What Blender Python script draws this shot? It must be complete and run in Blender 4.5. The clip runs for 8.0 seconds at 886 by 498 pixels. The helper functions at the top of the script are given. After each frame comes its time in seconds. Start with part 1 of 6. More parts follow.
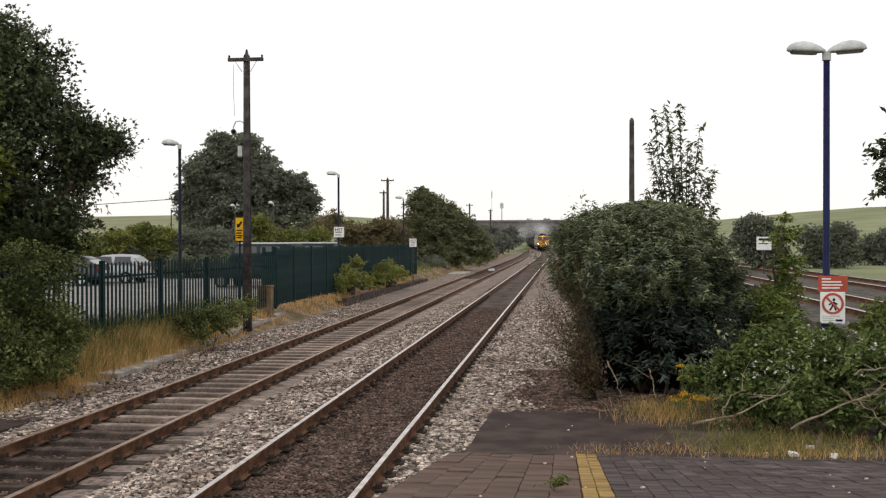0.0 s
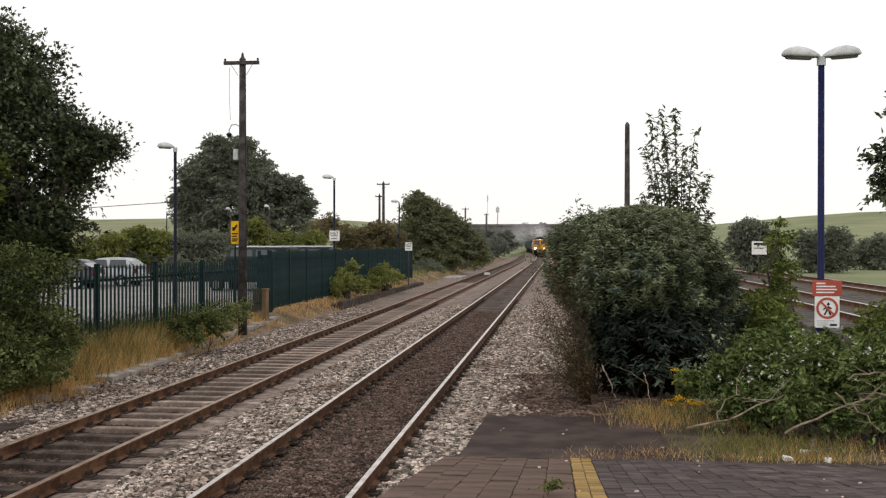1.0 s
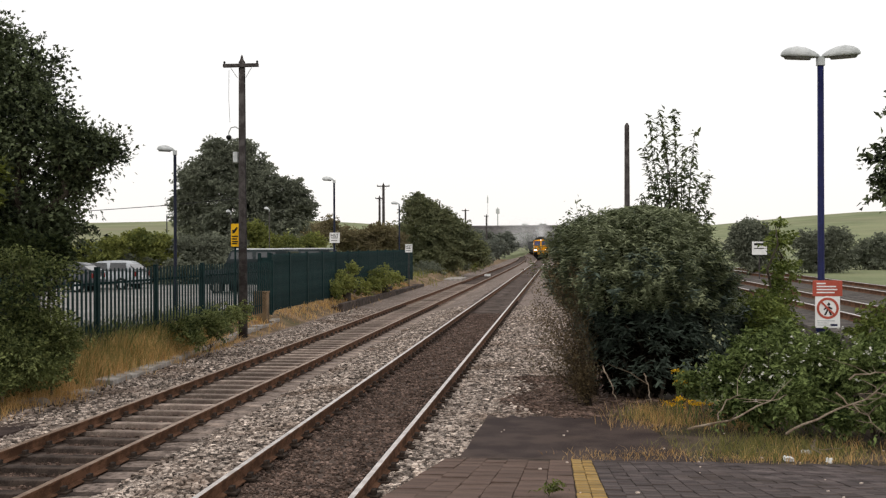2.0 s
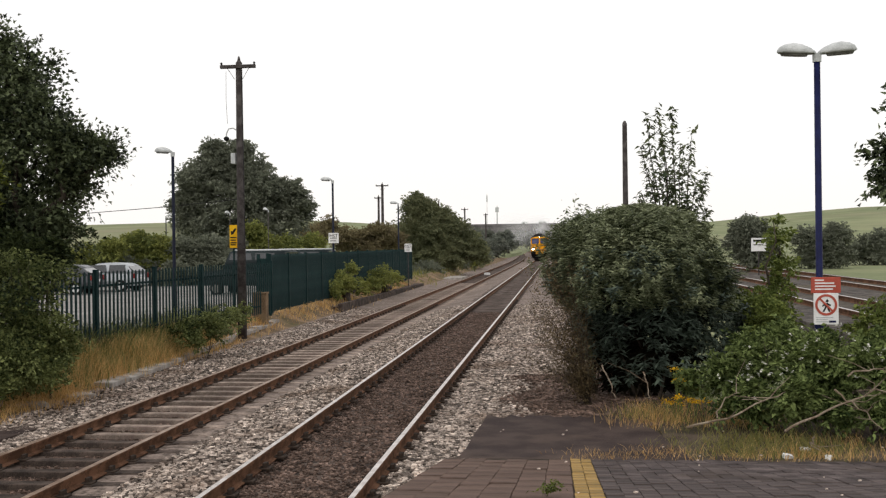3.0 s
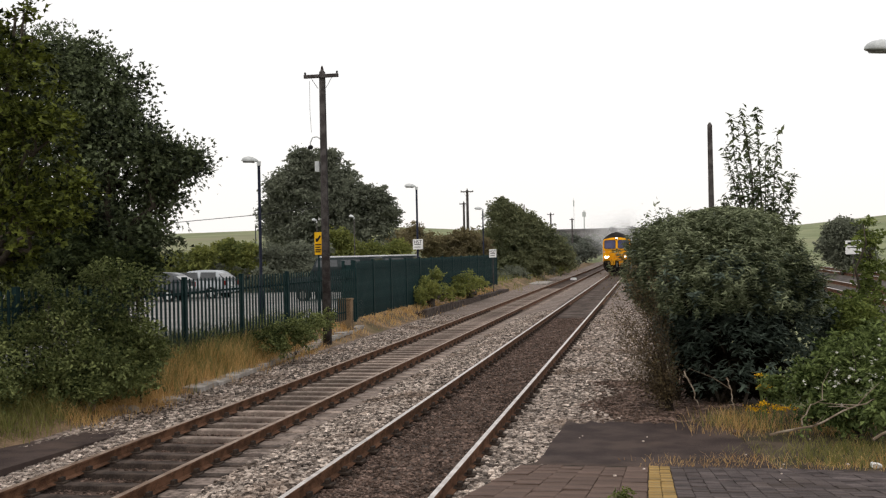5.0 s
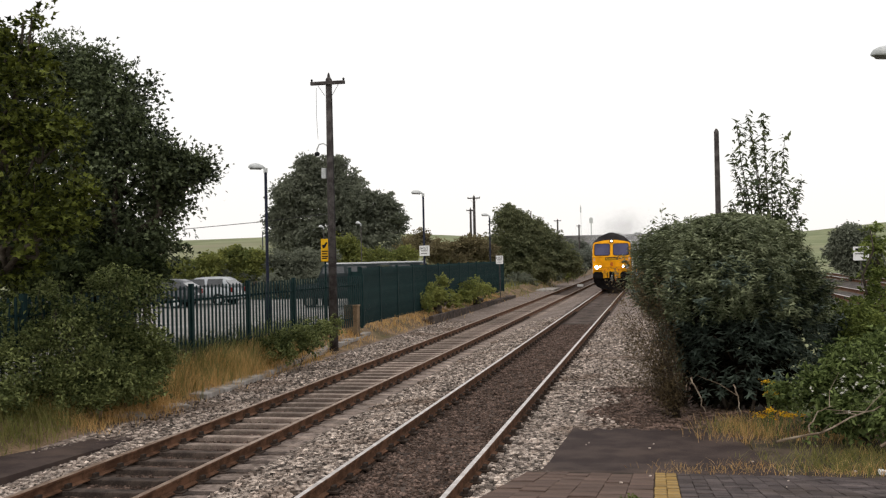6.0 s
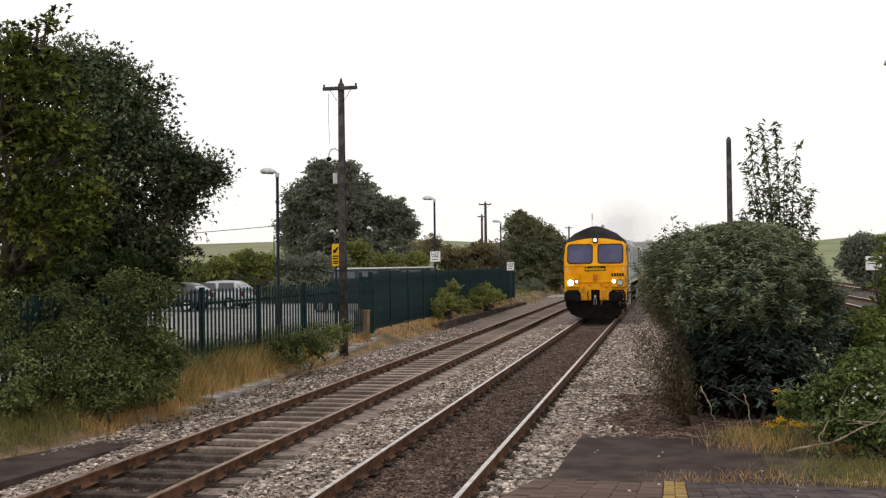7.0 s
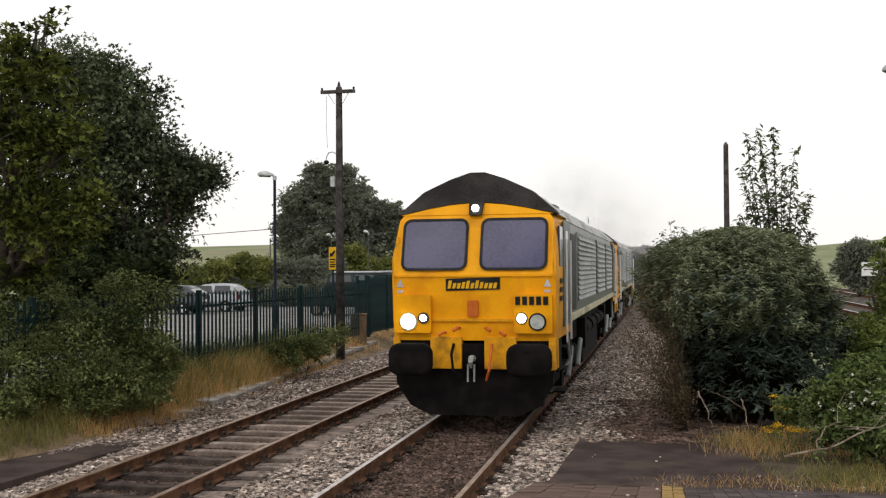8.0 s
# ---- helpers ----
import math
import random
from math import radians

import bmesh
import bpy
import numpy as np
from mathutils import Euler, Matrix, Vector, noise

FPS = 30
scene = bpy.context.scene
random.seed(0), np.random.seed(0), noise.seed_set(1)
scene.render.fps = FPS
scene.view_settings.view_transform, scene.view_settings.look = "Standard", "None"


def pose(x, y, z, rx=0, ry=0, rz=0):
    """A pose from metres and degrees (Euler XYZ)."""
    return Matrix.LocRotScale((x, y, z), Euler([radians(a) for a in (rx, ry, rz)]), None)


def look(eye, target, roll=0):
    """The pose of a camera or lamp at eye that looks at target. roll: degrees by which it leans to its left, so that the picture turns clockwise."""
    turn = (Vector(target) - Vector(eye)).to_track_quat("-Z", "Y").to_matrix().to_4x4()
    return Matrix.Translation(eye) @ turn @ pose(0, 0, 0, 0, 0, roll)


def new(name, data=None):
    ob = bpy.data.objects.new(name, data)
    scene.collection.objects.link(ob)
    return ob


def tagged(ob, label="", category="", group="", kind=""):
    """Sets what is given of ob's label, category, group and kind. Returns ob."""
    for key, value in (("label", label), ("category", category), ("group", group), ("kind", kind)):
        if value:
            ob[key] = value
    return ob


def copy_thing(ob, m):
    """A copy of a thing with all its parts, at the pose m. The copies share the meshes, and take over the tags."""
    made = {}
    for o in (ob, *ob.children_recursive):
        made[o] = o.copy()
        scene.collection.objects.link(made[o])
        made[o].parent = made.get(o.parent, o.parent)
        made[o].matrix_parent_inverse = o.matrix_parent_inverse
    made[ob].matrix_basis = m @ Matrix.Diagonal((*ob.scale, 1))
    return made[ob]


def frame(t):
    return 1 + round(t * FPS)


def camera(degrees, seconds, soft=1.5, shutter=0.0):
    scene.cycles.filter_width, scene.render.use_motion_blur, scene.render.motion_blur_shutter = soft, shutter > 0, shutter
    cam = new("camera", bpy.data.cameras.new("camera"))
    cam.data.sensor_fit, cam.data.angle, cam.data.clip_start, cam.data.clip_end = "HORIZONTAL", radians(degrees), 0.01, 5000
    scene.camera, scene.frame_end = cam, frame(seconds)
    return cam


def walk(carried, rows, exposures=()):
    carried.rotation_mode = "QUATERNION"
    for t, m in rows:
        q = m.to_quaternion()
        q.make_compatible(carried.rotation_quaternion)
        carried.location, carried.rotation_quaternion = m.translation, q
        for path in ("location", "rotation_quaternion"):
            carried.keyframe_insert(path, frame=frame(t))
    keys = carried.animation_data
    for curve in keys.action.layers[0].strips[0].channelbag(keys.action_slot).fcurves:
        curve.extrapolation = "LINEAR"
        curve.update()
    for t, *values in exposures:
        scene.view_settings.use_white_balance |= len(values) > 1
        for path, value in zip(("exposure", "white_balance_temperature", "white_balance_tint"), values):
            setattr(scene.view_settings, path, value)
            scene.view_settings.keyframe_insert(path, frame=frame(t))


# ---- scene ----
cam = camera(46.0, 8.0, soft=1.25)
PATH = [
    (0, 0.000, -0.000, 2.420, 6.580, -0.470, 0.100),
    (0.5, 0.001, -0.002, 2.420, 6.571, -0.302, -0.077),
    (1, 0.010, -0.003, 2.418, 6.350, -0.259, -0.033),
    (1.5, 0.002, 0.001, 2.416, 6.356, -0.426, 0.170),
    (2.8, 0.040, 0.012, 2.434, 6.226, 0.353, 0.407),
    (3, 0.042, 0.016, 2.436, 6.349, -0.231, 0.725),
    (3.5, 0.099, 0.002, 2.435, 9.022, -0.268, 0.670),
    (4, 0.138, 0.016, 2.432, 10.348, -0.064, 0.977),
    (4.5, 0.162, 0.029, 2.433, 10.573, -0.160, 1.208),
    (5, 0.176, 0.025, 2.433, 11.119, 0.159, 1.183),
    (6.5, 0.196, 0.026, 2.432, 11.662, 0.625, 1.093),
    (7, 0.202, 0.026, 2.431, 12.104, 0.860, 0.713),
    (7.5, 0.196, 0.029, 2.432, 12.108, 1.152, 0.773),
    (8, 0.168, 0.014, 2.431, 11.873, 1.071, 0.444),
]
walk(cam, [(t, pose(x, y, z, 90 + p, r, w)) for t, x, y, z, w, p, r in PATH])

# ---- world, sun, exposure ----
SUN_EL, SUN_AZ = 48, 200
world = bpy.data.worlds.new("overcast_sky")
scene.world = world
world.use_nodes = True
wn = world.node_tree.nodes
wl = world.node_tree.links
sky = wn.new("ShaderNodeTexSky")
sky.sky_type, sky.sun_disc = "NISHITA", False
sky.sun_elevation, sky.sun_rotation = radians(SUN_EL), radians(SUN_AZ)
sky.air_density, sky.dust_density = 1.0, 3.0
veil = wn.new("ShaderNodeMix")
veil.data_type = "RGBA"
veil.inputs["Factor"].default_value = 0.86
veil.inputs["B"].default_value = (7.7, 7.45, 7.2, 1)
wl.new(sky.outputs[0], veil.inputs["A"])
wl.new(veil.outputs["Result"], wn["Background"].inputs["Color"])
wn["Background"].inputs["Strength"].default_value = 0.15
sun = new("sun", bpy.data.lights.new("sun", "SUN"))
sun.data.energy, sun.data.angle, sun.data.color = 0.5, radians(25), (1.0, 0.95, 0.88)
az, el = radians(SUN_AZ), radians(SUN_EL)
sun.matrix_world = look((math.sin(az) * 60 * math.cos(el), math.cos(az) * 60 * math.cos(el), 60 * math.sin(el)), (0, 0, 0))
scene.view_settings.exposure = 0.0


# ---- materials ----
def material(name, c1, c2, rough=0.8, scale=6.0, fine=60.0, bump=0.2, metal=0.0, stain=None, stain_scale=0.7, per=None, spread=0.25, coat=0.0, low=0.4, high=0.62):
    """Two colours mixed by noise at two scales, an optional stain colour, bump, and a spread of value per piece or island."""
    m = bpy.data.materials.new(name)
    m.use_nodes = True
    n, l = m.node_tree.nodes, m.node_tree.links
    b = n["Principled BSDF"]
    b.inputs["Roughness"].default_value, b.inputs["Metallic"].default_value = rough, metal
    b.inputs["Coat Weight"].default_value = coat
    b.inputs["Specular IOR Level"].default_value = 0.5 if rough < 0.45 else 0.12
    tc = n.new("ShaderNodeTexCoord")
    big, small = n.new("ShaderNodeTexNoise"), n.new("ShaderNodeTexNoise")
    big.inputs["Scale"].default_value, small.inputs["Scale"].default_value = scale, fine
    big.inputs["Detail"].default_value, small.inputs["Detail"].default_value = 5, 3
    add = n.new("ShaderNodeMath")
    add.operation = "MULTIPLY_ADD"
    add.inputs[1].default_value = 0.5
    ramp = n.new("ShaderNodeMapRange")
    ramp.inputs["From Min"].default_value, ramp.inputs["From Max"].default_value = low + 0.25, high + 0.25
    mix = n.new("ShaderNodeMix")
    mix.data_type = "RGBA"
    mix.inputs["A"].default_value, mix.inputs["B"].default_value = (*c1, 1), (*c2, 1)
    for tex in (big, small):
        l.new(tc.outputs["Object"], tex.inputs["Vector"])
    l.new(small.outputs["Fac"], add.inputs[0])
    l.new(big.outputs["Fac"], add.inputs[2])
    l.new(add.outputs[0], ramp.inputs["Value"])
    l.new(ramp.outputs[0], mix.inputs["Factor"])
    colour = mix.outputs["Result"]
    if stain:
        sn = n.new("ShaderNodeTexNoise")
        sn.inputs["Scale"].default_value, sn.inputs["Detail"].default_value = stain_scale, 6
        sr = n.new("ShaderNodeMapRange")
        sr.inputs["From Min"].default_value, sr.inputs["From Max"].default_value = 0.5, 0.68
        sm = n.new("ShaderNodeMix")
        sm.data_type = "RGBA"
        sm.inputs["B"].default_value = (*stain, 1)
        l.new(tc.outputs["Object"], sn.inputs["Vector"])
        l.new(sn.outputs["Fac"], sr.inputs["Value"])
        l.new(sr.outputs[0], sm.inputs["Factor"])
        l.new(colour, sm.inputs["A"])
        colour = sm.outputs["Result"]
    if per:
        src = n.new("ShaderNodeNewGeometry").outputs["Random Per Island"] if per == "island" else n.new("ShaderNodeObjectInfo").outputs["Random"]
        pr = n.new("ShaderNodeMapRange")
        pr.inputs["To Min"].default_value, pr.inputs["To Max"].default_value = 1 - spread, 1 + spread
        hs = n.new("ShaderNodeHueSaturation")
        l.new(src, pr.inputs["Value"])
        l.new(pr.outputs[0], hs.inputs["Value"])
        l.new(colour, hs.inputs["Color"])
        colour = hs.outputs["Color"]
    l.new(colour, b.inputs["Base Color"])
    if bump:
        bn = n.new("ShaderNodeBump")
        bn.inputs["Strength"].default_value, bn.inputs["Distance"].default_value = bump, 0.02
        l.new(add.outputs[0], bn.inputs["Height"])
        l.new(bn.outputs[0], b.inputs["Normal"])
    return m


def leaf_material(name, c1, c2, through_part=0.3, gloss=0.08, scale=0.8):
    """Leaves: a hue per leaf and a slow change over the crown, some light let through."""
    m = bpy.data.materials.new(name)
    m.use_nodes = True
    n, l = m.node_tree.nodes, m.node_tree.links
    b = n["Principled BSDF"]
    b.inputs["Roughness"].default_value = 0.55
    b.inputs["Specular IOR Level"].default_value = gloss
    geo, tc, big = n.new("ShaderNodeNewGeometry"), n.new("ShaderNodeTexCoord"), n.new("ShaderNodeTexNoise")
    big.inputs["Scale"].default_value = scale
    l.new(tc.outputs["Object"], big.inputs["Vector"])
    f = n.new("ShaderNodeMath")
    f.operation = "MULTIPLY_ADD"
    f.inputs[1].default_value = 0.6
    r = n.new("ShaderNodeMapRange")
    r.inputs["From Min"].default_value, r.inputs["From Max"].default_value = 0.48, 1.12
    mix = n.new("ShaderNodeMix")
    mix.data_type = "RGBA"
    mix.inputs["A"].default_value, mix.inputs["B"].default_value = (*c1, 1), (*c2, 1)
    l.new(geo.outputs["Random Per Island"], f.inputs[0])
    l.new(big.outputs["Fac"], f.inputs[2])
    l.new(f.outputs[0], r.inputs["Value"])
    l.new(r.outputs[0], mix.inputs["Factor"])
    l.new(mix.outputs["Result"], b.inputs["Base Color"])
    tr = n.new("ShaderNodeBsdfTranslucent")
    l.new(mix.outputs["Result"], tr.inputs["Color"])
    sh = n.new("ShaderNodeMixShader")
    sh.inputs[0].default_value = through_part
    l.new(b.outputs[0], sh.inputs[1])
    l.new(tr.outputs[0], sh.inputs[2])
    l.new(sh.outputs[0], n["Material Output"].inputs["Surface"])
    return m


def glow(name, colour, strength):
    m = bpy.data.materials.new(name)
    m.use_nodes = True
    b = m.node_tree.nodes["Principled BSDF"]
    b.inputs["Base Color"].default_value = (*colour, 1)
    b.inputs["Emission Color"].default_value = (*colour, 1)
    b.inputs["Emission Strength"].default_value = strength
    return m


M = dict(
    grass=material("meadow", (0.16, 0.185, 0.095), (0.24, 0.255, 0.14), 0.95, 0.05, 3.0, 0.3, stain=(0.22, 0.21, 0.13), stain_scale=0.01),
    lot=material("pale_gravel", (0.21, 0.204, 0.195), (0.33, 0.32, 0.307), 0.95, 1.0, 30, 0.4, stain=(0.26, 0.25, 0.235), stain_scale=0.2),
    verge=material("dry_verge", (0.12, 0.085, 0.052), (0.27, 0.185, 0.115), 0.95, 1.2, 25, 0.6, stain=(0.10, 0.085, 0.04), stain_scale=0.5),
    soil=material("dark_soil", (0.038, 0.029, 0.022), (0.10, 0.076, 0.056), 0.95, 1.5, 25, 0.7, stain=(0.06, 0.055, 0.03), stain_scale=0.7),
    # Bed colour is darkened so the gaps between loose stones read as shade.
    ballast=material("ballast", (0.06, 0.047, 0.04), (0.27, 0.215, 0.185), 0.9, 9.0, 22, 1.0, stain=(0.14, 0.11, 0.092), stain_scale=0.5, low=0.3, high=0.6),
    stone=material("ballast_stone", (0.15, 0.122, 0.104), (0.48, 0.405, 0.35), 0.85, 8.0, 90, 0.3, per="island", spread=0.85, stain=(0.18, 0.136, 0.108), stain_scale=0.6),
    dirt=material("oily_ballast", (0.032, 0.022, 0.018), (0.096, 0.067, 0.053), 0.85, 3.0, 40, 1.0, stain=(0.128, 0.097, 0.081), stain_scale=1.2),
    dirt_stone=material("oily_stone", (0.066, 0.045, 0.035), (0.182, 0.126, 0.102), 0.8, 5.0, 90, 0.3, per="island", spread=0.6),
    asphalt=material("asphalt", (0.040, 0.029, 0.027), (0.071, 0.052, 0.046), 0.9, 2.0, 120, 0.5, stain=(0.100, 0.072, 0.059), stain_scale=0.8),
    paver=material("blue_paver", (0.060, 0.049, 0.048), (0.118, 0.096, 0.093), 0.9, 3.0, 80, 0.4, per="object", spread=0.25, stain=(0.064, 0.050, 0.044), stain_scale=1.5),
    paver_rest=material("blue_paver_rest", (0.060, 0.049, 0.048), (0.118, 0.096, 0.093), 0.9, 3.0, 80, 0.4, per="island", spread=0.25, stain=(0.064, 0.050, 0.044), stain_scale=1.5),
    slab=material("brown_paver", (0.104, 0.070, 0.057), (0.165, 0.113, 0.092), 0.9, 2.0, 80, 0.4, per="object", spread=0.15, stain=(0.077, 0.054, 0.044), stain_scale=1.2),
    yellow_brick=material("yellow_brick", (0.27, 0.165, 0.05), (0.38, 0.25, 0.085), 0.8, 8.0, 60, 0.4, per="object", spread=0.2, stain=(0.2, 0.15, 0.08), stain_scale=3),
    siding=material("siding_ballast", (0.045, 0.04, 0.037), (0.12, 0.105, 0.095), 0.95, 4, 18, 0.8, stain=(0.1, 0.085, 0.06), stain_scale=0.3),
    roof_pale=material("pale_car_roof", (0.5, 0.51, 0.52), (0.6, 0.61, 0.62), 0.4, 2, 40, 0.0),
    leaf_maple=leaf_material("maple_leaf", (0.006, 0.011, 0.002), (0.16, 0.185, 0.034), 0.12, 0.12),
    leaf_elder=leaf_material("elder_leaf", (0.022, 0.036, 0.012), (0.24, 0.27, 0.10), 0.2),
    # Leaf for the farthest shrubs and trees, with distance haze baked into its colour.
    leaf_haze=leaf_material("hazed_leaf", (0.12, 0.135, 0.115), (0.23, 0.245, 0.20), 0.3, scale=0.2),
    bridge=material("bridge_brick", (0.12, 0.11, 0.115), (0.19, 0.175, 0.18), 0.9, 0.6, 8, 0.3, stain=(0.09, 0.085, 0.09), stain_scale=0.2),
    # Shade under the trees is put into this near-black leaf colour.
    leaf_shade=leaf_material("shaded_hedge_leaf", (0.008, 0.014, 0.005), (0.055, 0.07, 0.026), 0.08),
    leaf_lime=leaf_material("hazel_leaf", (0.07, 0.095, 0.025), (0.22, 0.26, 0.07), 0.25),
    slab_rest=material("brown_paver_rest", (0.104, 0.070, 0.057), (0.165, 0.113, 0.092), 0.9, 2.0, 80, 0.4, per="island", spread=0.15, stain=(0.077, 0.054, 0.044), stain_scale=1.2),
    yellow_rest=material("yellow_brick_rest", (0.27, 0.165, 0.05), (0.38, 0.25, 0.085), 0.8, 8.0, 60, 0.4, per="island", spread=0.2, stain=(0.2, 0.15, 0.08), stain_scale=3),
    joint=material("joint_dirt", (0.032, 0.024, 0.019), (0.063, 0.048, 0.038), 0.95, 8, 80, 0.4),
    railtop=material("rail_polished", (0.42, 0.37, 0.34), (0.66, 0.61, 0.58), 0.35, 4, 60, 0.05, metal=0.7),
    railtop_dull=material("rail_dull_top", (0.22, 0.15, 0.11), (0.36, 0.27, 0.21), 0.5, 4, 60, 0.05, metal=0.5),
    rust=material("rail_rust", (0.08, 0.04, 0.023), (0.17, 0.088, 0.052), 0.9, 5, 60, 0.4),
    chair=material("rail_chair_iron", (0.02, 0.016, 0.014), (0.05, 0.036, 0.028), 0.9, 9, 70, 0.4),
    sleeper=material("weathered_sleeper", (0.171, 0.136, 0.114), (0.353, 0.281, 0.237), 0.9, 5, 50, 0.5, per="object", spread=0.3, stain=(0.118, 0.087, 0.076), stain_scale=2),
    sleeper_dark=material("oily_sleeper", (0.037, 0.029, 0.025), (0.096, 0.073, 0.061), 0.9, 5, 50, 0.5, per="object", spread=0.3),
    concrete=material("concrete", (0.27, 0.25, 0.23), (0.42, 0.39, 0.36), 0.9, 4, 60, 0.4, stain=(0.19, 0.16, 0.13), stain_scale=1.5),
    timber=material("old_pole_timber", (0.045, 0.039, 0.038), (0.095, 0.086, 0.083), 0.9, 6, 50, 0.5),
    fence_green=material("green_fence_paint", (0.006, 0.020, 0.021), (0.013, 0.034, 0.034), 0.7, 3, 40, 0.1),
    blue=material("blue_post_paint", (0.008, 0.010, 0.045), (0.012, 0.016, 0.07), 0.5, 3, 40, 0.05),
    navy=material("navy_post_paint", (0.008, 0.010, 0.020), (0.014, 0.017, 0.032), 0.6, 3, 40, 0.05),
    lampgrey=material("lamp_grey", (0.42, 0.44, 0.44), (0.6, 0.62, 0.62), 0.45, 4, 40, 0.05),
    lampglass=material("lamp_underside", (0.12, 0.12, 0.11), (0.2, 0.2, 0.19), 0.2, 4, 40, 0.0),
    white=material("white_sign", (0.72, 0.72, 0.71), (0.82, 0.82, 0.81), 0.5, 3, 40, 0.03),
    red=material("red_sign", (0.36, 0.075, 0.05), (0.46, 0.10, 0.07), 0.5, 3, 40, 0.03),
    black=material("black_paint", (0.012, 0.012, 0.013), (0.025, 0.025, 0.026), 0.5, 4, 40, 0.1),
    sign_yellow=material("yellow_sign", (0.72, 0.38, 0.01), (0.82, 0.48, 0.02), 0.5, 3, 40, 0.03),
    bark=material("bark", (0.04, 0.032, 0.025), (0.09, 0.075, 0.06), 0.95, 6, 40, 0.8),
    twig=material("dry_twig", (0.16, 0.12, 0.085), (0.30, 0.25, 0.19), 0.9, 6, 40, 0.4),
    leaf_dark=leaf_material("sycamore_leaf", (0.007, 0.013, 0.006), (0.14, 0.17, 0.085), 0.1, 0.2),
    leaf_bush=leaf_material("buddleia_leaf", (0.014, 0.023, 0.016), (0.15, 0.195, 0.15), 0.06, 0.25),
    # Paler than buddleia_leaf; used for the small upper leaves.
    leaf_bush_top=leaf_material("buddleia_top_leaf", (0.07, 0.09, 0.042), (0.31, 0.34, 0.20), 0.25, 0.2),
    # Near-black: the shade deep inside the bush is put into this colour.
    leaf_inner_shade=leaf_material("inner_shade_leaf", (0.007, 0.006, 0.004), (0.020, 0.017, 0.011), 0.03, 0.02),
    pale_fleck=leaf_material("bramble_blossom", (0.55, 0.55, 0.48), (0.75, 0.74, 0.68), 0.25),
    leaf_bramble=leaf_material("bramble_leaf", (0.018, 0.032, 0.008), (0.23, 0.29, 0.10), 0.15),
    # This leaf and the next are paled in colour to suggest distance haze.
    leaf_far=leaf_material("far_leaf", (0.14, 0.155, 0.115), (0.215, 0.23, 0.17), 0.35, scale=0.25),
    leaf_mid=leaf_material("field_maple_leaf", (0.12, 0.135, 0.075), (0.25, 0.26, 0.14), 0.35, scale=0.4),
    leaf_rust=leaf_material("hawthorn_leaf", (0.15, 0.125, 0.075), (0.28, 0.24, 0.13), 0.35, scale=0.5),
    leaf_yellow=leaf_material("gorse_leaf", (0.11, 0.135, 0.045), (0.28, 0.29, 0.08), 0.25, scale=0.5),
    leaf_thin=leaf_material("young_tree_leaf", (0.055, 0.075, 0.04), (0.14, 0.16, 0.08), 0.3),
    drygrass=leaf_material("dry_grass", (0.42, 0.24, 0.08), (0.80, 0.55, 0.25), 0.4, scale=1.5),
    greengrass=leaf_material("green_grass", (0.13, 0.14, 0.04), (0.30, 0.27, 0.10), 0.35, scale=1.5),
    flower=leaf_material("ragwort_flower", (0.65, 0.36, 0.01), (0.80, 0.52, 0.03), 0.2),
)


# ---- building helpers ----
def link(name, me, mats, parent=None, label=""):
    for m in mats:
        me.materials.append(m)
    ob = new(name, me)
    ob.parent = parent
    if label:
        tagged(ob, label)
    return ob


def part(name, bm, mat, parent=None, label="", smooth=False):
    """One bmesh as one mesh object, under a thing or a part."""
    me = bpy.data.meshes.new(name)
    bm.normal_update()
    bm.to_mesh(me)
    bm.free()
    if smooth:
        me.polygons.foreach_set("use_smooth", [True] * len(me.polygons))
    return link(name, me, mat if isinstance(mat, (list, tuple)) else [mat], parent, label)


def thing(name, m, label, category, group="", kind=""):
    ob = new(name)
    ob.empty_display_size = 0.2
    ob.matrix_world = m
    return tagged(ob, label, category, group, kind)


def box(bm, x0, x1, y0, y1, z0, z1, bevel=0.0, mi=0):
    vs = [bm.verts.new((x, y, z)) for z in (z0, z1) for y in (y0, y1) for x in (x0, x1)]
    fs = [bm.faces.new([vs[i] for i in q]) for q in ((0, 2, 3, 1), (4, 5, 7, 6), (0, 1, 5, 4), (2, 6, 7, 3), (0, 4, 6, 2), (1, 3, 7, 5))]
    for f in fs:
        f.material_index = mi
    if bevel:
        es = list({e for f in fs for e in f.edges})
        r = bmesh.ops.bevel(bm, geom=es, offset=bevel, segments=2, affect="EDGES", profile=0.6)
        for f in r["faces"]:
            f.material_index = mi
    return bm


def boxed(*a, **k):
    return box(bmesh.new(), *a, **k)


def tube(bm, pts, radii, seg=8, cap=True):
    """A tube through points, with a radius at each."""
    pts = [Vector(p) for p in pts]
    if not hasattr(radii, "__len__"):
        radii = [radii] * len(pts)
    rings = []
    ref = Vector((0.31, 0.87, 0.13))
    for i, p in enumerate(pts):
        d = (pts[min(i + 1, len(pts) - 1)] - pts[max(i - 1, 0)]).normalized()
        u = d.cross(ref).normalized()
        v = d.cross(u)
        rings.append([bm.verts.new(p + (u * math.cos(a) + v * math.sin(a)) * radii[i]) for a in [2 * math.pi * k / seg for k in range(seg)]])
    for a, b in zip(rings, rings[1:]):
        for k in range(seg):
            bm.faces.new((a[k], a[(k + 1) % seg], b[(k + 1) % seg], b[k]))
    if cap:
        bm.faces.new(rings[0][::-1])
        bm.faces.new(rings[-1])
    return bm


def tubed(*a, **k):
    return tube(bmesh.new(), *a, **k)


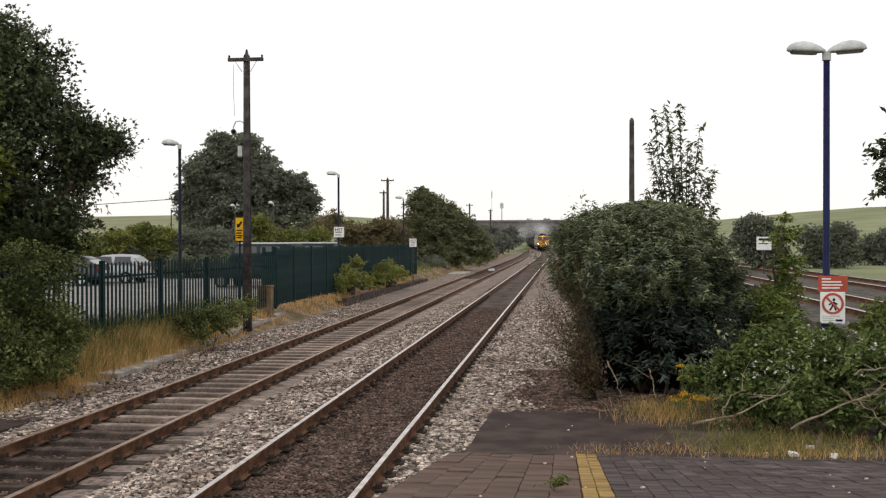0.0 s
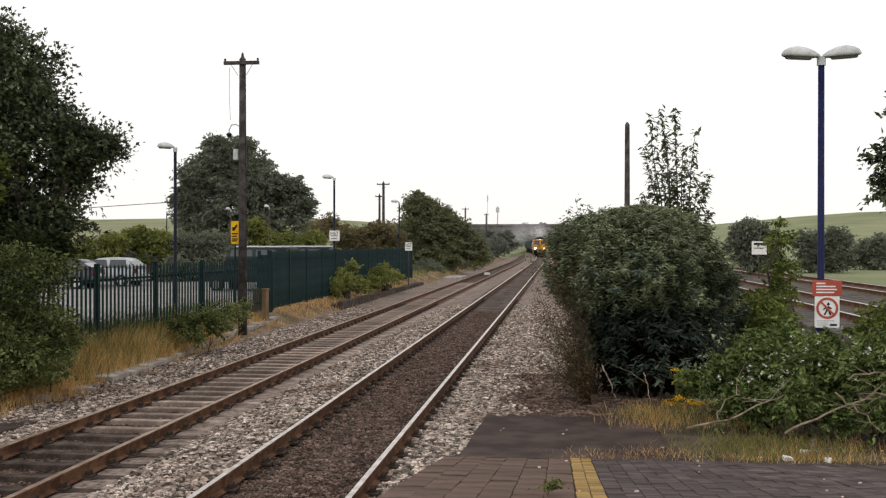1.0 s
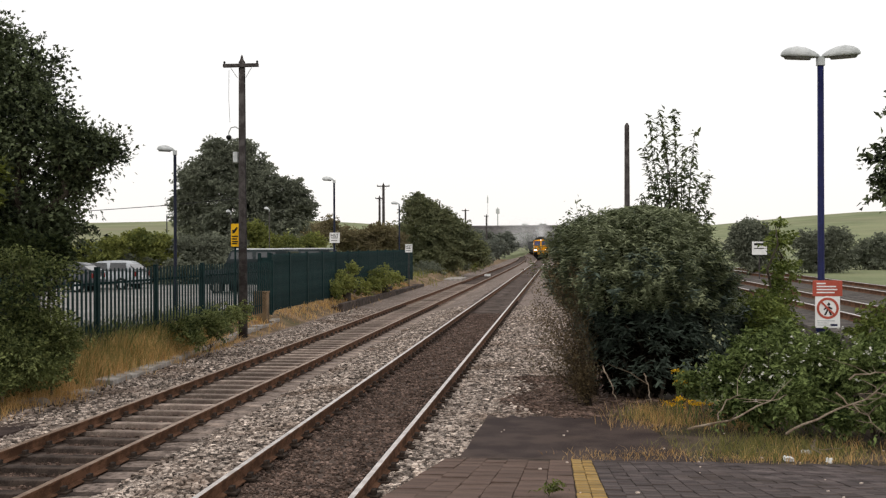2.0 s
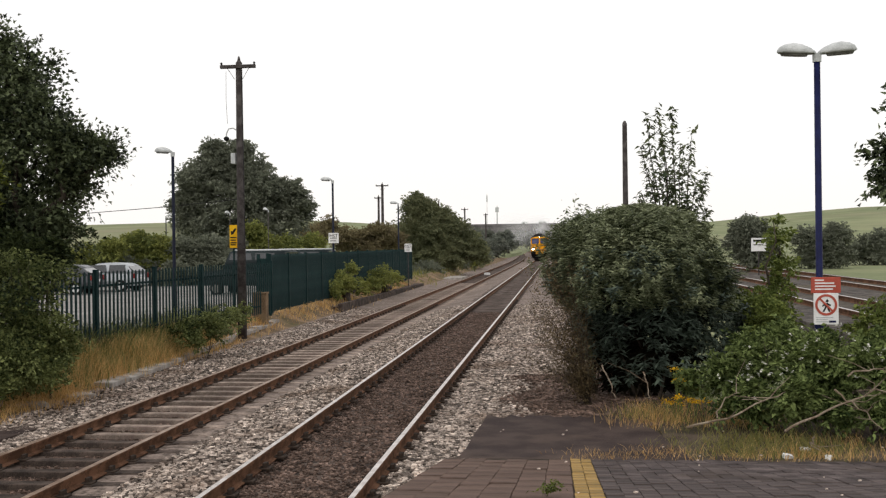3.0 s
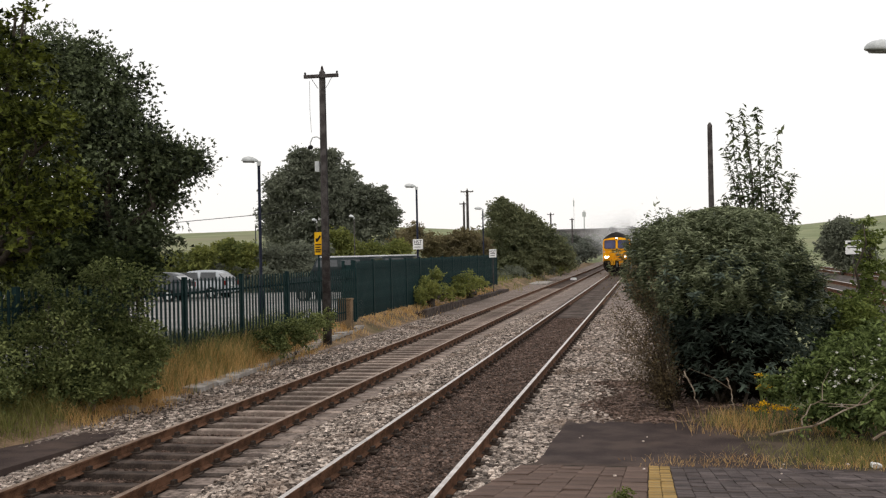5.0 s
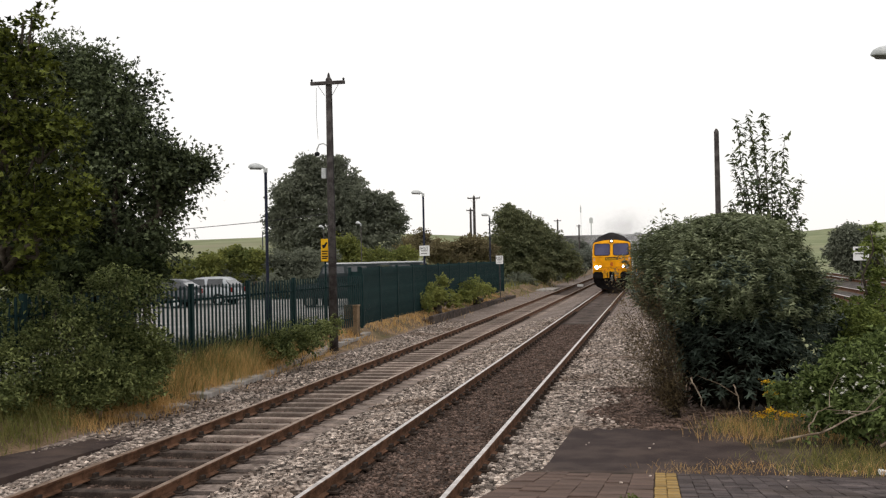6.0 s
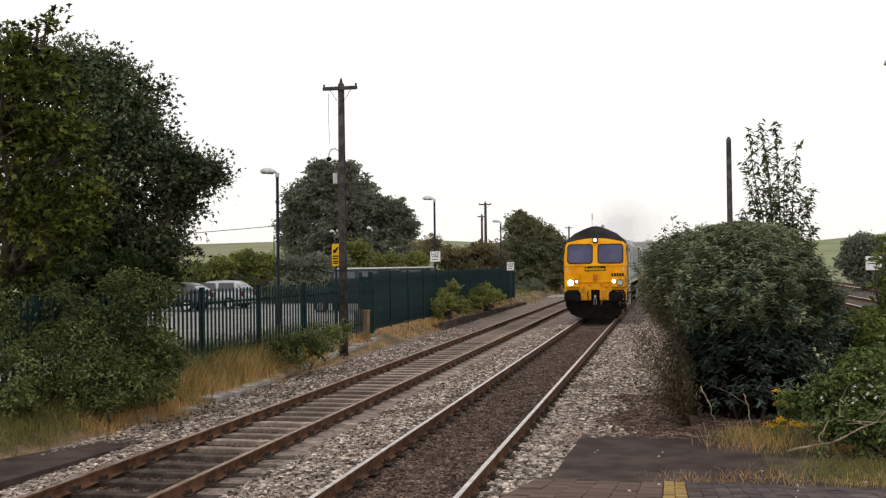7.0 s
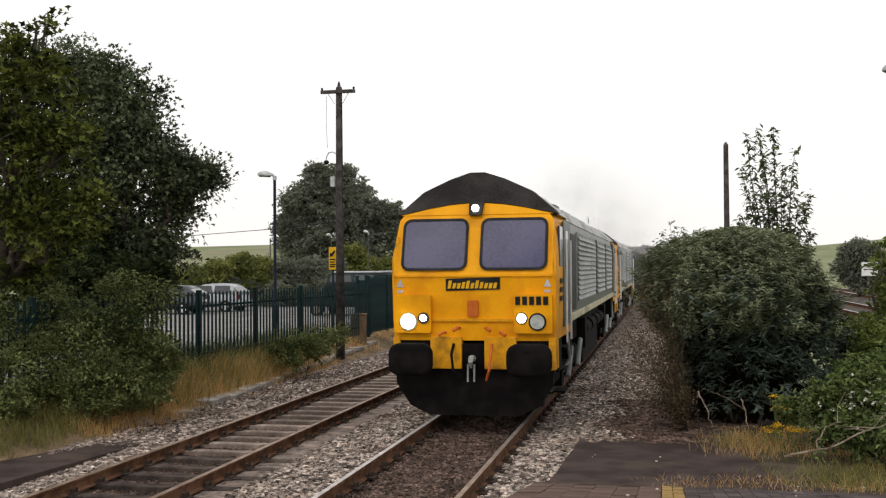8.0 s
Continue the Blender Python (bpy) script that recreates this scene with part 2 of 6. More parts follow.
def sweep(bm, profile, path, mi=0, close=True):
    """A closed profile (x, z) carried along a path of (x, y, z), square to the y axis."""
    rings = [[bm.verts.new((px + x, py, pz + z)) for x, z in profile] for px, py, pz in path]
    n = len(profile)
    for a, b in zip(rings, rings[1:]):
        for k in range(n):
            bm.faces.new((a[k], b[k], b[(k + 1) % n], a[(k + 1) % n])).material_index = mi
    if close:
        bm.faces.new(rings[0]).material_index = mi
        bm.faces.new(rings[-1][::-1]).material_index = mi
    return bm


def prism(bm, outline, y0, y1, mi=0):
    """An outline (x, z) given a thickness along y."""
    a = [bm.verts.new((x, y0, z)) for x, z in outline]
    b = [bm.verts.new((x, y1, z)) for x, z in outline]
    n = len(a)
    fs = [bm.faces.new(a), bm.faces.new(b[::-1])] + [bm.faces.new((a[k], b[k], b[(k + 1) % n], a[(k + 1) % n])) for k in range(n)]
    for f in fs:
        f.material_index = mi
    return bm


def disc(bm, c, r, depth, seg=20, axis="y"):
    """A short cylinder from c along an axis."""
    d = Vector({"x": (depth, 0, 0), "y": (0, depth, 0), "z": (0, 0, depth)}[axis])
    return tube(bm, [Vector(c), Vector(c) + d], r, seg)


def mesh_from(name, verts, faces):
    me = bpy.data.meshes.new(name)
    me.from_pydata(verts.tolist() if hasattr(verts, "tolist") else verts, [], faces.tolist() if hasattr(faces, "tolist") else faces)
    me.update()
    return me


def unit(v):
    return v / (np.linalg.norm(v, axis=-1, keepdims=True) + 1e-9)


def leaves(name, centres, size, rng, up=0.4, long=1.0, nrm=None, along=None, wide=0.55):
    """Many leaves, each a folded quad of its own, at the given places, facing and pointing as given or at random."""
    n = len(centres)
    if nrm is None:
        nrm = rng.normal(size=(n, 3))
        nrm[:, 2] = np.abs(nrm[:, 2]) + up
    nrm = unit(nrm)
    t = np.cross(nrm, rng.normal(size=(n, 3))) if along is None else along - nrm * (along * nrm).sum(1, keepdims=True)
    t = unit(t)
    b = np.cross(nrm, t)
    s = size * rng.uniform(0.6, 1.35, (n, 1))
    fold = nrm * s * 0.18
    if wide > 0.7:
        v = np.stack([centres - t * s * 0.8, centres + b * s * wide - t * s * 0.1 + fold, centres + b * s * 0.26 + t * s * 0.15 + fold * 0.4, centres + t * s - fold, centres - b * s * 0.26 + t * s * 0.15 + fold * 0.4, centres - b * s * wide - t * s * 0.1 + fold], 1).reshape(-1, 3)
        i = np.arange(n)[:, None] * 6
        return mesh_from(name, v, np.concatenate([i + np.array([[0, k, k + 1]]) for k in (1, 2, 3, 4)]))
    v = np.stack([centres - t * s * long, centres + b * s * wide + fold - t * s * 0.15 * long, centres + t * s * long - fold * 0.8, centres - b * s * wide + fold - t * s * 0.15 * long], 1).reshape(-1, 3)
    i = np.arange(n)[:, None] * 4
    f = np.concatenate([i + np.array([[0, 1, 2]]), i + np.array([[0, 2, 3]])])
    return mesh_from(name, v, f)


def crown_sprays(rng, blobs, density, reach, each=22, flat=0.85):
    """Leaf places, facings and directions: flat layered sprays of leaves over blobs (x, y, z, r, amount), with gaps between them."""
    out = []
    up = np.array((0, 0, 1.0))
    for x, y, z, r, amount in blobs:
        n = max(3, int(amount * density))
        d = unit(rng.normal(size=(n, 3)))
        d = d[(d[:, 2] > -0.35) | (rng.uniform(0, 1, n) < 0.55)]
        n = len(d)
        far = rng.uniform(0.12, 1.0, (n, 1)) ** 0.45
        c = d * r * far * rng.uniform(0.88, 1.1, (n, 1)) * (1, 1, flat) + (x, y, z)
        tip = unit(d * 0.85 + up * 0.15 + rng.normal(size=(n, 3)) * 0.4)
        face = unit(up + d * 0.5 + rng.normal(size=(n, 3)) * 0.25)
        face = unit(face - tip * (face * tip).sum(1, keepdims=True))
        side = np.cross(face, tip)
        size = reach * rng.uniform(0.6, 1.35, (n, 1, 1))
        u = rng.uniform(-0.55, 0.65, (n, each, 1))
        v = rng.normal(size=(n, each, 1)) * 0.34 * (1 - np.abs(u) * 0.8)
        w = rng.normal(size=(n, each, 1)) * 0.07
        p = c[:, None] + (tip[:, None] * u + side[:, None] * v + face[:, None] * w - up * 0.3 * u * np.abs(u)) * size
        f = face[:, None] + rng.normal(size=(n, each, 3)) * 0.42
        a = tip[:, None] * 0.6 + side[:, None] * np.sign(v) * 0.7 + rng.normal(size=(n, each, 3)) * 0.35 - up * 0.25
        out.append((p.reshape(-1, 3), f.reshape(-1, 3), a.reshape(-1, 3)))
    return [np.concatenate(k) for k in zip(*out)]


def limb(bm, a, b, r0, r1, rng, bend=0.12, n=5):
    a, b = Vector(a), Vector(b)
    pts = []
    for i in range(n + 1):
        f = i / n
        w = (b - a).length * bend * math.sin(f * math.pi)
        pts.append(a.lerp(b, f) + Vector(rng.normal(size=3)) * w * 0.5)
    tube(bm, pts, [r0 + (r1 - r0) * i / n for i in range(n + 1)], 7)


def tree(name, base, blobs, per, leaf, mat, label, trunk=0.2, seed=1, category="tree", up=0.4, long=1.0, fork=0.35, group="", kind="", reach=0.0, wide=0.55):
    """A tapered trunk with limbs into every blob of the crown, and a crown of many leaves."""
    rng = np.random.default_rng(seed)
    t = thing(name, pose(*base), label, category, group, kind)
    top = max(b[2] for b in blobs)
    low = min(b[2] - b[3] for b in blobs)
    bm = bmesh.new()
    cx = sum(b[0] for b in blobs) / len(blobs) - base[0]
    cy = sum(b[1] for b in blobs) / len(blobs) - base[1]
    h = (top - base[2])
    limb(bm, (0, 0, -0.1), (cx * 0.5, cy * 0.5, h * fork), trunk, trunk * 0.75, rng, 0.05)
    limb(bm, (cx * 0.5, cy * 0.5, h * fork), (cx, cy, h), trunk * 0.75, trunk * 0.15, rng, 0.06)
    for b in blobs:
        p = Vector((b[0] - base[0], b[1] - base[1], b[2] - base[2]))
        limb(bm, (cx * 0.5, cy * 0.5, h * fork * 0.9), p, trunk * 0.5, trunk * 0.1, rng)
        for k in range(4):
            d = Vector(rng.normal(size=3)).normalized() * b[3] * 0.8
            limb(bm, p * 0.8 + Vector((cx, cy, h * fork)) * 0.2, p + d, trunk * 0.18, trunk * 0.04, rng, 0.15, 4)
    part("trunk", bm, M["bark"], t, smooth=True)
    pts, face, along = crown_sprays(rng, blobs, per * 1.5 / 30, reach or leaf * 7, 30)
    pts -= np.array(base)
    ok = pts[:, 2] > 0.05
    link("crown", leaves("crown", pts[ok], leaf, rng, up, long, face[ok], along[ok], wide), [mat], t)
    return t


def blades(rng, spots, h, w, lean=0.35):
    """Grass blades: a thin bent strip at each spot."""
    n = len(spots)
    a = rng.uniform(0, 2 * math.pi, n)
    side = np.stack([np.cos(a), np.sin(a), np.zeros(n)], 1) * (w * rng.uniform(0.6, 1.3, n))[:, None]
    b = rng.uniform(0, 2 * math.pi, n)
    hh = h * rng.uniform(0.25, 1.25, n)
    bent = lean * hh * rng.uniform(0.3, 1.7, n)
    off = np.stack([np.cos(b) * bent, np.sin(b) * bent, hh], 1)
    mid = spots + off * np.array([0.35, 0.35, 0.6])
    v = np.stack([spots - side, spots + side, mid + side * 0.7, mid - side * 0.7, spots + off], 1).reshape(-1, 3)
    i = np.arange(n)[:, None] * 5
    f = np.concatenate([i + np.array([[0, 1, 2]]), i + np.array([[0, 2, 3]]), i + np.array([[3, 2, 4]])])
    return v, f


def smooth(a, b, x):
    f = np.clip((np.asarray(x, float) - a) / (b - a), 0, 1)
    return f * f * (3 - 2 * f)


# ---- the line of the railway: straight, then a slow bend to the left ----
NEAR_X, FAR_X, FAR_Z, BEND_Y, BEND_R = -2.74, -6.41, -0.20, 130.0, 3100.0
GAUGE = 0.752


def line_x(x0, y):
    return x0 - (max(0.0, y - BEND_Y) ** 2) / (2 * BEND_R)


# ---- ground ----
def bed_z(x):
    """Height across the ballast: near track, six-foot, far track, cess."""
    return float(np.interp(x, [-10.4, -9.8, -9.2, -8.6, -7.3, -7.1, -5.75, -5.55, -4.9, -4.2, -1.5, -0.6, 2.2], [0.2, 0.0, -0.26, -0.36, -0.37, -0.43, -0.43, -0.37, -0.36, -0.20, -0.19, -0.12, -0.1]))


def land_z(x, y):
    n = noise.noise(Vector((x * 0.01, y * 0.01, 0))) * 1.5
    side = 0.55 + 0.45 * float(smooth(20, 150, abs(x - 10)))
    far = float(smooth(140, 560, y)) * side
    hill = (16.0 + (0.014 if x > 0 else 0.003) * x + n) * far
    base = -0.55 if -9.9 < x < 0 else float(np.interp(x, [-30, -14, -10.3, -9.9], [0.3, 0.3, 0.15, -0.5])) if x <= -9.9 else float(np.interp(x, [0, 1.0, 4.2, 5.4, 13.5, 40], [-0.55, -0.12, -0.1, 0.5, 0.5, 0.6]))
    if -16 + line_x(0, y) < x < 12 and y < 500:
        hill *= 0.05
    return base + hill


xs = sorted(set(list(np.round(np.linspace(-16, 16, 65), 2)) + list(np.round(np.linspace(-60, 60, 31), 1)) + [s * v for s in (-1, 1) for v in (80, 100, 125, 150, 180, 210, 250, 300, 360, 450, 600, 900, 1500, 2600)]))
ys = sorted(set(list(range(-40, 60, 4)) + list(range(60, 220, 10)) + list(range(220, 700, 25)) + [750, 850, 1000, 1400, 2000, 3000, 4200] + [-80, -200, -600]))
gv = [(x, y, land_z(x, y)) for y in ys for x in xs]
nx = len(xs)
gf = [(j * nx + i, j * nx + i + 1, (j + 1) * nx + i + 1, (j + 1) * nx + i) for j in range(len(ys) - 1) for i in range(nx - 1)]
ground = link("ground", mesh_from("ground", gv, gf), [M["grass"]])
tagged(ground, "green and straw-coloured meadow ground rising to low hills", "ground", kind="structure")

bx = list(np.round(np.linspace(-10.4, 2.2, 64), 2))
by = list(np.round(np.linspace(-4, 40, 89), 2)) + [45, 50, 60, 70, 80, 90, 100, 115, 130, 145, 160, 180, 200, 220, 240, 260, 280, 300, 330, 360, 400, 440, 480]
bv = [(line_x(x, y), y, bed_z(x) + 0.02 * noise.noise(Vector((x * 2, y * 2, 3)))) for y in by for x in bx]
nx = len(bx)
bf = [(j * nx + i, j * nx + i + 1, (j + 1) * nx + i + 1, (j + 1) * nx + i) for j in range(len(by) - 1) for i in range(nx - 1)]
bed = mesh_from("ballast_bed", bv, bf)


def bed_stuff(x, y):
    """Which of the bed's surfaces lies at a place: ballast, oily ballast, dry verge or dark soil."""
    if -3.62 < x < -1.86 or -7.15 < x < -5.65:
        return 1
    if x < -8.9:
        return 2
    return 3 if x > 0.4 or (14.0 < y < 20.5 and x > -0.75 + 0.25 * math.sin(y * 2.1)) else 0


bed.polygons.foreach_set("material_index", [bed_stuff(bx[k % (nx - 1)] + 0.1, by[k // (nx - 1)] + 0.2) for k in range(len(bf))])
tagged(link("ballast_bed", bed, [M["ballast"], M["dirt"], M["verge"], M["soil"]]), "grey stone ballast bed with an oily dark strip between rails", "ballast", kind="structure")


def stones(name, n, x0, x1, y0, y1, size, mat, label, rng):
    """Loose angular stones, thinning with distance."""
    x = rng.uniform(x0, x1, n)
    y = y0 + (y1 - y0) * rng.uniform(0, 1, n) ** 1.7
    if mat is M["stone"]:
        ok = ~((y > 14.0) & (y < 20.3) & (x > -0.8 + 0.25 * np.sin(y * 2.1) + rng.normal(size=n) * 0.15))
        x, y, n = x[ok], y[ok], int(ok.sum())
    z = np.array([bed_z(v) for v in x])
    c = np.stack([x, y, z + 0.006], 1)
    q = np.array([[-1, -1, -1], [1, -1, -1], [1, 1, -1], [-1, 1, -1], [-1, -1, 1], [1, -1, 1], [1, 1, 1], [-1, 1, 1]], float)
    v = q[None] * rng.uniform(0.35, 1.15, (n, 8, 3))
    a = rng.uniform(0, 6.28, n)
    ca, sa = np.cos(a)[:, None], np.sin(a)[:, None]
    v = np.stack([v[:, :, 0] * ca - v[:, :, 1] * sa, v[:, :, 0] * sa + v[:, :, 1] * ca, v[:, :, 2] * 0.75 + v[:, :, 0] * 0.2], 2)
    v = (v * (size * rng.uniform(0.55, 1.25, (n, 1, 1))) + c[:, None]).reshape(-1, 3)
    i = np.arange(n)[:, None] * 8
    f = np.concatenate([i + np.array([w]) for w in ([0, 3, 2, 1], [4, 5, 6, 7], [0, 1, 5, 4], [1, 2, 6, 5], [2, 3, 7, 6], [3, 0, 4, 7])])
    return tagged(link(name, mesh_from(name, v, f), [mat]), label, "ballast", kind="stuff")


rng = np.random.default_rng(4)
stones("soil_stones", 9000, -1.0, 1.2, 15.0, 20.4, 0.024, M["dirt_stone"], "dark dirty stones at the edge of the asphalt", rng)
stones("verge_stones", 3500, 0.3, 1.6, 14.6, 24, 0.022, M["dirt_stone"], "dark stones scattered on the dirt by the bush", rng)
stones("crib_stones", 9000, -7.05, -5.75, 5, 32, 0.02, M["dirt_stone"], "dark oily stones between the sleepers", rng)
stones("six_foot_stones", 22000, -5.12, -3.62, 5, 45, 0.033, M["stone"], "loose pale grey ballast stones between the tracks", rng)
stones("shoulder_stones", 24000, -1.9, 0.55, 15.1, 45, 0.033, M["stone"], "loose pale grey ballast stones beside the platform ramp", rng)
stones("edge_stones", 6500, -1.92, -1.02, 8.5, 15.6, 0.033, M["stone"], "loose pale grey ballast stones against the ramp edge", rng)
stones("cess_stones", 20000, -8.85, -7.3, 8, 45, 0.033, M["stone"], "loose pale grey ballast stones along the cess", rng)
stones("four_foot_stones", 24000, -3.5, -1.95, 5, 40, 0.02, M["dirt_stone"], "dark oily ballast stones between the rails", rng)


# ---- tracks ----
RAIL = [(-0.07, -0.16), (0.07, -0.16), (0.07, -0.148), (0.012, -0.13), (0.010, -0.045), (0.036, -0.034), (0.036, -0.006), (0.030, 0.0), (-0.030, 0.0), (-0.036, -0.006), (-0.036, -0.034), (-0.010, -0.045), (-0.012, -0.13), (-0.07, -0.148)]
rail_y = [-4, 4, 10, 20, 40, 60, 80, 100, 130, 150, 170, 190, 210, 230, 250, 270, 300, 330, 360, 400, 440, 480]


def track(x0, z0, top, sleeper_mat, sleeper_z, label, n_sleepers, oily_to=0.0, half=0.12):
    t = thing("railway_track", pose(0, 0, 0), label, "track", "tracks", kind="structure")
    for s in (-1, 1):
        bm = sweep(bmesh.new(), RAIL, [(line_x(x0 + s * GAUGE, y), y, z0) for y in rail_y])
        for f in bm.faces:
            if f.normal.z > 0.3 or f.calc_center_median().z > z0 - 0.003:
                f.material_index = 1 if f.calc_center_median().z > z0 - 0.01 else 0
        part("rail", bm, [M["rust"], top], t, "steel rail with rusty sides")
    sl = boxed(-1.29, 1.29, -half, half, -0.12, 0.0, 0.012)
    me = bpy.data.meshes.new("sleeper")
    sl.to_mesh(me)
    sl.free()
    me.materials.append(sleeper_mat)
    oily = me.copy()
    oily.materials[0] = M["sleeper_dark"]
    ch = boxed(-0.16, 0.16, -0.09, 0.09, 0, 0.03, 0.008)
    box(ch, -0.12, -0.065, -0.05, 0.05, 0.02, 0.085, 0.01)
    box(ch, 0.065, 0.12, -0.05, 0.05, 0.02, 0.085, 0.01)
    cm = bpy.data.meshes.new("rail_chair")
    ch.to_mesh(cm)
    ch.free()
    cm.materials.append(M["chair"])
    r = random.Random(int(x0 * 100))
    for k in range(n_sleepers):
        y = 4.1 + 0.65 * k
        s = new("sleeper", oily if y < oily_to else me)
        s.parent = t
        s.matrix_world = pose(x0 + r.uniform(-0.03, 0.03), y + r.uniform(-0.02, 0.02), z0 + sleeper_z + r.uniform(-0.006, 0.006), 0, 0, r.uniform(-0.6, 0.6))
        if y < 48:
            for e in (-1, 1):
                c = new("rail_chair", cm)
                c.parent = t
                c.matrix_world = pose(x0 + e * GAUGE, y, z0 - 0.165)
    return t


track(NEAR_X, 0.0, M["railtop"], M["sleeper_dark"], -0.196, "busy main line track with polished rails on dark oily sleepers", 110)
track(FAR_X, FAR_Z, M["railtop_dull"], M["sleeper"], -0.155, "second track with rusty rails on weathered pale sleepers", 110, 14.6, 0.10)


# ---- platform and its ramp ----
def ramp_z(y):
    return float(np.interp(y, [-10, 5.4, 11.8, 12.6], [0.915, 0.915, 0.03, -0.06]))


EDGE_X = -1.26
bm = bmesh.new()
py = [-14, 5.4, 11.8]
prof = [[(EDGE_X, y, -0.5), (EDGE_X, y, ramp_z(y) - 0.02), (9.0, y, ramp_z(y) - 0.02), (9.0, y, -0.5)] for y in py]
rings = [[bm.verts.new(p) for p in r] for r in prof]
for a, b in zip(rings, rings[1:]):
    for k in range(4):
        bm.faces.new((a[k], a[(k + 1) % 4], b[(k + 1) % 4], b[k]))
bm.faces.new(rings[0])
bm.faces.new(rings[-1])
bmesh.ops.recalc_face_normals(bm, faces=bm.faces)
platform = part("platform", bm, M["joint"])
tagged(platform, "paved station platform with a ramp running down", "platform", kind="structure")

ra = random.Random(8)
arows = ((11.8, 0.012), (12.6, -0.03), (13.5, -0.05), (14.5, -0.065), (15.3, -0.075))
av = [(x + (ra.uniform(-0.05, 0.05) if x > 0.75 else ra.uniform(-0.03, 0.03) if x < -1.0 else 0), y + (ra.uniform(-0.22, 0.12) if y > 15 else 0), z) for y, z in arows for x in np.linspace(-1.12 + 0.02 * (y - 11.8), 1.5 - 0.2 * max(0, y - 13), 24)]
apron = mesh_from("asphalt_apron", av, [(j * 24 + i, j * 24 + i + 1, j * 24 + 24 + i + 1, j * 24 + 24 + i) for j in range(4) for i in range(23)])
tagged(link("asphalt_apron", apron, [M["asphalt"]]), "worn dark asphalt patch at the foot of the ramp", "pavement", kind="structure")

vx, vy = np.linspace(1.35, 7.0, 14), (11.8, 12.4, 13.2, 14.2, 15.4, 17.0)
verge = mesh_from("verge", [(x, y + (ra.uniform(-0.15, 0.15) if y > 12 else 0), max(float(np.interp(y, [11.8, 12.6, 14.6], [0.008, -0.045, -0.09])), land_z(x, y) + 0.02)) for y in vy for x in vx], [(j * 14 + i, j * 14 + i + 1, j * 14 + 15 + i, j * 14 + 14 + i) for j in range(5) for i in range(13)])
tagged(link("verge", verge, [M["soil"]]), "bare brown earth verge under the brambles", "ground", kind="structure")
bm = bmesh.new()
ends = [(-14, 0.5), (5.0, 0.5), (11.0, -0.22), (15.9, -0.35)]
rings = [[bm.verts.new(p) for p in ((-10.2, y, -0.7), (-8.05, y, -0.7), (-8.05, y, z), (-10.2, y, z + 0.02))] for y, z in ends]
for a, b in zip(rings, rings[1:]):
    for k in range(4):
        bm.faces.new((a[k], a[(k + 1) % 4], b[(k + 1) % 4], b[k]))
bm.faces.new(rings[0])
bm.faces.new(rings[-1])
bmesh.ops.recalc_face_normals(bm, faces=bm.faces)
part_ob = part("platform_far", bm, M["asphalt"])
tagged(part_ob, "asphalt ramp of the opposite platform", "platform", kind="structure")


# ---- fences ----
def pale_mesh(h, d):
    bm = bmesh.new()
    o = [(-0.038, 0.0), (-0.022, d), (0.0, d * 0.3), (0.022, d), (0.038, 0.0), (0.034, -0.006), (0.0, -0.002), (-0.034, -0.006)]
    rows = [(0.0, 1.0), (h - 0.09, 1.0), (h - 0.05, 0.75), (h, 0.12)]
    rings = [[bm.verts.new((-y, x * s, z)) for x, y in o] for z, s in rows]
    n = len(o)
    for a, b in zip(rings, rings[1:]):
        for k in range(n):
            bm.faces.new((a[k], a[(k + 1) % n], b[(k + 1) % n], b[k]))
    bm.faces.new(rings[-1])
    bmesh.ops.recalc_face_normals(bm, faces=bm.faces)
    me = bpy.data.meshes.new("pale")
    bm.to_mesh(me)
    bm.free()
    me.materials.append(M["fence_green"])
    return me


def palisade(x, y0, y1, zg, h, label, pitch, depth, turn=0.0, bays=2.75, last_post=True):
    f = thing("palisade_fence", pose(x, y0, zg, 0, 0, turn), label, "fence", "palisade fences")
    pm = boxed(-0.05, 0.05, -0.055, 0.055, 0, h + 0.1, 0.006)
    me = bpy.data.meshes.new("post")
    pm.to_mesh(me)
    pm.free()
    me.materials.append(M["fence_green"])
    n = int(round((y1 - y0) / bays))
    step = (y1 - y0) / n
    for k in range(n + (1 if last_post else 0)):
        p = new("post", me)
        p.parent = f
        p.location = (0.03, k * step, 0)
    for z in (0.28, h - 0.3):
        part("rail", boxed(-0.012, 0.02, 0, y1 - y0, z, z + 0.05), M["fence_green"], f)
    pale = pale_mesh(h, depth)
    for k in range(int((y1 - y0) / pitch)):
        p = new("pale", pale)
        p.parent = f
        p.location = (0.045, 0.08 + k * pitch, 0.05 + 0.008 * math.sin(k * 1.7))
    return f


palisade(-10.9, 10.3, 34.3, 0.2, 1.68, "dark green steel palisade fence round the car park", 0.19, 0.022, -3.04, 3.0)
palisade(-10.0, 35.2, 70.4, 0.12, 2.0, "tall dark green steel palisade fence beside the line", 0.15, 0.02)
lot = mesh_from("car_park", [(x, y, 0.33) for y in (14, 24, 34, 44, 55, 66) for x in (-60, -40, -25, -15, -11.0)], [(j * 5 + i, j * 5 + i + 1, j * 5 + 6 + i, j * 5 + 5 + i) for j in range(5) for i in range(4)])
tagged(link("car_park", lot, [M["lot"]]), "pale grey gravelled car park surface", "car park", kind="structure")
ret = thing("fence_return", pose(-9.85, 34.6, 0.1), "short dark green panel closing the gap between two fences", "fence")
part("panel", boxed(-0.28, 0.12, 0.0, 0.03, 0.1, 1.95, 0.005), M["fence_green"], ret)
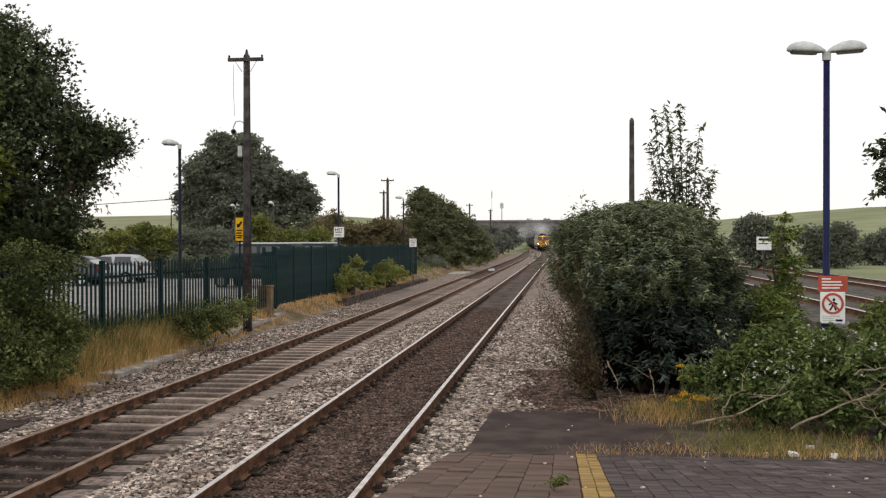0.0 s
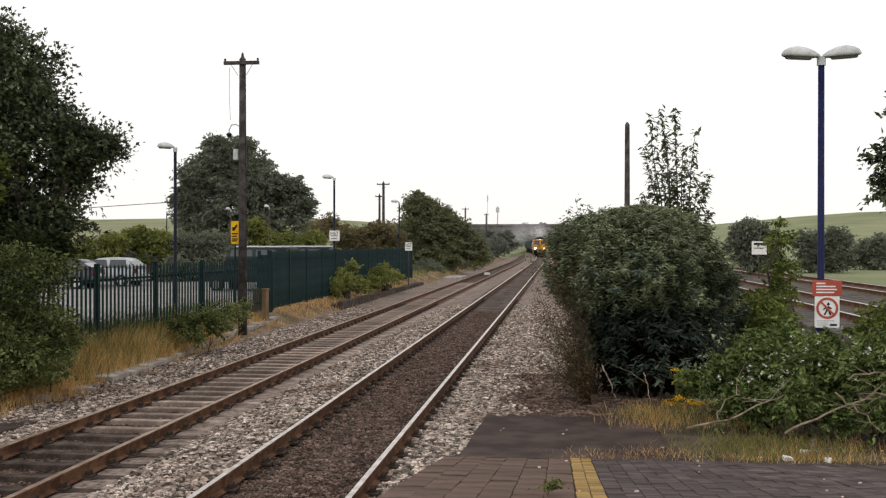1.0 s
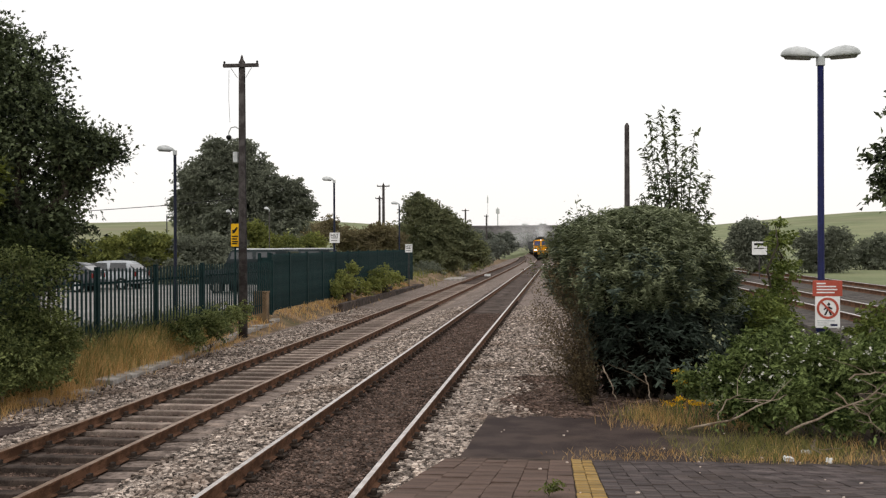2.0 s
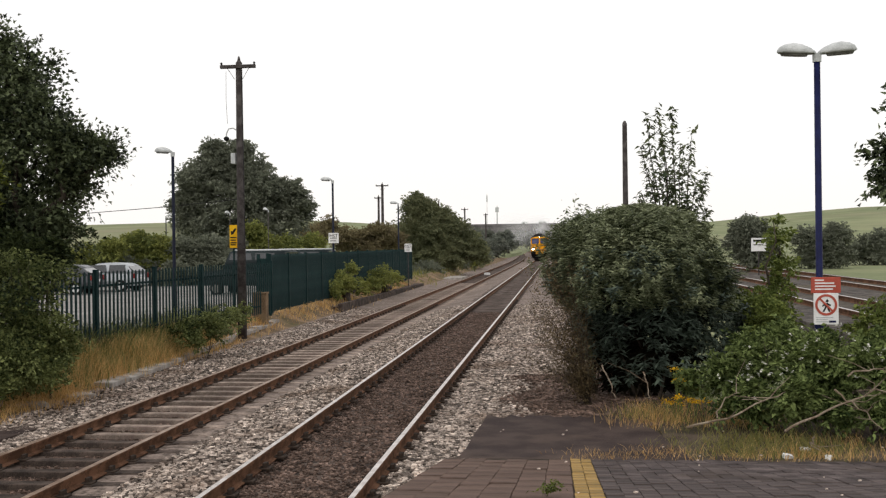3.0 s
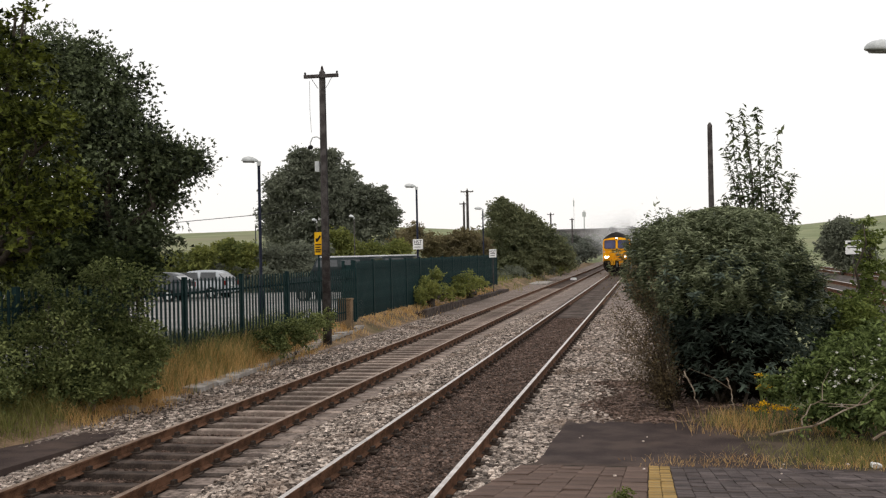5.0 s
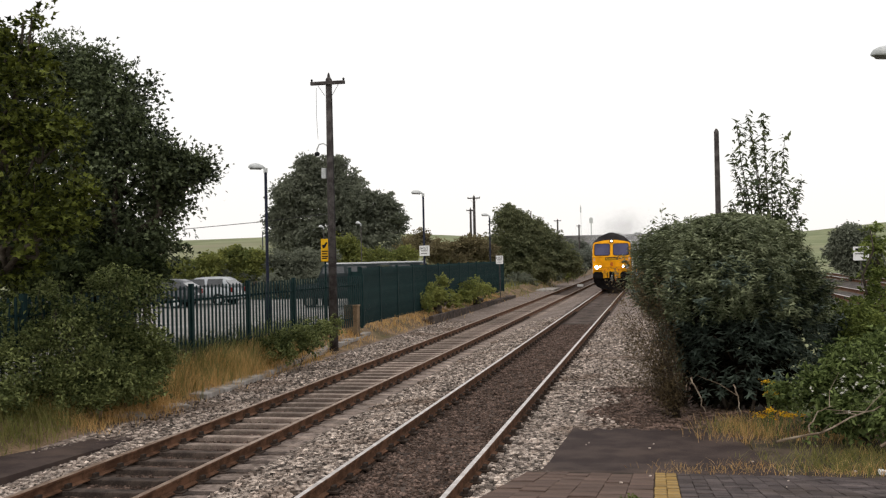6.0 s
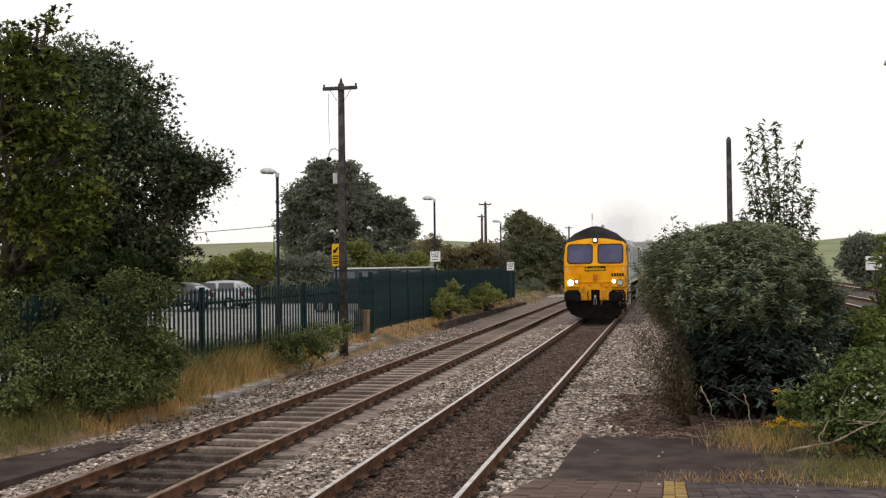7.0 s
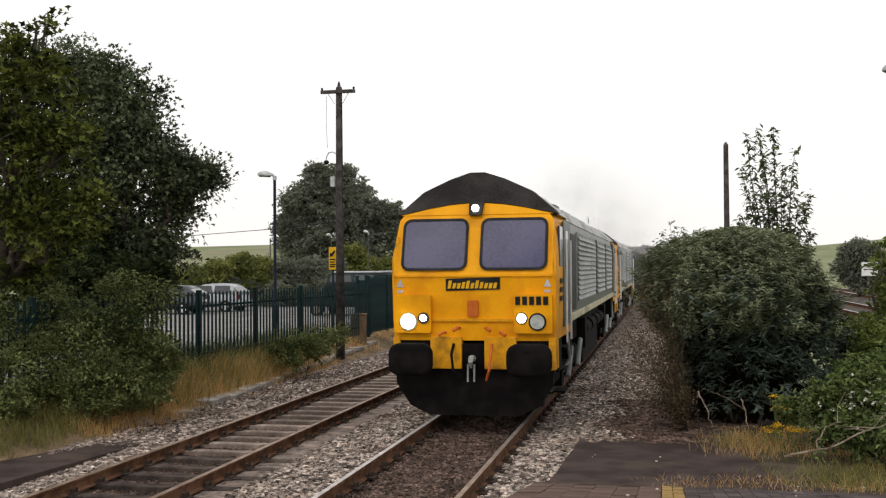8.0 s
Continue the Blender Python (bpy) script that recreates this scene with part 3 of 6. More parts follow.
for x in (-0.28, 0.12):
    part("post", boxed(x - 0.05, x + 0.05, -0.05, 0.05, 0, 2.1, 0.006), M["fence_green"], ret)
part("top_rail", boxed(-0.23, 0.07, -0.03, -0.002, 1.75, 1.83, 0.005), M["fence_green"], ret)

cab = thing("concrete_cabinet", pose(-9.72, 33.4, 0.12), "weathered brown concrete marker block by the fence", "cabinet")
part("block", boxed(-0.22, 0.22, -0.16, 0.16, -0.3, 0.78, 0.02), M["verge"], cab)
part("cap", boxed(-0.24, 0.24, -0.18, 0.18, 0.78, 0.84, 0.015), M["verge"], cab)

# cable trough and loose slabs on the cess
tr = thing("cable_trough", pose(-8.98, 19.8, -0.33, 0, 0, 2.6), "line of worn concrete cable trough lids", "trough", kind="structure")
lid = boxed(-0.2, 0.2, 0, 0.98, 0, 0.1, 0.012)
lm = bpy.data.meshes.new("lid")
lid.to_mesh(lm)
lid.free()
lm.materials.append(M["concrete"])
rr = random.Random(5)
for k in range(15):
    o = new("lid", lm)
    o.parent = tr
    o.matrix_local = pose(rr.uniform(-0.03, 0.03), k * 1.0, 0.012 * k + rr.uniform(-0.02, 0.03), rr.uniform(-1, 1), rr.uniform(-2, 2), rr.uniform(-1.5, 1.5))
for x, y, w, a in ((-9.2, 17.2, 0.36, 40), (-9.65, 16.6, 0.3, 44), (-8.95, 18.6, 0.3, 62)):
    s = tagged(part("concrete_slab", boxed(-w, w, -0.2, 0.2, -0.12, 0.06, 0.012), M["concrete"]), "cracked pale concrete slab lying at the grass edge", "slab", "loose slabs")
    s.matrix_world = pose(x, y, bed_z(max(x, -10.4)) - 0.015, 2, 3, a)
ed = thing("timber_edging", pose(-9.02, 42.5, -0.36, 0, 0, 0.2), "low dark creosoted timber edging beside the cess", "edging", kind="structure")
for k in range(9):
    part("board", boxed(-0.1, 0.1, k * 3.0, k * 3.0 + 2.94, 0, 0.40 - 0.02 * k, 0.01), M["sleeper_dark"], ed)
part("fill", boxed(-0.75, -0.1, 0.3, 26.6, 0, 0.26, 0.05), M["dirt"], ed, "dark ash fill behind the boards")
sl = tagged(part("crossing_slab", boxed(-0.8, 0.8, -3, 3, -0.1, 0.06, 0.02), M["concrete"]), "pale concrete slab lying beside the far track", "slab")
sl.matrix_world = pose(-8.6, 86, -0.3)


# ---- poles, lamps and signs ----
def telegraph_pole(x, y, z0, z1, r, arm, label):
    t = thing("telegraph_pole", pose(x, y, z0), label, "pole", "telegraph poles")
    h = z1 - z0
    part("shaft", tubed([(0, 0, -0.3), (0, 0, h * 0.5), (0, 0, h - 0.08), (0, 0, h)], [r * 1.15, r * 0.98, r * 0.82, r * 0.3], 14), M["timber"], t, smooth=True)
    if arm:
        part("crossarm", boxed(-arm, arm, -0.16, -0.06, h - 0.25, h - 0.15, 0.012), M["timber"], t)
        for e in (-0.93, 0.93):
            part("insulator", tubed([(e * arm, -0.11, h - 0.15), (e * arm, -0.11, h - 0.12), (e * arm, -0.11, h - 0.10), (e * arm, -0.11, h - 0.07)], [0.02, 0.03, 0.035, 0.02], 8), M["lampgrey"] if arm < 0.5 else M["black"], t)
        part("finial", tubed([(0, 0, h - 0.02), (0, 0, h + 0.08), (0, 0, h + 0.12)], [0.05, 0.03, 0.012], 8), M["timber"], t)
        for s in (-1, 1):
            part("stay", tubed([(s * arm * 0.6, -0.08, h - 0.25), (s * 0.12, -0.05, h - 0.55)], 0.008, 6), M["black"], t)
    return t


P1 = (-9.07, 29.3)
tp = telegraph_pole(*P1, 0.1, 7.83, 0.115, 0.52, "tall weathered timber telegraph pole with a crossarm beside the fence")
part("cable", tubed([(0.11, -0.02, 0.3), (0.105, -0.03, 4), (0.09, -0.03, 7.3)], 0.014, 6), M["black"], tp)
part("tie_wire", tubed([(-0.35, -0.11, 7.4), (-0.36, -0.11, 6.6), (-0.33, -0.1, 5.9)], 0.006, 5), M["black"], tp)
part("junction_box", boxed(-0.25, -0.12, -0.1, 0.06, 4.75, 5.05, 0.01), M["lampgrey"], tp, "small grey junction box")
cctv = part("camera_bracket", tubed([(-0.1, 0, 5.72), (-0.2, 0, 5.78), (-0.33, 0, 5.76), (-0.40, 0, 5.62), (-0.40, 0, 5.52)], 0.018, 8), M["lampgrey"], tp)
part("camera_dome", tubed([(-0.40, 0, 5.54), (-0.40, 0, 5.50), (-0.40, 0, 5.47), (-0.40, 0, 5.43), (-0.40, 0, 5.41)], [0.04, 0.08, 0.08, 0.06, 0.02], 14), [M["black"]], cctv, "black camera dome", True)

sg = thing("yellow_sign", pose(-9.81, 30.9, 0.2), "yellow notice board with black symbol by the telegraph pole", "sign")
part("post", tubed([(0, 0.03, 0), (0, 0.03, 2.95)], 0.03, 8), M["fence_green"], sg)
part("board", boxed(-0.12, 0.16, -0.012, 0.012, 2.22, 2.92, 0.008), M["sign_yellow"], sg)
part("symbol", prism(bmesh.new(), [(-0.07, 2.62), (0.0, 2.64), (0.1, 2.80), (0.05, 2.82), (-0.02, 2.73), (-0.08, 2.74)], -0.02, -0.013), M["black"], sg)
for k, z in enumerate((2.52, 2.44, 2.36, 2.30)):
    part("text_bar", boxed(-0.09, 0.1 - 0.03 * (k % 2), -0.02, -0.013, z, z + 0.035), M["black"], sg)


def platform_lamp(x, y, z0, z1, heads, label, r=0.055, paint="blue", size=0.55):
    t = thing("platform_lamp", pose(x, y, z0), label, "lamp post", "platform lamps")
    h = z1 - z0
    part("post", tubed([(0, 0, -0.2), (0, 0, 1.1), (0, 0, 1.14), (0, 0, h)], [r * 1.5, r * 1.5, r, r * 0.9], 12), M[paint], t, smooth=True)
    part("collar", tubed([(0, 0, h - 0.1), (0, 0, h + 0.03)], r * 1.25, 12), M["lampgrey"], t)
    for s in heads:
        bm = bmesh.new()
        rows = [(0.04, 0.05, 0.03), (0.16, 0.09, 0.075), (0.38, 0.125, 0.12), (0.6, 0.14, 0.135), (0.82, 0.12, 0.11), (0.94, 0.08, 0.075), (1.0, 0.03, 0.03)]
        rings = []
        for f, w, d in rows:
            c = Vector((s * f * size, 0, h + 0.03 + 0.09 * f - 0.05 * f * f))
            rings.append([bm.verts.new(c + Vector((0, math.cos(a) * w, max(math.sin(a), -0.25) * d))) for a in [2 * math.pi * k / 14 for k in range(14)]])
        for a, b in zip(rings, rings[1:]):
            for k in range(14):
                bm.faces.new((a[k], a[(k + 1) % 14], b[(k + 1) % 14], b[k]))
        bm.faces.new(rings[0])
        bm.faces.new(rings[-1])
        bmesh.ops.recalc_face_normals(bm, faces=bm.faces)
        head = part("lamp_head", bm, M["lampgrey"], t, "pale grey lamp head", True)
        bm = bmesh.new()
        ring = [bm.verts.new((s * (0.58 + 0.36 * math.cos(a)) * size, math.sin(a) * 0.11, h + 0.03 + 0.09 * (0.58 + 0.36 * math.cos(a)) - 0.05 * (0.58 + 0.36 * math.cos(a)) ** 2 - 0.025 - dz)) for dz in (0,) for a in [2 * math.pi * k / 16 for k in range(16)]]
        low = [bm.verts.new((v.co.x * 0.9 + 0.058 * s * size, v.co.y * 0.8, v.co.z - 0.035)) for v in ring]
        for k in range(16):
            bm.faces.new((ring[k], ring[(k + 1) % 16], low[(k + 1) % 16], low[k]))
        bm.faces.new(low)
        part("diffuser", bm, M["lampglass"], head)
    return t


platform_lamp(-11.35, 30, 0.25, 5.26, (-1,), "single-headed station lamp on a dark navy post", 0.05, "navy")
platform_lamp(-10.02, 46, 0.25, 5.36, (-1,), "single-headed station lamp on a dark navy post", 0.05, "navy")
platform_lamp(-10.46, 68, 0.1, 5.17, (-1,), "single-headed station lamp on a dark navy post", 0.05, "navy")
platform_lamp(-34.08, 88, 0.3, 5.22, (1,), "single-headed station lamp on a dark navy post", 0.05, "navy")
platform_lamp(3.94, 16.3, 0.1, 5.22, (-1, 1), "twin-headed platform lamp on a royal blue post", 0.052, size=0.58)

for px, py in ((-20.10, 4.51), (-17.68, 4.67)):
    platform_lamp(px, 62.5, 0.3, py, (-1,), "slim car park lamp with a pale head", 0.03, "timber", size=0.32)
telegraph_pole(-15.07, 89, 0, 7.79, 0.13, 0.55, "tall weathered timber telegraph pole with a crossarm")
telegraph_pole(-17.32, 100, 0, 7.25, 0.12, 0.4, "weathered timber telegraph pole with a crossarm")
telegraph_pole(-13.17, 147, 0, 7.59, 0.13, 0.5, "weathered timber telegraph pole with a crossarm")
telegraph_pole(-11.11, 160, 0, 7.16, 0.13, 0.35, "weathered timber telegraph pole with a crossarm")
telegraph_pole(1.99, 31, 0, 6.00, 0.085, 0, "plain slim timber pole without a crossarm")


def lettering(text, size, m, mat, parent):
    """Raised letters, upright and facing the near end of the line."""
    cu = bpy.data.curves.new("lettering", "FONT")
    cu.body, cu.size, cu.extrude, cu.align_x = text, size, 0.003, "CENTER"
    src = bpy.data.objects.new("lettering_source", cu)
    me = bpy.data.meshes.new_from_object(src)
    bpy.data.objects.remove(src)
    me.transform(m @ pose(0, 0, 0, 90))
    return link("lettering", me, [mat], parent, "bold black lettering")


def notice(x, y, z0, zc, w, h, label, post=True, bars=3, text=""):
    t = thing("notice_sign", pose(x, y, z0), label, "sign", "white notice signs")
    if post:
        part("post", tubed([(0, 0.03, -0.2), (0, 0.03, zc - z0 + h * 0.5)], 0.03, 8), M["timber"], t)
    part("board", boxed(-w / 2, w / 2, -0.012, 0.012, zc - z0 - h / 2, zc - z0 + h / 2, 0.006), M["white"], t)
    if text:
        lettering(text, h * 0.46, pose(0, -0.017, zc - z0 + h * 0.08), M["black"], t)
    for k in range(1 if text else 0, bars):
        z = zc - z0 + h * (0.22 - 0.26 * k)
        hh = h * (0.16 if k == 0 else 0.06)
        part("text_bar", boxed(-w * 0.36, w * (0.36 - 0.06 * k), -0.02, -0.013, z, z + hh), M["black"], t)
    return t


notice(-9.99, 45.93, 0.2, 2.80, 0.46, 0.46, "square white notice board with black lettering by a lamp", False, text="HST")
notice(-9.11, 63, -0.25, 2.28, 0.44, 0.5, "white notice board on a slim post at the lineside", text="HST")
notice(10.21, 55, 0.4, 2.24, 0.75, 0.68, "white board with black lettering among bushes", True, 2)

# warning sign on the lamp post
SX, SY = 4.00, 16.17
ws = thing("prohibition_sign", pose(SX, SY, 0), "red and white no-entry sign fixed to the lamp post", "sign")
zt, zm, zb = 1.88, 1.64, 1.17
part("warning_panel", boxed(-0.215, 0.215, -0.01, 0.008, zm + 0.004, zt, 0.006), M["red"], ws)
part("symbol_panel", boxed(-0.18, 0.18, -0.01, 0.008, zb, zm, 0.006), M["white"], ws)
for k in range(4):
    part("text_bar", boxed(-0.16, (-0.03, 0.12, 0.14, 0.1)[k], -0.016, -0.011, zt - 0.055 - 0.045 * k, zt - 0.035 - 0.045 * k), M["white"], ws)
cz = zm - 0.175
bm = bmesh.new()
for k in range(32):
    a, b = 2 * math.pi * k / 32, 2 * math.pi * (k + 1) / 32
    q = [(math.cos(a) * 0.16, math.sin(a) * 0.16), (math.cos(b) * 0.16, math.sin(b) * 0.16), (math.cos(b) * 0.125, math.sin(b) * 0.125), (math.cos(a) * 0.125, math.sin(a) * 0.125)]
    prism(bm, [(x, cz + z) for x, z in q], -0.017, -0.011)
part("ring", bm, M["red"], ws, "red ring")
bm = bmesh.new()
for q in ([(-0.02, 0.02), (0.02, 0.03), (0.035, -0.03), (-0.015, -0.03)], [(-0.015, -0.03), (0.01, -0.03), (-0.03, -0.105), (-0.055, -0.1)], [(0.01, -0.03), (0.035, -0.03), (0.06, -0.1), (0.035, -0.105)], [(-0.02, 0.02), (-0.06, -0.01), (-0.055, -0.03), (-0.01, 0.0)], [(0.02, 0.03), (0.07, 0.0), (0.06, -0.02), (0.02, 0.0)], [(-0.01, 0.05), (0.015, 0.09), (0.04, 0.06), (0.02, 0.035)]):
    prism(bm, [(x, cz + z) for x, z in q], -0.016, -0.0115)
part("figure", bm, M["black"], ws, "black walking pictogram")
part("bar", prism(bmesh.new(), [(-0.105, cz + 0.085), (-0.085, cz + 0.105), (0.105, cz - 0.085), (0.085, cz - 0.105)], -0.021, -0.0175), M["red"], ws, "red diagonal bar")
for k in range(3):
    part("text_bar", boxed(-0.15, (0.1, 0.02, 0.06)[k], -0.016, -0.011, zb + 0.10 - 0.032 * k, zb + 0.115 - 0.032 * k), M["lampgrey"], ws)
part("logo_bar", boxed(0.04, 0.14, -0.016, -0.011, zb + 0.03, zb + 0.06), M["blue"], ws)
for z in (zm + 0.1, zm - 0.25):
    part("clamp", boxed(-0.07, 0.07, 0.008, 0.09, z, z + 0.03), M["lampgrey"], ws)


# ---- vehicles in the car park ----
GLASS = material("dark_glass", (0.015, 0.018, 0.02), (0.03, 0.035, 0.04), 0.08, 2, 20, 0.0, coat=0.5)
TYRE = material("tyre", (0.012, 0.012, 0.012), (0.025, 0.025, 0.025), 0.9, 5, 50, 0.2)
SILVER = material("silver_car_paint", (0.36, 0.385, 0.41), (0.42, 0.445, 0.47), 0.35, 1, 60, 0.0, coat=0.3)
GREYCAR = material("grey_car_paint", (0.045, 0.05, 0.056), (0.07, 0.076, 0.085), 0.4, 1, 60, 0.0, coat=0.15)
DARKCAR = material("dark_green_paint", (0.014, 0.022, 0.024), (0.022, 0.03, 0.032), 0.5, 1, 60, 0.0, coat=0.05)
LAMP_RED = material("tail_lamp_red", (0.14, 0.012, 0.01), (0.20, 0.016, 0.012), 0.2, 3, 30, 0.0)


def car(name, m, paint, label, L=3.9, W=1.68, H=1.46, boxy=False, roof=None):
    """A closed car, nose at +y: lower body, glasshouse, windows, wheels and lamps."""
    t = thing(name, m, label, "car", "parked cars")
    h = L / 2
    if boxy:
        low = [(-h, 0.45), (-h, 1.15), (h * 0.45, 1.2), (h * 0.5, 1.15), (h * 0.97, 1.08), (h, 0.45)]
        top = [(-h * 0.97, 1.15), (-h * 0.95, H - 0.06), (-h * 0.9, H), (h * 0.3, H), (h * 0.36, H - 0.06), (h * 0.5, 1.18)]
    else:
        low = [(-h, 0.32), (-h * 1.0, 0.62), (-h * 0.96, 0.92), (h * 0.42, 0.95), (h * 0.85, 0.80), (h * 0.99, 0.62), (h, 0.32)]
        top = [(-h * 0.97, 0.9), (-h * 0.76, H - 0.16), (-h * 0.6, H - 0.03), (-h * 0.2, H), (h * 0.12, H - 0.05), (h * 0.55, 0.93)]
    def shell(o, w0, w1):
        bm = bmesh.new()
        zmin, zmax = min(z for _, z in o), max(z for _, z in o)
        sides = []
        for s in (-1, 1):
            sides.append([bm.verts.new((s * (w0 + (w1 - w0) * (z - zmin) / (zmax - zmin)), y, z)) for y, z in o])
        n = len(o)
        for k in range(n):
            bm.faces.new((sides[0][k], sides[0][(k + 1) % n], sides[1][(k + 1) % n], sides[1][k]))
        bm.faces.new(sides[0])
        bm.faces.new(sides[1][::-1])
        bmesh.ops.recalc_face_normals(bm, faces=bm.faces)
        bmesh.ops.bevel(bm, geom=list(bm.edges), offset=0.045, segments=2, affect="EDGES")
        return bm
    part("body", shell(low, W / 2, W / 2 - 0.03), paint, t, smooth=True)
    part("glasshouse", shell(top, W / 2 - 0.05, W / 2 - 0.2), roof or paint, t, smooth=True)
    zs = (0.97 if not boxy else 1.25, H - 0.11)
    ys = (-h * 0.80, -h * 0.25, h * 0.34)
    for s in (-1, 1):
        for a, b in zip(ys, ys[1:]):
            bm = bmesh.new()
            f0 = (zs[0] - 0.9) / (H - 0.9)
            xo, xi = W / 2 - 0.05 - 0.15 * f0 + 0.012, W / 2 - 0.2 + 0.15 * 0.14 / (H - 0.9) + 0.016
            q = [(xo, a + 0.06, zs[0]), (xo, b - 0.03 + (0.12 if b > 0 else 0), zs[0]), (xi, b - 0.05, zs[1]), (xi, a + 0.16, zs[1])]
            vs = [bm.verts.new((s * x, y, z)) for x, y, z in q]
            ws2 = [bm.verts.new((s * (x - 0.06), y, z)) for x, y, z in q]
            bm.faces.new(vs)
            for k in range(4):
                bm.faces.new((vs[k], vs[(k + 1) % 4], ws2[(k + 1) % 4], ws2[k]))
            part("side_window", bm, GLASS, t)
        part("tail_lamp", boxed(s * (W / 2 - 0.14) - 0.08, s * (W / 2 - 0.14) + 0.08, -h - 0.012, -h + 0.1, 0.68, 0.92, 0.02), LAMP_RED, t)
        part("headlamp", boxed(s * (W / 2 - 0.22) - 0.13, s * (W / 2 - 0.22) + 0.13, h * 0.94, h * 0.985, 0.62, 0.76, 0.02), M["lampgrey"], t)
        part("mirror", boxed(s * (W / 2 + 0.06) - 0.08, s * (W / 2 + 0.06) + 0.08, h * 0.32, h * 0.38, 0.95, 1.08, 0.02), paint, t)
        for y in (-h * 0.62, h * 0.64):
            w = part("wheel", disc(bmesh.new(), (s * (W / 2 - 0.17), y, 0.31), 0.31, s * 0.18, 22, "x"), TYRE, t, "black tyre on a grey rim")
            part("rim", disc(bmesh.new(), (s * (W / 2 + 0.005), y, 0.31), 0.19, s * 0.015, 14, "x"), M["lampglass"] if boxy else M["lampgrey"], w)
    bm = bmesh.new()
    (y0, z0), (y1, z1) = (top[0], top[1])
    e = 0.02
    q = [(-W / 2 + 0.2, y0 * 0.985 - e, z0 + 0.14), (W / 2 - 0.2, y0 * 0.985 - e, z0 + 0.14), (W / 2 - 0.28, y1 - e, z1 - 0.02), (-W / 2 + 0.28, y1 - e, z1 - 0.02)]
    vs = [bm.verts.new(p) for p in q]
    bm.faces.new(vs)
    us = [bm.verts.new((x, y + 0.08, z)) for x, y, z in q]
    for k in range(4):
        bm.faces.new((vs[k], vs[(k + 1) % 4], us[(k + 1) % 4], us[k]))
    part("rear_window", bm, GLASS, t)
    part("rear_bumper", boxed(-W / 2 + 0.06, W / 2 - 0.06, -h - 0.05, -h + 0.1, 0.36, 0.58, 0.03), paint, t)
    part("plate", boxed(-0.25, 0.25, -h - 0.06, -h - 0.045, 0.62, 0.73), M["white"], t)
    return t


car("hatchback", pose(-20.58 - 1.85, 50, 0.3, 0, 0, 86), SILVER, "silver hatchback parked behind the palisade fence", 3.7)
car("hatchback", pose(-21.56 - 1.9, 47, 0.3, 0, 0, 92), GREYCAR, "dark grey hatchback parked behind the palisade fence", 3.8, H=1.42)
for px, py, a in ((-13.79, 46, 78), (-13.11, 51, 84)):
    c = car("off_road_car", pose(px, py, 0.28, 0, 0, a), DARKCAR, "dark boxy off-road car with a pale roof in the car park", 4.2, 1.75, 2.0, True)
    part("roof_panel", boxed(-0.62, 0.62, -1.9, 0.6, 1.99, 2.06, 0.025), M["roof_pale"], c, "pale roof panel")


# ---- trees and bushes ----
def shoots(name, base, tips, mat, label, seed, leaf=0.05, per=70, r=0.03, category="tree", spread=0.10):
    """A young tree of upright shoots, with leaves set along each one."""
    rng = np.random.default_rng(seed)
    t = thing(name, pose(*base), label, category)
    bm = bmesh.new()
    spots, ways = [], []
    for tip in tips:
        v = Vector(tip) - Vector(base)
        pts = []
        for k in range(7):
            f = k / 6
            pts.append(Vector((v.x * f ** 1.4, v.y * f ** 1.4, v.z * f)) + Vector(rng.normal(size=3)) * 0.03)
        tube(bm, pts, [r * (1.05 - 0.9 * k / 6) for k in range(7)], 6)
        f = rng.uniform(0.18, 1.0, per)
        p = np.stack([v.x * f ** 1.4, v.y * f ** 1.4, v.z * f], 1)
        off = rng.normal(size=(per, 3)) * (0.05 + spread * (1 - f))[:, None]
        spots.append(p + off)
        ways.append(unit(off) + (0, 0, 0.35) + rng.normal(size=(per, 3)) * 0.3)
    part("stem", bm, M["bark"], t, smooth=True)
    ways = np.concatenate(ways)
    face = np.array((0, 0, 1.0)) + ways * (0.5, 0.5, -0.2) + rng.normal(size=ways.shape) * 0.35
    link("crown", leaves("crown", np.concatenate(spots), leaf, rng, 0.2, 1.3, face, ways), [mat], t)
    return t


tree("sycamore", (-11.56, 22, 0.2), [(-13.26, 22, 6.75, 1.15, 60), (-12.13, 22, 6.35, 1.0, 56), (-11.28, 21.5, 5.30, 0.74, 42), (-10.50, 21.5, 4.65, 0.5, 28), (-10.2, 22, 4.45, 0.36, 22), (-9.86, 22, 4.58, 0.22, 12), (-11.68, 22, 4.39, 1.21, 70), (-10.65, 22, 3.80, 0.5, 26), (-11.69, 22, 3.14, 0.85, 50), (-13.88, 23, 4.76, 1.52, 70), (-12.50, 21.6, 5.34, 0.95, 55), (-12.73, 22, 6.95, 0.75, 34), (-14.82, 22.5, 5.57, 1.12, 60), (-15.04, 22.5, 3.95, 1.12, 60), (-14.53, 22.5, 6.95, 1.0, 50), (-13.15, 22, 3.02, 1.09, 60), (-10.92, 22, 2.88, 0.44, 24), (-11.6, 21.8, 6.1, 0.4, 14)], 52, 0.062, M["leaf_dark"], "tall dark green sycamore tree in full leaf", 0.22, 11, wide=0.8, reach=0.78)
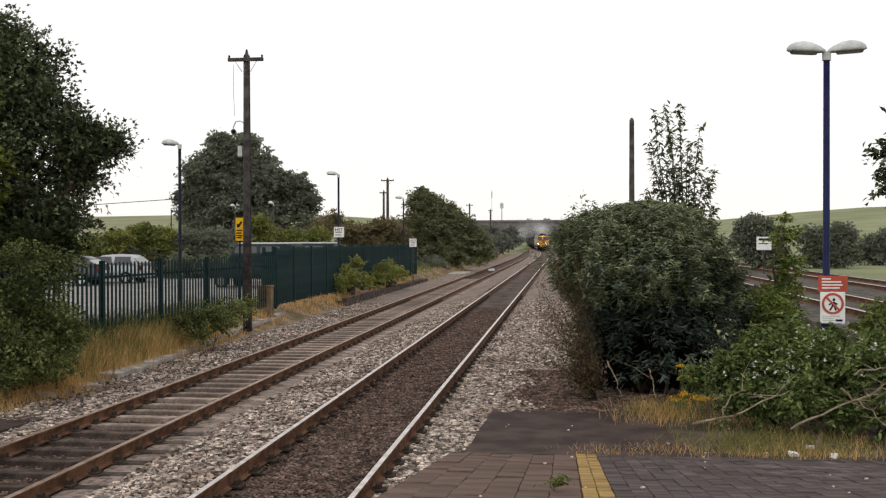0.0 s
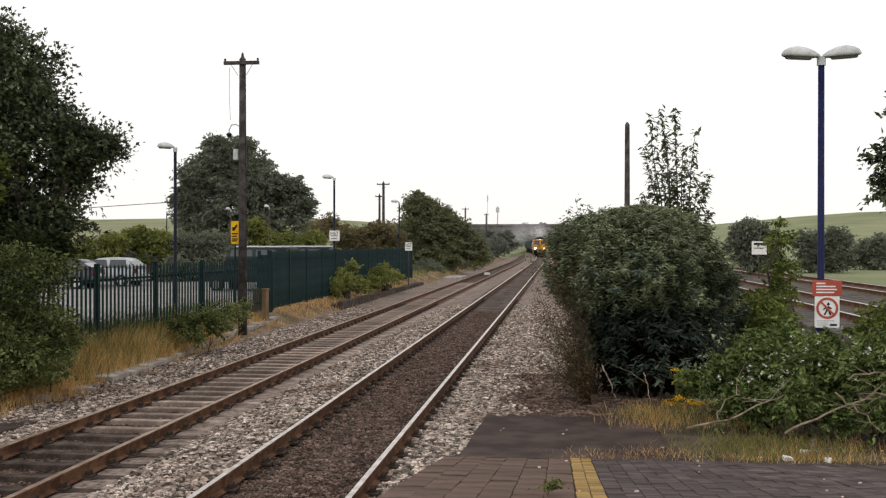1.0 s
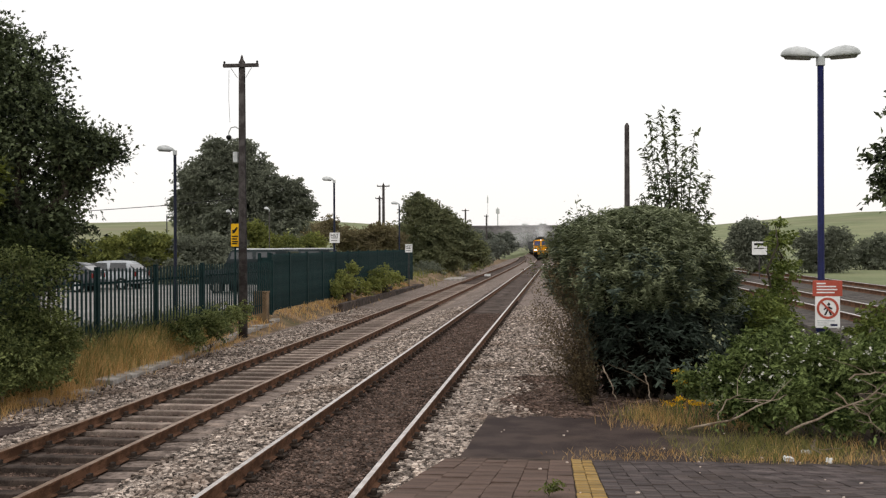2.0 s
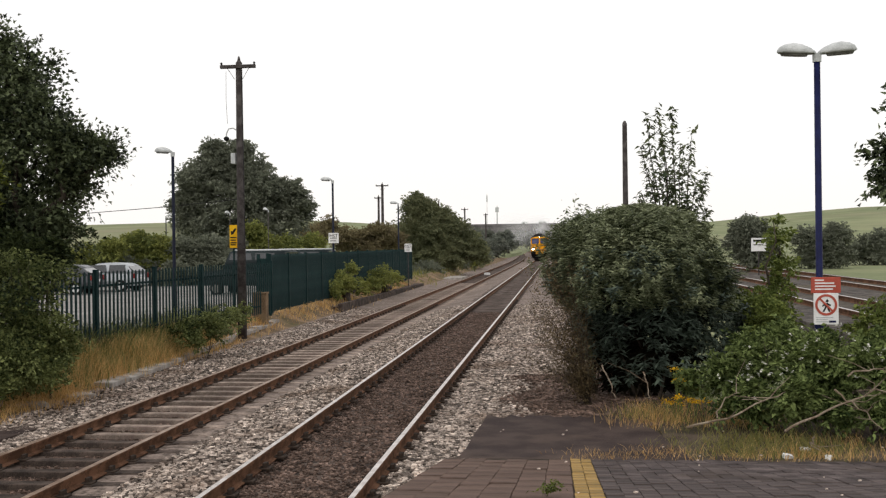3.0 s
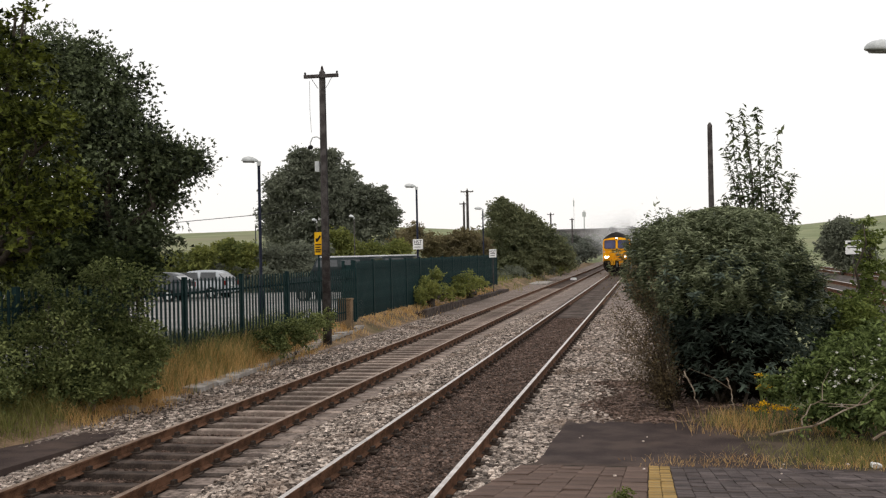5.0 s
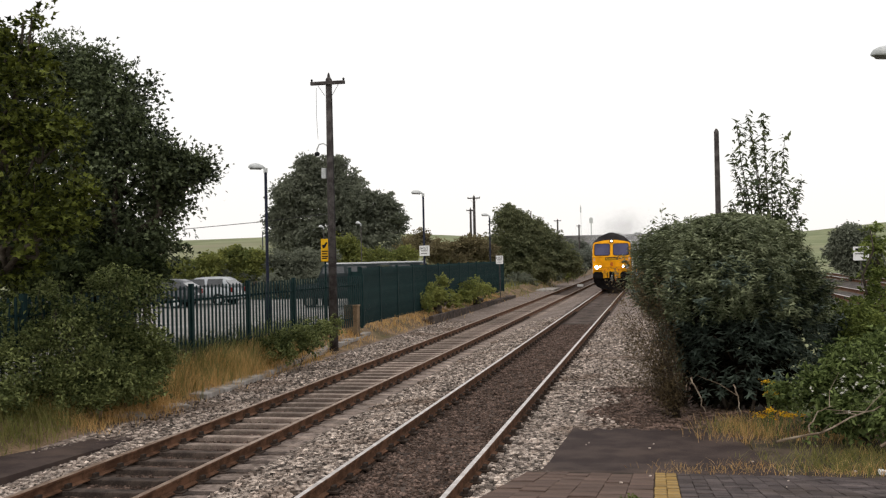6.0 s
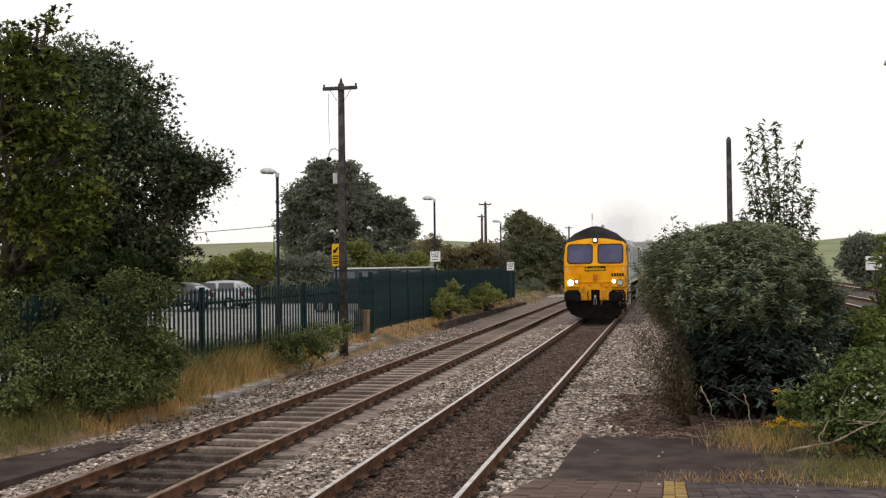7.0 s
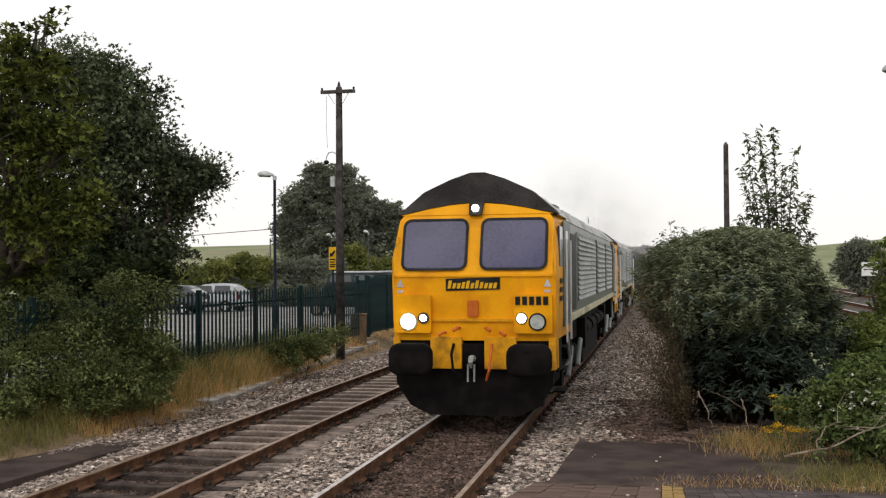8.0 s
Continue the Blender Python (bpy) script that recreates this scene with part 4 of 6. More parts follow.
tree("maple", (-11.92, 16.5, 0.2), [(-10.82, 16.2, 4.74, 0.67, 44), (-10.88, 16.2, 3.62, 0.72, 40), (-10.82, 16.4, 2.49, 0.45, 22), (-10.50, 15.8, 5.55, 0.95, 54), (-9.82, 15.8, 4.60, 0.58, 36), (-10.12, 15.8, 3.40, 0.72, 28), (-9.44, 15.8, 3.12, 0.35, 14), (-9.42, 16, 3.68, 0.33, 14), (-10.1, 16, 6.62, 0.16, 3), (-10.7, 16, 6.3, 0.3, 7)], 30, 0.068, M["leaf_maple"], "broad-leaved maple tree with yellow-green leaves", 0.14, 12, wide=0.85, reach=0.5)
tree("elder_bush", (-9.31, 17.3, -0.1), [(-9.30, 17.5, 1.59, 0.56, 46), (-8.89, 17.5, 0.99, 0.44, 38), (-9.51, 17.2, 0.82, 0.57, 48), (-10.07, 17, 1.12, 0.62, 50), (-9.04, 17, 0.45, 0.45, 42), (-9.03, 18, 1.98, 0.30, 18), (-9.89, 18, 2.13, 0.40, 24), (-9.34, 16.8, 0.28, 0.37, 36)], 30, 0.034, M["leaf_elder"], "leafy green bush growing in front of the fence", 0.03, 13, "bush", fork=0.2, reach=0.34)
tree("elder_bush", (-8.94, 17.6, -0.1), [(-8.94, 17.6, 0.59, 0.43, 40), (-9.10, 17.4, 1.10, 0.44, 40), (-8.82, 17.9, 0.66, 0.30, 24), (-9.46, 18, 1.98, 0.40, 28), (-8.74, 17.2, 0.23, 0.32, 30)], 30, 0.034, M["leaf_elder"], "leafy green bush growing in front of the fence", 0.025, 16, "bush", fork=0.2, reach=0.34)
tree("elder_bush", (-10.07, 16, -0.1), [(-9.83, 16.6, 1.44, 0.53, 46), (-9.32, 16.4, 0.70, 0.49, 46), (-9.21, 16.2, 0.21, 0.34, 34), (-10.69, 17, 1.71, 0.56, 42), (-10.26, 16, 0.92, 0.67, 60), (-9.68, 16, 0.37, 0.44, 46), (-10.99, 16.5, 1.34, 0.69, 50), (-9.36, 16.3, 0.29, 0.36, 34), (-10.24, 15.8, 0.20, 0.44, 40)], 30, 0.034, M["leaf_elder"], "leafy green bush growing in front of the fence", 0.03, 14, "bush", fork=0.2, reach=0.34)
tree("elder_bush", (-10.4, 15, -0.1), [(-10.2, 15, 0.85, 0.55, 46), (-10.6, 15, 1.45, 0.48, 36), (-10.65, 14.6, 0.55, 0.55, 44), (-10.0, 14.8, 0.35, 0.4, 30), (-10.65, 15.3, 1.9, 0.35, 20)], 34, 0.034, M["leaf_elder"], "leafy green bush growing in front of the fence", 0.03, 17, "bush", fork=0.2, reach=0.34)
shoots("elder_shoots", (-9.26, 17.4, -0.1), [(-9.67, 17.6, 2.33), (-9.21, 17.5, 2.41), (-8.85, 17.6, 2.29), (-8.67, 17.5, 1.69), (-8.56, 17.6, 1.09), (-8.87, 17.2, 2.00), (-9.24, 17.1, 2.00), (-8.52, 17.6, 0.59), (-9.55, 16.9, 1.72)], M["leaf_elder"], "loose upright leafy elder shoots by the fence", 34, 0.036, 150, 0.012, "bush")
shoots("elder_shoots", (-10.06, 16.3, -0.1), [(-9.57, 16.5, 2.02), (-9.97, 16.5, 2.16), (-10.37, 16.5, 2.20), (-10.65, 16.3, 1.92), (-9.20, 16.2, 1.37), (-9.48, 16, 1.57), (-10.10, 15.9, 1.57)], M["leaf_elder"], "loose upright leafy elder shoots by the fence", 35, 0.036, 150, 0.012, "bush")
tree("hedge_shrub", (-12.09, 20.2, 0.1), [(-13.27, 20.3, 1.92, 0.95, 50), (-12.02, 20.3, 2.16, 0.84, 50), (-11.02, 20.5, 2.15, 0.68, 45), (-10.65, 21, 2.27, 0.39, 26), (-11.64, 20.5, 1.33, 0.68, 40), (-12.68, 21, 2.99, 1.04, 60), (-13.84, 21, 3.48, 1.04, 50), (-13.52, 20.3, 1.10, 0.67, 36)], 60, 0.06, M["leaf_shade"], "dense shrub under the trees by the fence, coloured dark as shade", 0.08, 15, "bush", fork=0.2)

def buddleia(base, label, seed):
    """A dome of leafy shoots: long narrow leaves in pairs near each tip, finer and denser towards the top, on arching stems."""
    rng = np.random.default_rng(seed)
    bx0, by0, bz0 = base
    t = thing("buddleia_bush", pose(*base), label, "bush")
    zs = (0.0, 0.35, 1.0, 1.7, 2.4, 2.8, 3.02, 3.14)
    west = (-0.72, -0.85, -1.10, -1.38, -1.45, -1.36, -0.85, -0.1)
    east = (1.15, 1.30, 1.42, 1.38, 1.20, 0.98, 0.70, 0.1)
    deep = (0.3, 0.42, 0.8, 1.36, 1.34, 1.05, 0.65, 0.1)

    def shell(n, z, k):
        a = rng.uniform(0, 2 * math.pi, n)
        w, e, d = (np.interp(z, zs, q) for q in (west, east, deep))
        ca, sa = np.cos(a), np.sin(a)
        lump = np.array([noise.noise(Vector((c * 2.1, s_ * 2.1, h * 1.7 + seed))) for c, s_, h in zip(ca, sa, z)]) * 0.3
        fine = np.array([noise.noise(Vector((c * 5.5, s_ * 5.5, h * 4.2 + seed))) for c, s_, h in zip(ca, sa, z)]) * 0.1
        f = k + lump + fine
        p = np.stack([np.where(ca > 0, e, -w) * ca * f, d * sa * f, z], 1)
        o = np.stack([ca, sa, np.interp(z, (0, 1.5, 2.6, 3.1), (-0.1, 0.25, 0.9, 2.5))], 1)
        return p, unit(o)

    stems = bmesh.new()
    for k in range(26):
        z = rng.uniform(1.0, 2.9)
        p, o = shell(1, np.array([z]), 0.85)
        foot = Vector((rng.normal() * 0.2, rng.normal() * 0.2, -0.05))
        tip = Vector(p[0])
        mid = foot.lerp(tip, 0.5) + Vector((0, 0, 0.25))
        tube(stems, [foot, foot.lerp(mid, 0.5), mid, mid.lerp(tip, 0.5) + Vector((0, 0, 0.08)), tip], [0.03, 0.024, 0.018, 0.012, 0.006], 6)
    part("stem", stems, M["bark"], t, smooth=True)
    up = np.array((0, 0, 1.0))
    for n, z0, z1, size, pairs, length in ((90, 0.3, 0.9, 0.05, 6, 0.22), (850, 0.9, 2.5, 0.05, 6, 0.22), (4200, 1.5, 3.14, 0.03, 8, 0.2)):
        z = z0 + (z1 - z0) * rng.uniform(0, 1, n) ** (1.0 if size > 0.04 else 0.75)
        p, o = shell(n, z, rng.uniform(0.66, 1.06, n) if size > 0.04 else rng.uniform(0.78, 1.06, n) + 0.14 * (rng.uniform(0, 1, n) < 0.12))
        way = unit(o + up * 0.55 + rng.normal(size=(n, 3)) * 0.3)
        s1 = unit(np.cross(way, rng.normal(size=(n, 3))))
        s2 = np.cross(way, s1)
        k = np.repeat(np.arange(pairs), 2)[None, :, None]
        turn = k * 1.57 + np.tile((0, math.pi), pairs)[None, :, None] + rng.normal(size=(n, 2 * pairs, 1)) * 0.25
        ring = s1[:, None] * np.cos(turn) + s2[:, None] * np.sin(turn)
        f = k / pairs
        long = size * (1.25 - 0.75 * f)
        a = unit(ring * (1.1 - 0.6 * f) + way[:, None] * (0.25 + 0.7 * f) - up * 0.25)
        c = p[:, None] + way[:, None] * (f - 0.8) * length + a * long * 1.5
        face = way[:, None] * 0.8 + up * 0.5 - a * 0.3 + rng.normal(size=a.shape) * 0.2
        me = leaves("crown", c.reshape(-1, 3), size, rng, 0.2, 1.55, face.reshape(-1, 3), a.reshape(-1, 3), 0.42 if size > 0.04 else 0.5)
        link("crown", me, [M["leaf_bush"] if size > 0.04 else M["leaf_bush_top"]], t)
    # Inner mass in a shade colour, darkening the gaps between the shoots.
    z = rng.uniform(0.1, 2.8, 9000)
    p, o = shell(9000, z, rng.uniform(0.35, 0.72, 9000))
    link("inner_leaves", leaves("inner_leaves", p, 0.055, rng, 0.1, 1.6), [M["leaf_inner_shade"]], t, "near-black leaves inside the bush, coloured as its shade")
    return t


buddleia((1.38, 17.5, -0.1), "large dense buddleia bush with grey-green leaves", 21)



shoots("young_tree", (2.45, 22, 0), [(1.87, 22, 5.08), (2.10, 22, 5.26), (2.43, 22.3, 5.28), (2.81, 22, 4.74), (3.06, 22, 3.87), (1.76, 21.7, 4.39), (2.64, 22.3, 4.49), (3.09, 22, 3.12), (2.14, 21.6, 4.54), (2.32, 21.7, 3.86), (2.86, 21.8, 3.63), (1.95, 22, 3.65), (2.64, 22, 3.41), (1.72, 22, 3.42)], M["leaf_thin"], "slender young tree of upright leafy shoots", 31, 0.052, 340, spread=0.15)
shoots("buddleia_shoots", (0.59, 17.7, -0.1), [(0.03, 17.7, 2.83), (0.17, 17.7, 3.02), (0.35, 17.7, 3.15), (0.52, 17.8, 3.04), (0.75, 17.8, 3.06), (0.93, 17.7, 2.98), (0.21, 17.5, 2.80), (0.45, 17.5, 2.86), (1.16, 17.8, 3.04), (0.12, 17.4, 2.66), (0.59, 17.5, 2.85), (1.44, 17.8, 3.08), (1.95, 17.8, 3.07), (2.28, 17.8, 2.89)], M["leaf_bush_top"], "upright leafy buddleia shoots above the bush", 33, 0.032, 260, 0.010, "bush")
tw = random.Random(32)
shoots("twiggy_shrub", (0.48, 16.5, -0.12), [(0.4 - 0.95 * tw.random() ** 0.7, 16 + tw.random(), tw.uniform(0.55, 2.3)) for k in range(72)], leaf_material("brown_twig_leaf", (0.045, 0.034, 0.018), (0.19, 0.14, 0.075), 0.2), "thin brown twiggy shrub at the bush's edge", 32, 0.016, 130, 0.0055, "shrub", 0.05)

tree("bramble", (2.80, 14, -0.1), [(2.25, 14.6, 0.60, 0.32, 40), (2.77, 14.6, 0.78, 0.38, 50), (3.27, 14.2, 0.81, 0.42, 56), (2.51, 14.0, 0.38, 0.24, 36), (3.00, 13.6, 0.45, 0.31, 46), (2.62, 15.0, 0.95, 0.24, 30), (3.08, 15.0, 1.08, 0.24, 30), (1.92, 15.3, 0.39, 0.20, 20), (3.64, 14.8, 0.98, 0.27, 30), (2.61, 14.0, 0.28, 0.20, 24), (2.23, 14.0, 0.27, 0.20, 20), (3.11, 13.8, 0.31, 0.20, 24)], 34, 0.035, M["leaf_bramble"], "low sprawling bramble with bright green leaves", 0.014, 22, "bramble", 0.6, 1.1, 0.08)
tree("bramble", (3.87, 13.3, -0.1), [(3.50, 14.0, 0.48, 0.34, 52), (3.88, 13.8, 0.75, 0.39, 54), (4.23, 13.6, 0.74, 0.46, 56), (4.36, 13.6, 0.55, 0.43, 48), (4.19, 14.4, 0.98, 0.30, 32), (3.85, 13.2, 0.31, 0.22, 30), (3.49, 13.5, 0.28, 0.20, 26)], 34, 0.035, M["leaf_bramble"], "low sprawling bramble with bright green leaves", 0.014, 23, "bramble", 0.6, 1.1, 0.08)
# Small pale flecks scattered over the bramble leaves.
for (bx0, by0), seed in (((3.0, 14.0), 5), ((4.0, 13.4), 6)):
    rng = np.random.default_rng(seed)
    spot = np.column_stack([rng.normal(bx0, 0.45, 46), rng.normal(by0, 0.45, 46)])
    heads = [np.append(p, 0.86 + 0.25 * math.sin(p[0] * 2.3) + rng.normal() * 0.14) for p in spot]
    petals = np.concatenate([h + rng.normal(size=(5, 3)) * 0.012 for h in heads])
    fl = thing("bramble_blossom", pose(0, 0, 0), "small pale flecks over the bramble leaves", "flower", kind="stuff")
    link("petals", leaves("petals", petals, 0.019, rng, 1.0, 0.9, wide=0.8), [M["pale_fleck"]], fl)
tree("hazel_bush", (3.60, 19, 0.1), [(3.92, 19, 2.45, 0.2, 9), (3.95, 19, 2.05, 0.25, 12), (3.85, 18.8, 1.65, 0.3, 16), (3.72, 18.6, 1.3, 0.36, 20), (3.25, 18, 1.3, 0.36, 22), (3.5, 17.5, 1.1, 0.33, 20), (3.92, 19.2, 2.75, 0.12, 4)], 34, 0.04, M["leaf_lime"], "pale green hazel bush behind the brambles", 0.05, 24, "bush", fork=0.3)
tree("hazel_bush", (5.0, 17.0, 0.4), [(4.85, 17, 1.0, 0.33, 18), (5.25, 17.2, 0.95, 0.4, 22), (5.0, 17.1, 1.35, 0.2, 7)], 34, 0.04, M["leaf_lime"], "yellow-green hazel bush beside the lamp post", 0.03, 27, "bush", fork=0.3)
tree("bramble", (3.1, 18.7, 0.0), [(2.95, 18.8, 1.35, 0.38, 26), (3.15, 18.9, 0.85, 0.45, 30), (2.9, 18.6, 0.4, 0.4, 24), (3.5, 19.0, 0.8, 0.45, 28), (3.55, 18.9, 1.25, 0.3, 16)], 34, 0.04, M["leaf_bush"], "dark green bramble between the larger bushes", 0.014, 28, "bramble", 0.6, 1.1, 0.08)
tree("ash_tree", (6.71, 20, 0.6), [(6.23, 20, 4.02, 0.46, 30), (6.21, 20, 3.40, 0.44, 26), (6.80, 20, 3.91, 0.77, 40), (6.80, 20, 4.94, 0.66, 30)], 30, 0.07, M["leaf_dark"], "dark green ash tree beside the sidings", 0.15, 25)

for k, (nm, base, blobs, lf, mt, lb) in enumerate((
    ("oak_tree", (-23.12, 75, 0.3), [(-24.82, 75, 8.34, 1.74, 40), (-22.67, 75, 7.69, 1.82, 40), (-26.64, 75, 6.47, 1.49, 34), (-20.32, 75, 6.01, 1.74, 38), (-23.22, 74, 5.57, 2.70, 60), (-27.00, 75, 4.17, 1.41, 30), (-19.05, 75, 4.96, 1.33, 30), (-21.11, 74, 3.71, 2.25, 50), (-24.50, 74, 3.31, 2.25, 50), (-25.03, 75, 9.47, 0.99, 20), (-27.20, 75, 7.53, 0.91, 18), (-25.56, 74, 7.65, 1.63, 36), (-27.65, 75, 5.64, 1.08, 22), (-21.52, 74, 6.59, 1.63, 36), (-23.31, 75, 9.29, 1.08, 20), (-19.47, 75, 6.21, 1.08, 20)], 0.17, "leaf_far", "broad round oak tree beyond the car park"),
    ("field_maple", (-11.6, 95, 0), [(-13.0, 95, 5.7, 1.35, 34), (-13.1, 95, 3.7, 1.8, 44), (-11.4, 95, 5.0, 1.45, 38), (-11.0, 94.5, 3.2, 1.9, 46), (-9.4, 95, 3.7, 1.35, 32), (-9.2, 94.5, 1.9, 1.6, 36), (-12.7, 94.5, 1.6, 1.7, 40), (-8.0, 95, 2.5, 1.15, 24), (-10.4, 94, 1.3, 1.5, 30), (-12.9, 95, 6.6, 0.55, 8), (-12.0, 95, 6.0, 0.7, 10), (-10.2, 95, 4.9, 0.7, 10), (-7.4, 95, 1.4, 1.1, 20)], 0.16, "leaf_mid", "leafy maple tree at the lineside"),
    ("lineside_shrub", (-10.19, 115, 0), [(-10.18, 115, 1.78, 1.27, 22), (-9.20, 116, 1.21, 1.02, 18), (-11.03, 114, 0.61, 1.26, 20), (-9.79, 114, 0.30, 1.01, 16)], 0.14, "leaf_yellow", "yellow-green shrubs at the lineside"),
    ("lineside_shrub", (-10.19, 140, 0), [(-10.49, 140, 2.47, 1.24, 20), (-9.33, 142, 1.93, 1.10, 18), (-9.89, 140, 0.96, 1.16, 18), (-11.26, 142, 3.63, 1.18, 16)], 0.16, "leaf_haze", "green shrubs at the lineside, greyed for haze"),
    ("lineside_shrub", (-10.56, 180, 0), [(-10.95, 180, 2.58, 1.39, 18), (-9.80, 184, 1.79, 1.12, 14), (-11.34, 180, 1.22, 1.19, 14), (-12.45, 182, 3.77, 1.41, 16)], 0.2, "leaf_haze", "green shrubs at the lineside, greyed for haze"),
    ("lineside_shrub", (-11.48, 240, 0), [(-12.52, 240, 2.89, 1.59, 16), (-10.71, 240, 2.37, 1.19, 12), (-13.82, 240, 3.81, 1.59, 14), (-11.84, 242, 4.20, 1.60, 14)], 0.25, "leaf_haze", "green shrubs at the lineside, greyed for haze"),
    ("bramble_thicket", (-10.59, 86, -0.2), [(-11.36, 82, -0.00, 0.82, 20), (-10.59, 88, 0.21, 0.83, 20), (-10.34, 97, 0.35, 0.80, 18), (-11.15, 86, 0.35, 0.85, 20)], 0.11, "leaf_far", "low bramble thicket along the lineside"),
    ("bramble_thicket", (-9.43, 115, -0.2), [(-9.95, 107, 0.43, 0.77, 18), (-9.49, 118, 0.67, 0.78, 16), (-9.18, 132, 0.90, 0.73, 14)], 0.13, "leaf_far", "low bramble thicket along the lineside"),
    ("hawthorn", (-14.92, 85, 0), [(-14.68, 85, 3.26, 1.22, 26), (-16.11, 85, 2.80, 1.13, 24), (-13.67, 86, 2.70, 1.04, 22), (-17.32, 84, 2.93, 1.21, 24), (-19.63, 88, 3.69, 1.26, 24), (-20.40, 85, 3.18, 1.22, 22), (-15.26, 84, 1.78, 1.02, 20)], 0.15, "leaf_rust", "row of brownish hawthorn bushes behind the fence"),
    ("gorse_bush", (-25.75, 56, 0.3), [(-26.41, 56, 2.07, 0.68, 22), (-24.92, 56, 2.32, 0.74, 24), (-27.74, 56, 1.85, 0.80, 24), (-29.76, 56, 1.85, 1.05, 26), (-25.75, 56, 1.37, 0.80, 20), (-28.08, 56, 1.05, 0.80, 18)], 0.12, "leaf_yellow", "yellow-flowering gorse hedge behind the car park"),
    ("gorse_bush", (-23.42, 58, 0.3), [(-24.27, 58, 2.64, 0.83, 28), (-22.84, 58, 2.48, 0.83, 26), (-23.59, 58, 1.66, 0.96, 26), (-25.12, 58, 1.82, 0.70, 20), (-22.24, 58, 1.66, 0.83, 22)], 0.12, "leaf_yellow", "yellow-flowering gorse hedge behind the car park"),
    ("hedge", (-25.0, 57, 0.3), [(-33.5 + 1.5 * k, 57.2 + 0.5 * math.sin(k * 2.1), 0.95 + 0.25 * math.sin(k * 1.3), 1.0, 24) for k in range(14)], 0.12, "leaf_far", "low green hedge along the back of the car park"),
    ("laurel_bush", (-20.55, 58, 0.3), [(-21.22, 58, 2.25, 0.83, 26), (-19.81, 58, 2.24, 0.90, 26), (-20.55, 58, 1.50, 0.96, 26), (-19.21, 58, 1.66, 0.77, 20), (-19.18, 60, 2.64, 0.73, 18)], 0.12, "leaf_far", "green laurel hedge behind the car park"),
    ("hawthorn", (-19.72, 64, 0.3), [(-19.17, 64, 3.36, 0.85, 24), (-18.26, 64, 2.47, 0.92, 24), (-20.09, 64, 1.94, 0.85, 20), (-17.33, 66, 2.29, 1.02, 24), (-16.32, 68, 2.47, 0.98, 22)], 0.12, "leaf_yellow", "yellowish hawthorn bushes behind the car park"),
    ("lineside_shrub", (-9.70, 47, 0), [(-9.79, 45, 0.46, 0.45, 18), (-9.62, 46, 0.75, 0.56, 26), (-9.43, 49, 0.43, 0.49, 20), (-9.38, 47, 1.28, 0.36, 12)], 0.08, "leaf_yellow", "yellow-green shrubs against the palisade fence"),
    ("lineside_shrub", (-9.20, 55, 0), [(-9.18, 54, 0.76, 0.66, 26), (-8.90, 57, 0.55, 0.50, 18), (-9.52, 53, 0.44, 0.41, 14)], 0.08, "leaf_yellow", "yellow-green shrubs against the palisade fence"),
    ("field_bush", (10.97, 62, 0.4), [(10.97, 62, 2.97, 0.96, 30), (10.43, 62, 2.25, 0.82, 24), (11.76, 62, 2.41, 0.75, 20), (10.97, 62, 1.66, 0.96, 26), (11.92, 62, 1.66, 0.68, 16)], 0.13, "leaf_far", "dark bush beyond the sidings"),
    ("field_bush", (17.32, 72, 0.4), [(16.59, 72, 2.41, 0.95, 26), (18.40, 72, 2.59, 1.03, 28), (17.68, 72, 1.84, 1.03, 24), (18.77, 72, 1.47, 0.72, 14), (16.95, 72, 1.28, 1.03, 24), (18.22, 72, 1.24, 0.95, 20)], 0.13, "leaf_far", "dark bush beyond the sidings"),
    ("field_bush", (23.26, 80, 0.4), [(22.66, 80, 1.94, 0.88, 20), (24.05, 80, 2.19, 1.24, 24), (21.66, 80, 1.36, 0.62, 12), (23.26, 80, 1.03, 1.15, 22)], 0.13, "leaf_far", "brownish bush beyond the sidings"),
    ("roadside_tree", (-10.77, 386, 0), [(-14.89, 385, 4.00, 2.55, 20), (-10.74, 385, 3.99, 2.55, 20), (-6.61, 385, 3.98, 2.55, 20), (-2.48, 385, 4.60, 2.98, 20), (-19.04, 385, 4.64, 2.55, 20), (-5.64, 390, 7.78, 2.58, 14), (-11.93, 390, 7.38, 2.15, 12), (1.66, 390, 6.71, 3.02, 16)], 0.5, "leaf_haze", "distant hazy trees near the bridge"),
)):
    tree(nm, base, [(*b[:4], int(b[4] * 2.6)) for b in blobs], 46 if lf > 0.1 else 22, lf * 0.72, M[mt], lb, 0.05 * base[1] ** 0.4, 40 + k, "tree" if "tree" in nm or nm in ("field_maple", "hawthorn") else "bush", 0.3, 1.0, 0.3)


# ---- grasses, weeds and litter ----
def grass(name, n, area, h, w, mat, label, seed, lean=0.35, clump=0.0, zf=None):
    rng = np.random.default_rng(seed)
    x0, x1, y0, y1 = area
    if clump:
        c = rng.uniform((x0, y0), (x1, y1), (max(3, n // 26), 2))
        xy = c[rng.integers(0, len(c), n)] + rng.normal(size=(n, 2)) * clump
    else:
        xy = rng.uniform((x0, y0), (x1, y1), (n, 2))
    z = np.array([zf(a, b) for a, b in xy])
    v, f = blades(rng, np.column_stack([xy, z]), h, w, lean)
    return tagged(link(name, mesh_from(name, v, f), [M[mat]]), label, "grass", kind="stuff")


def cess_z(x, y):
    return max(bed_z(min(max(x, -10.4), 0.6)), land_z(x, y) if x < -10.2 else -9) - 0.02


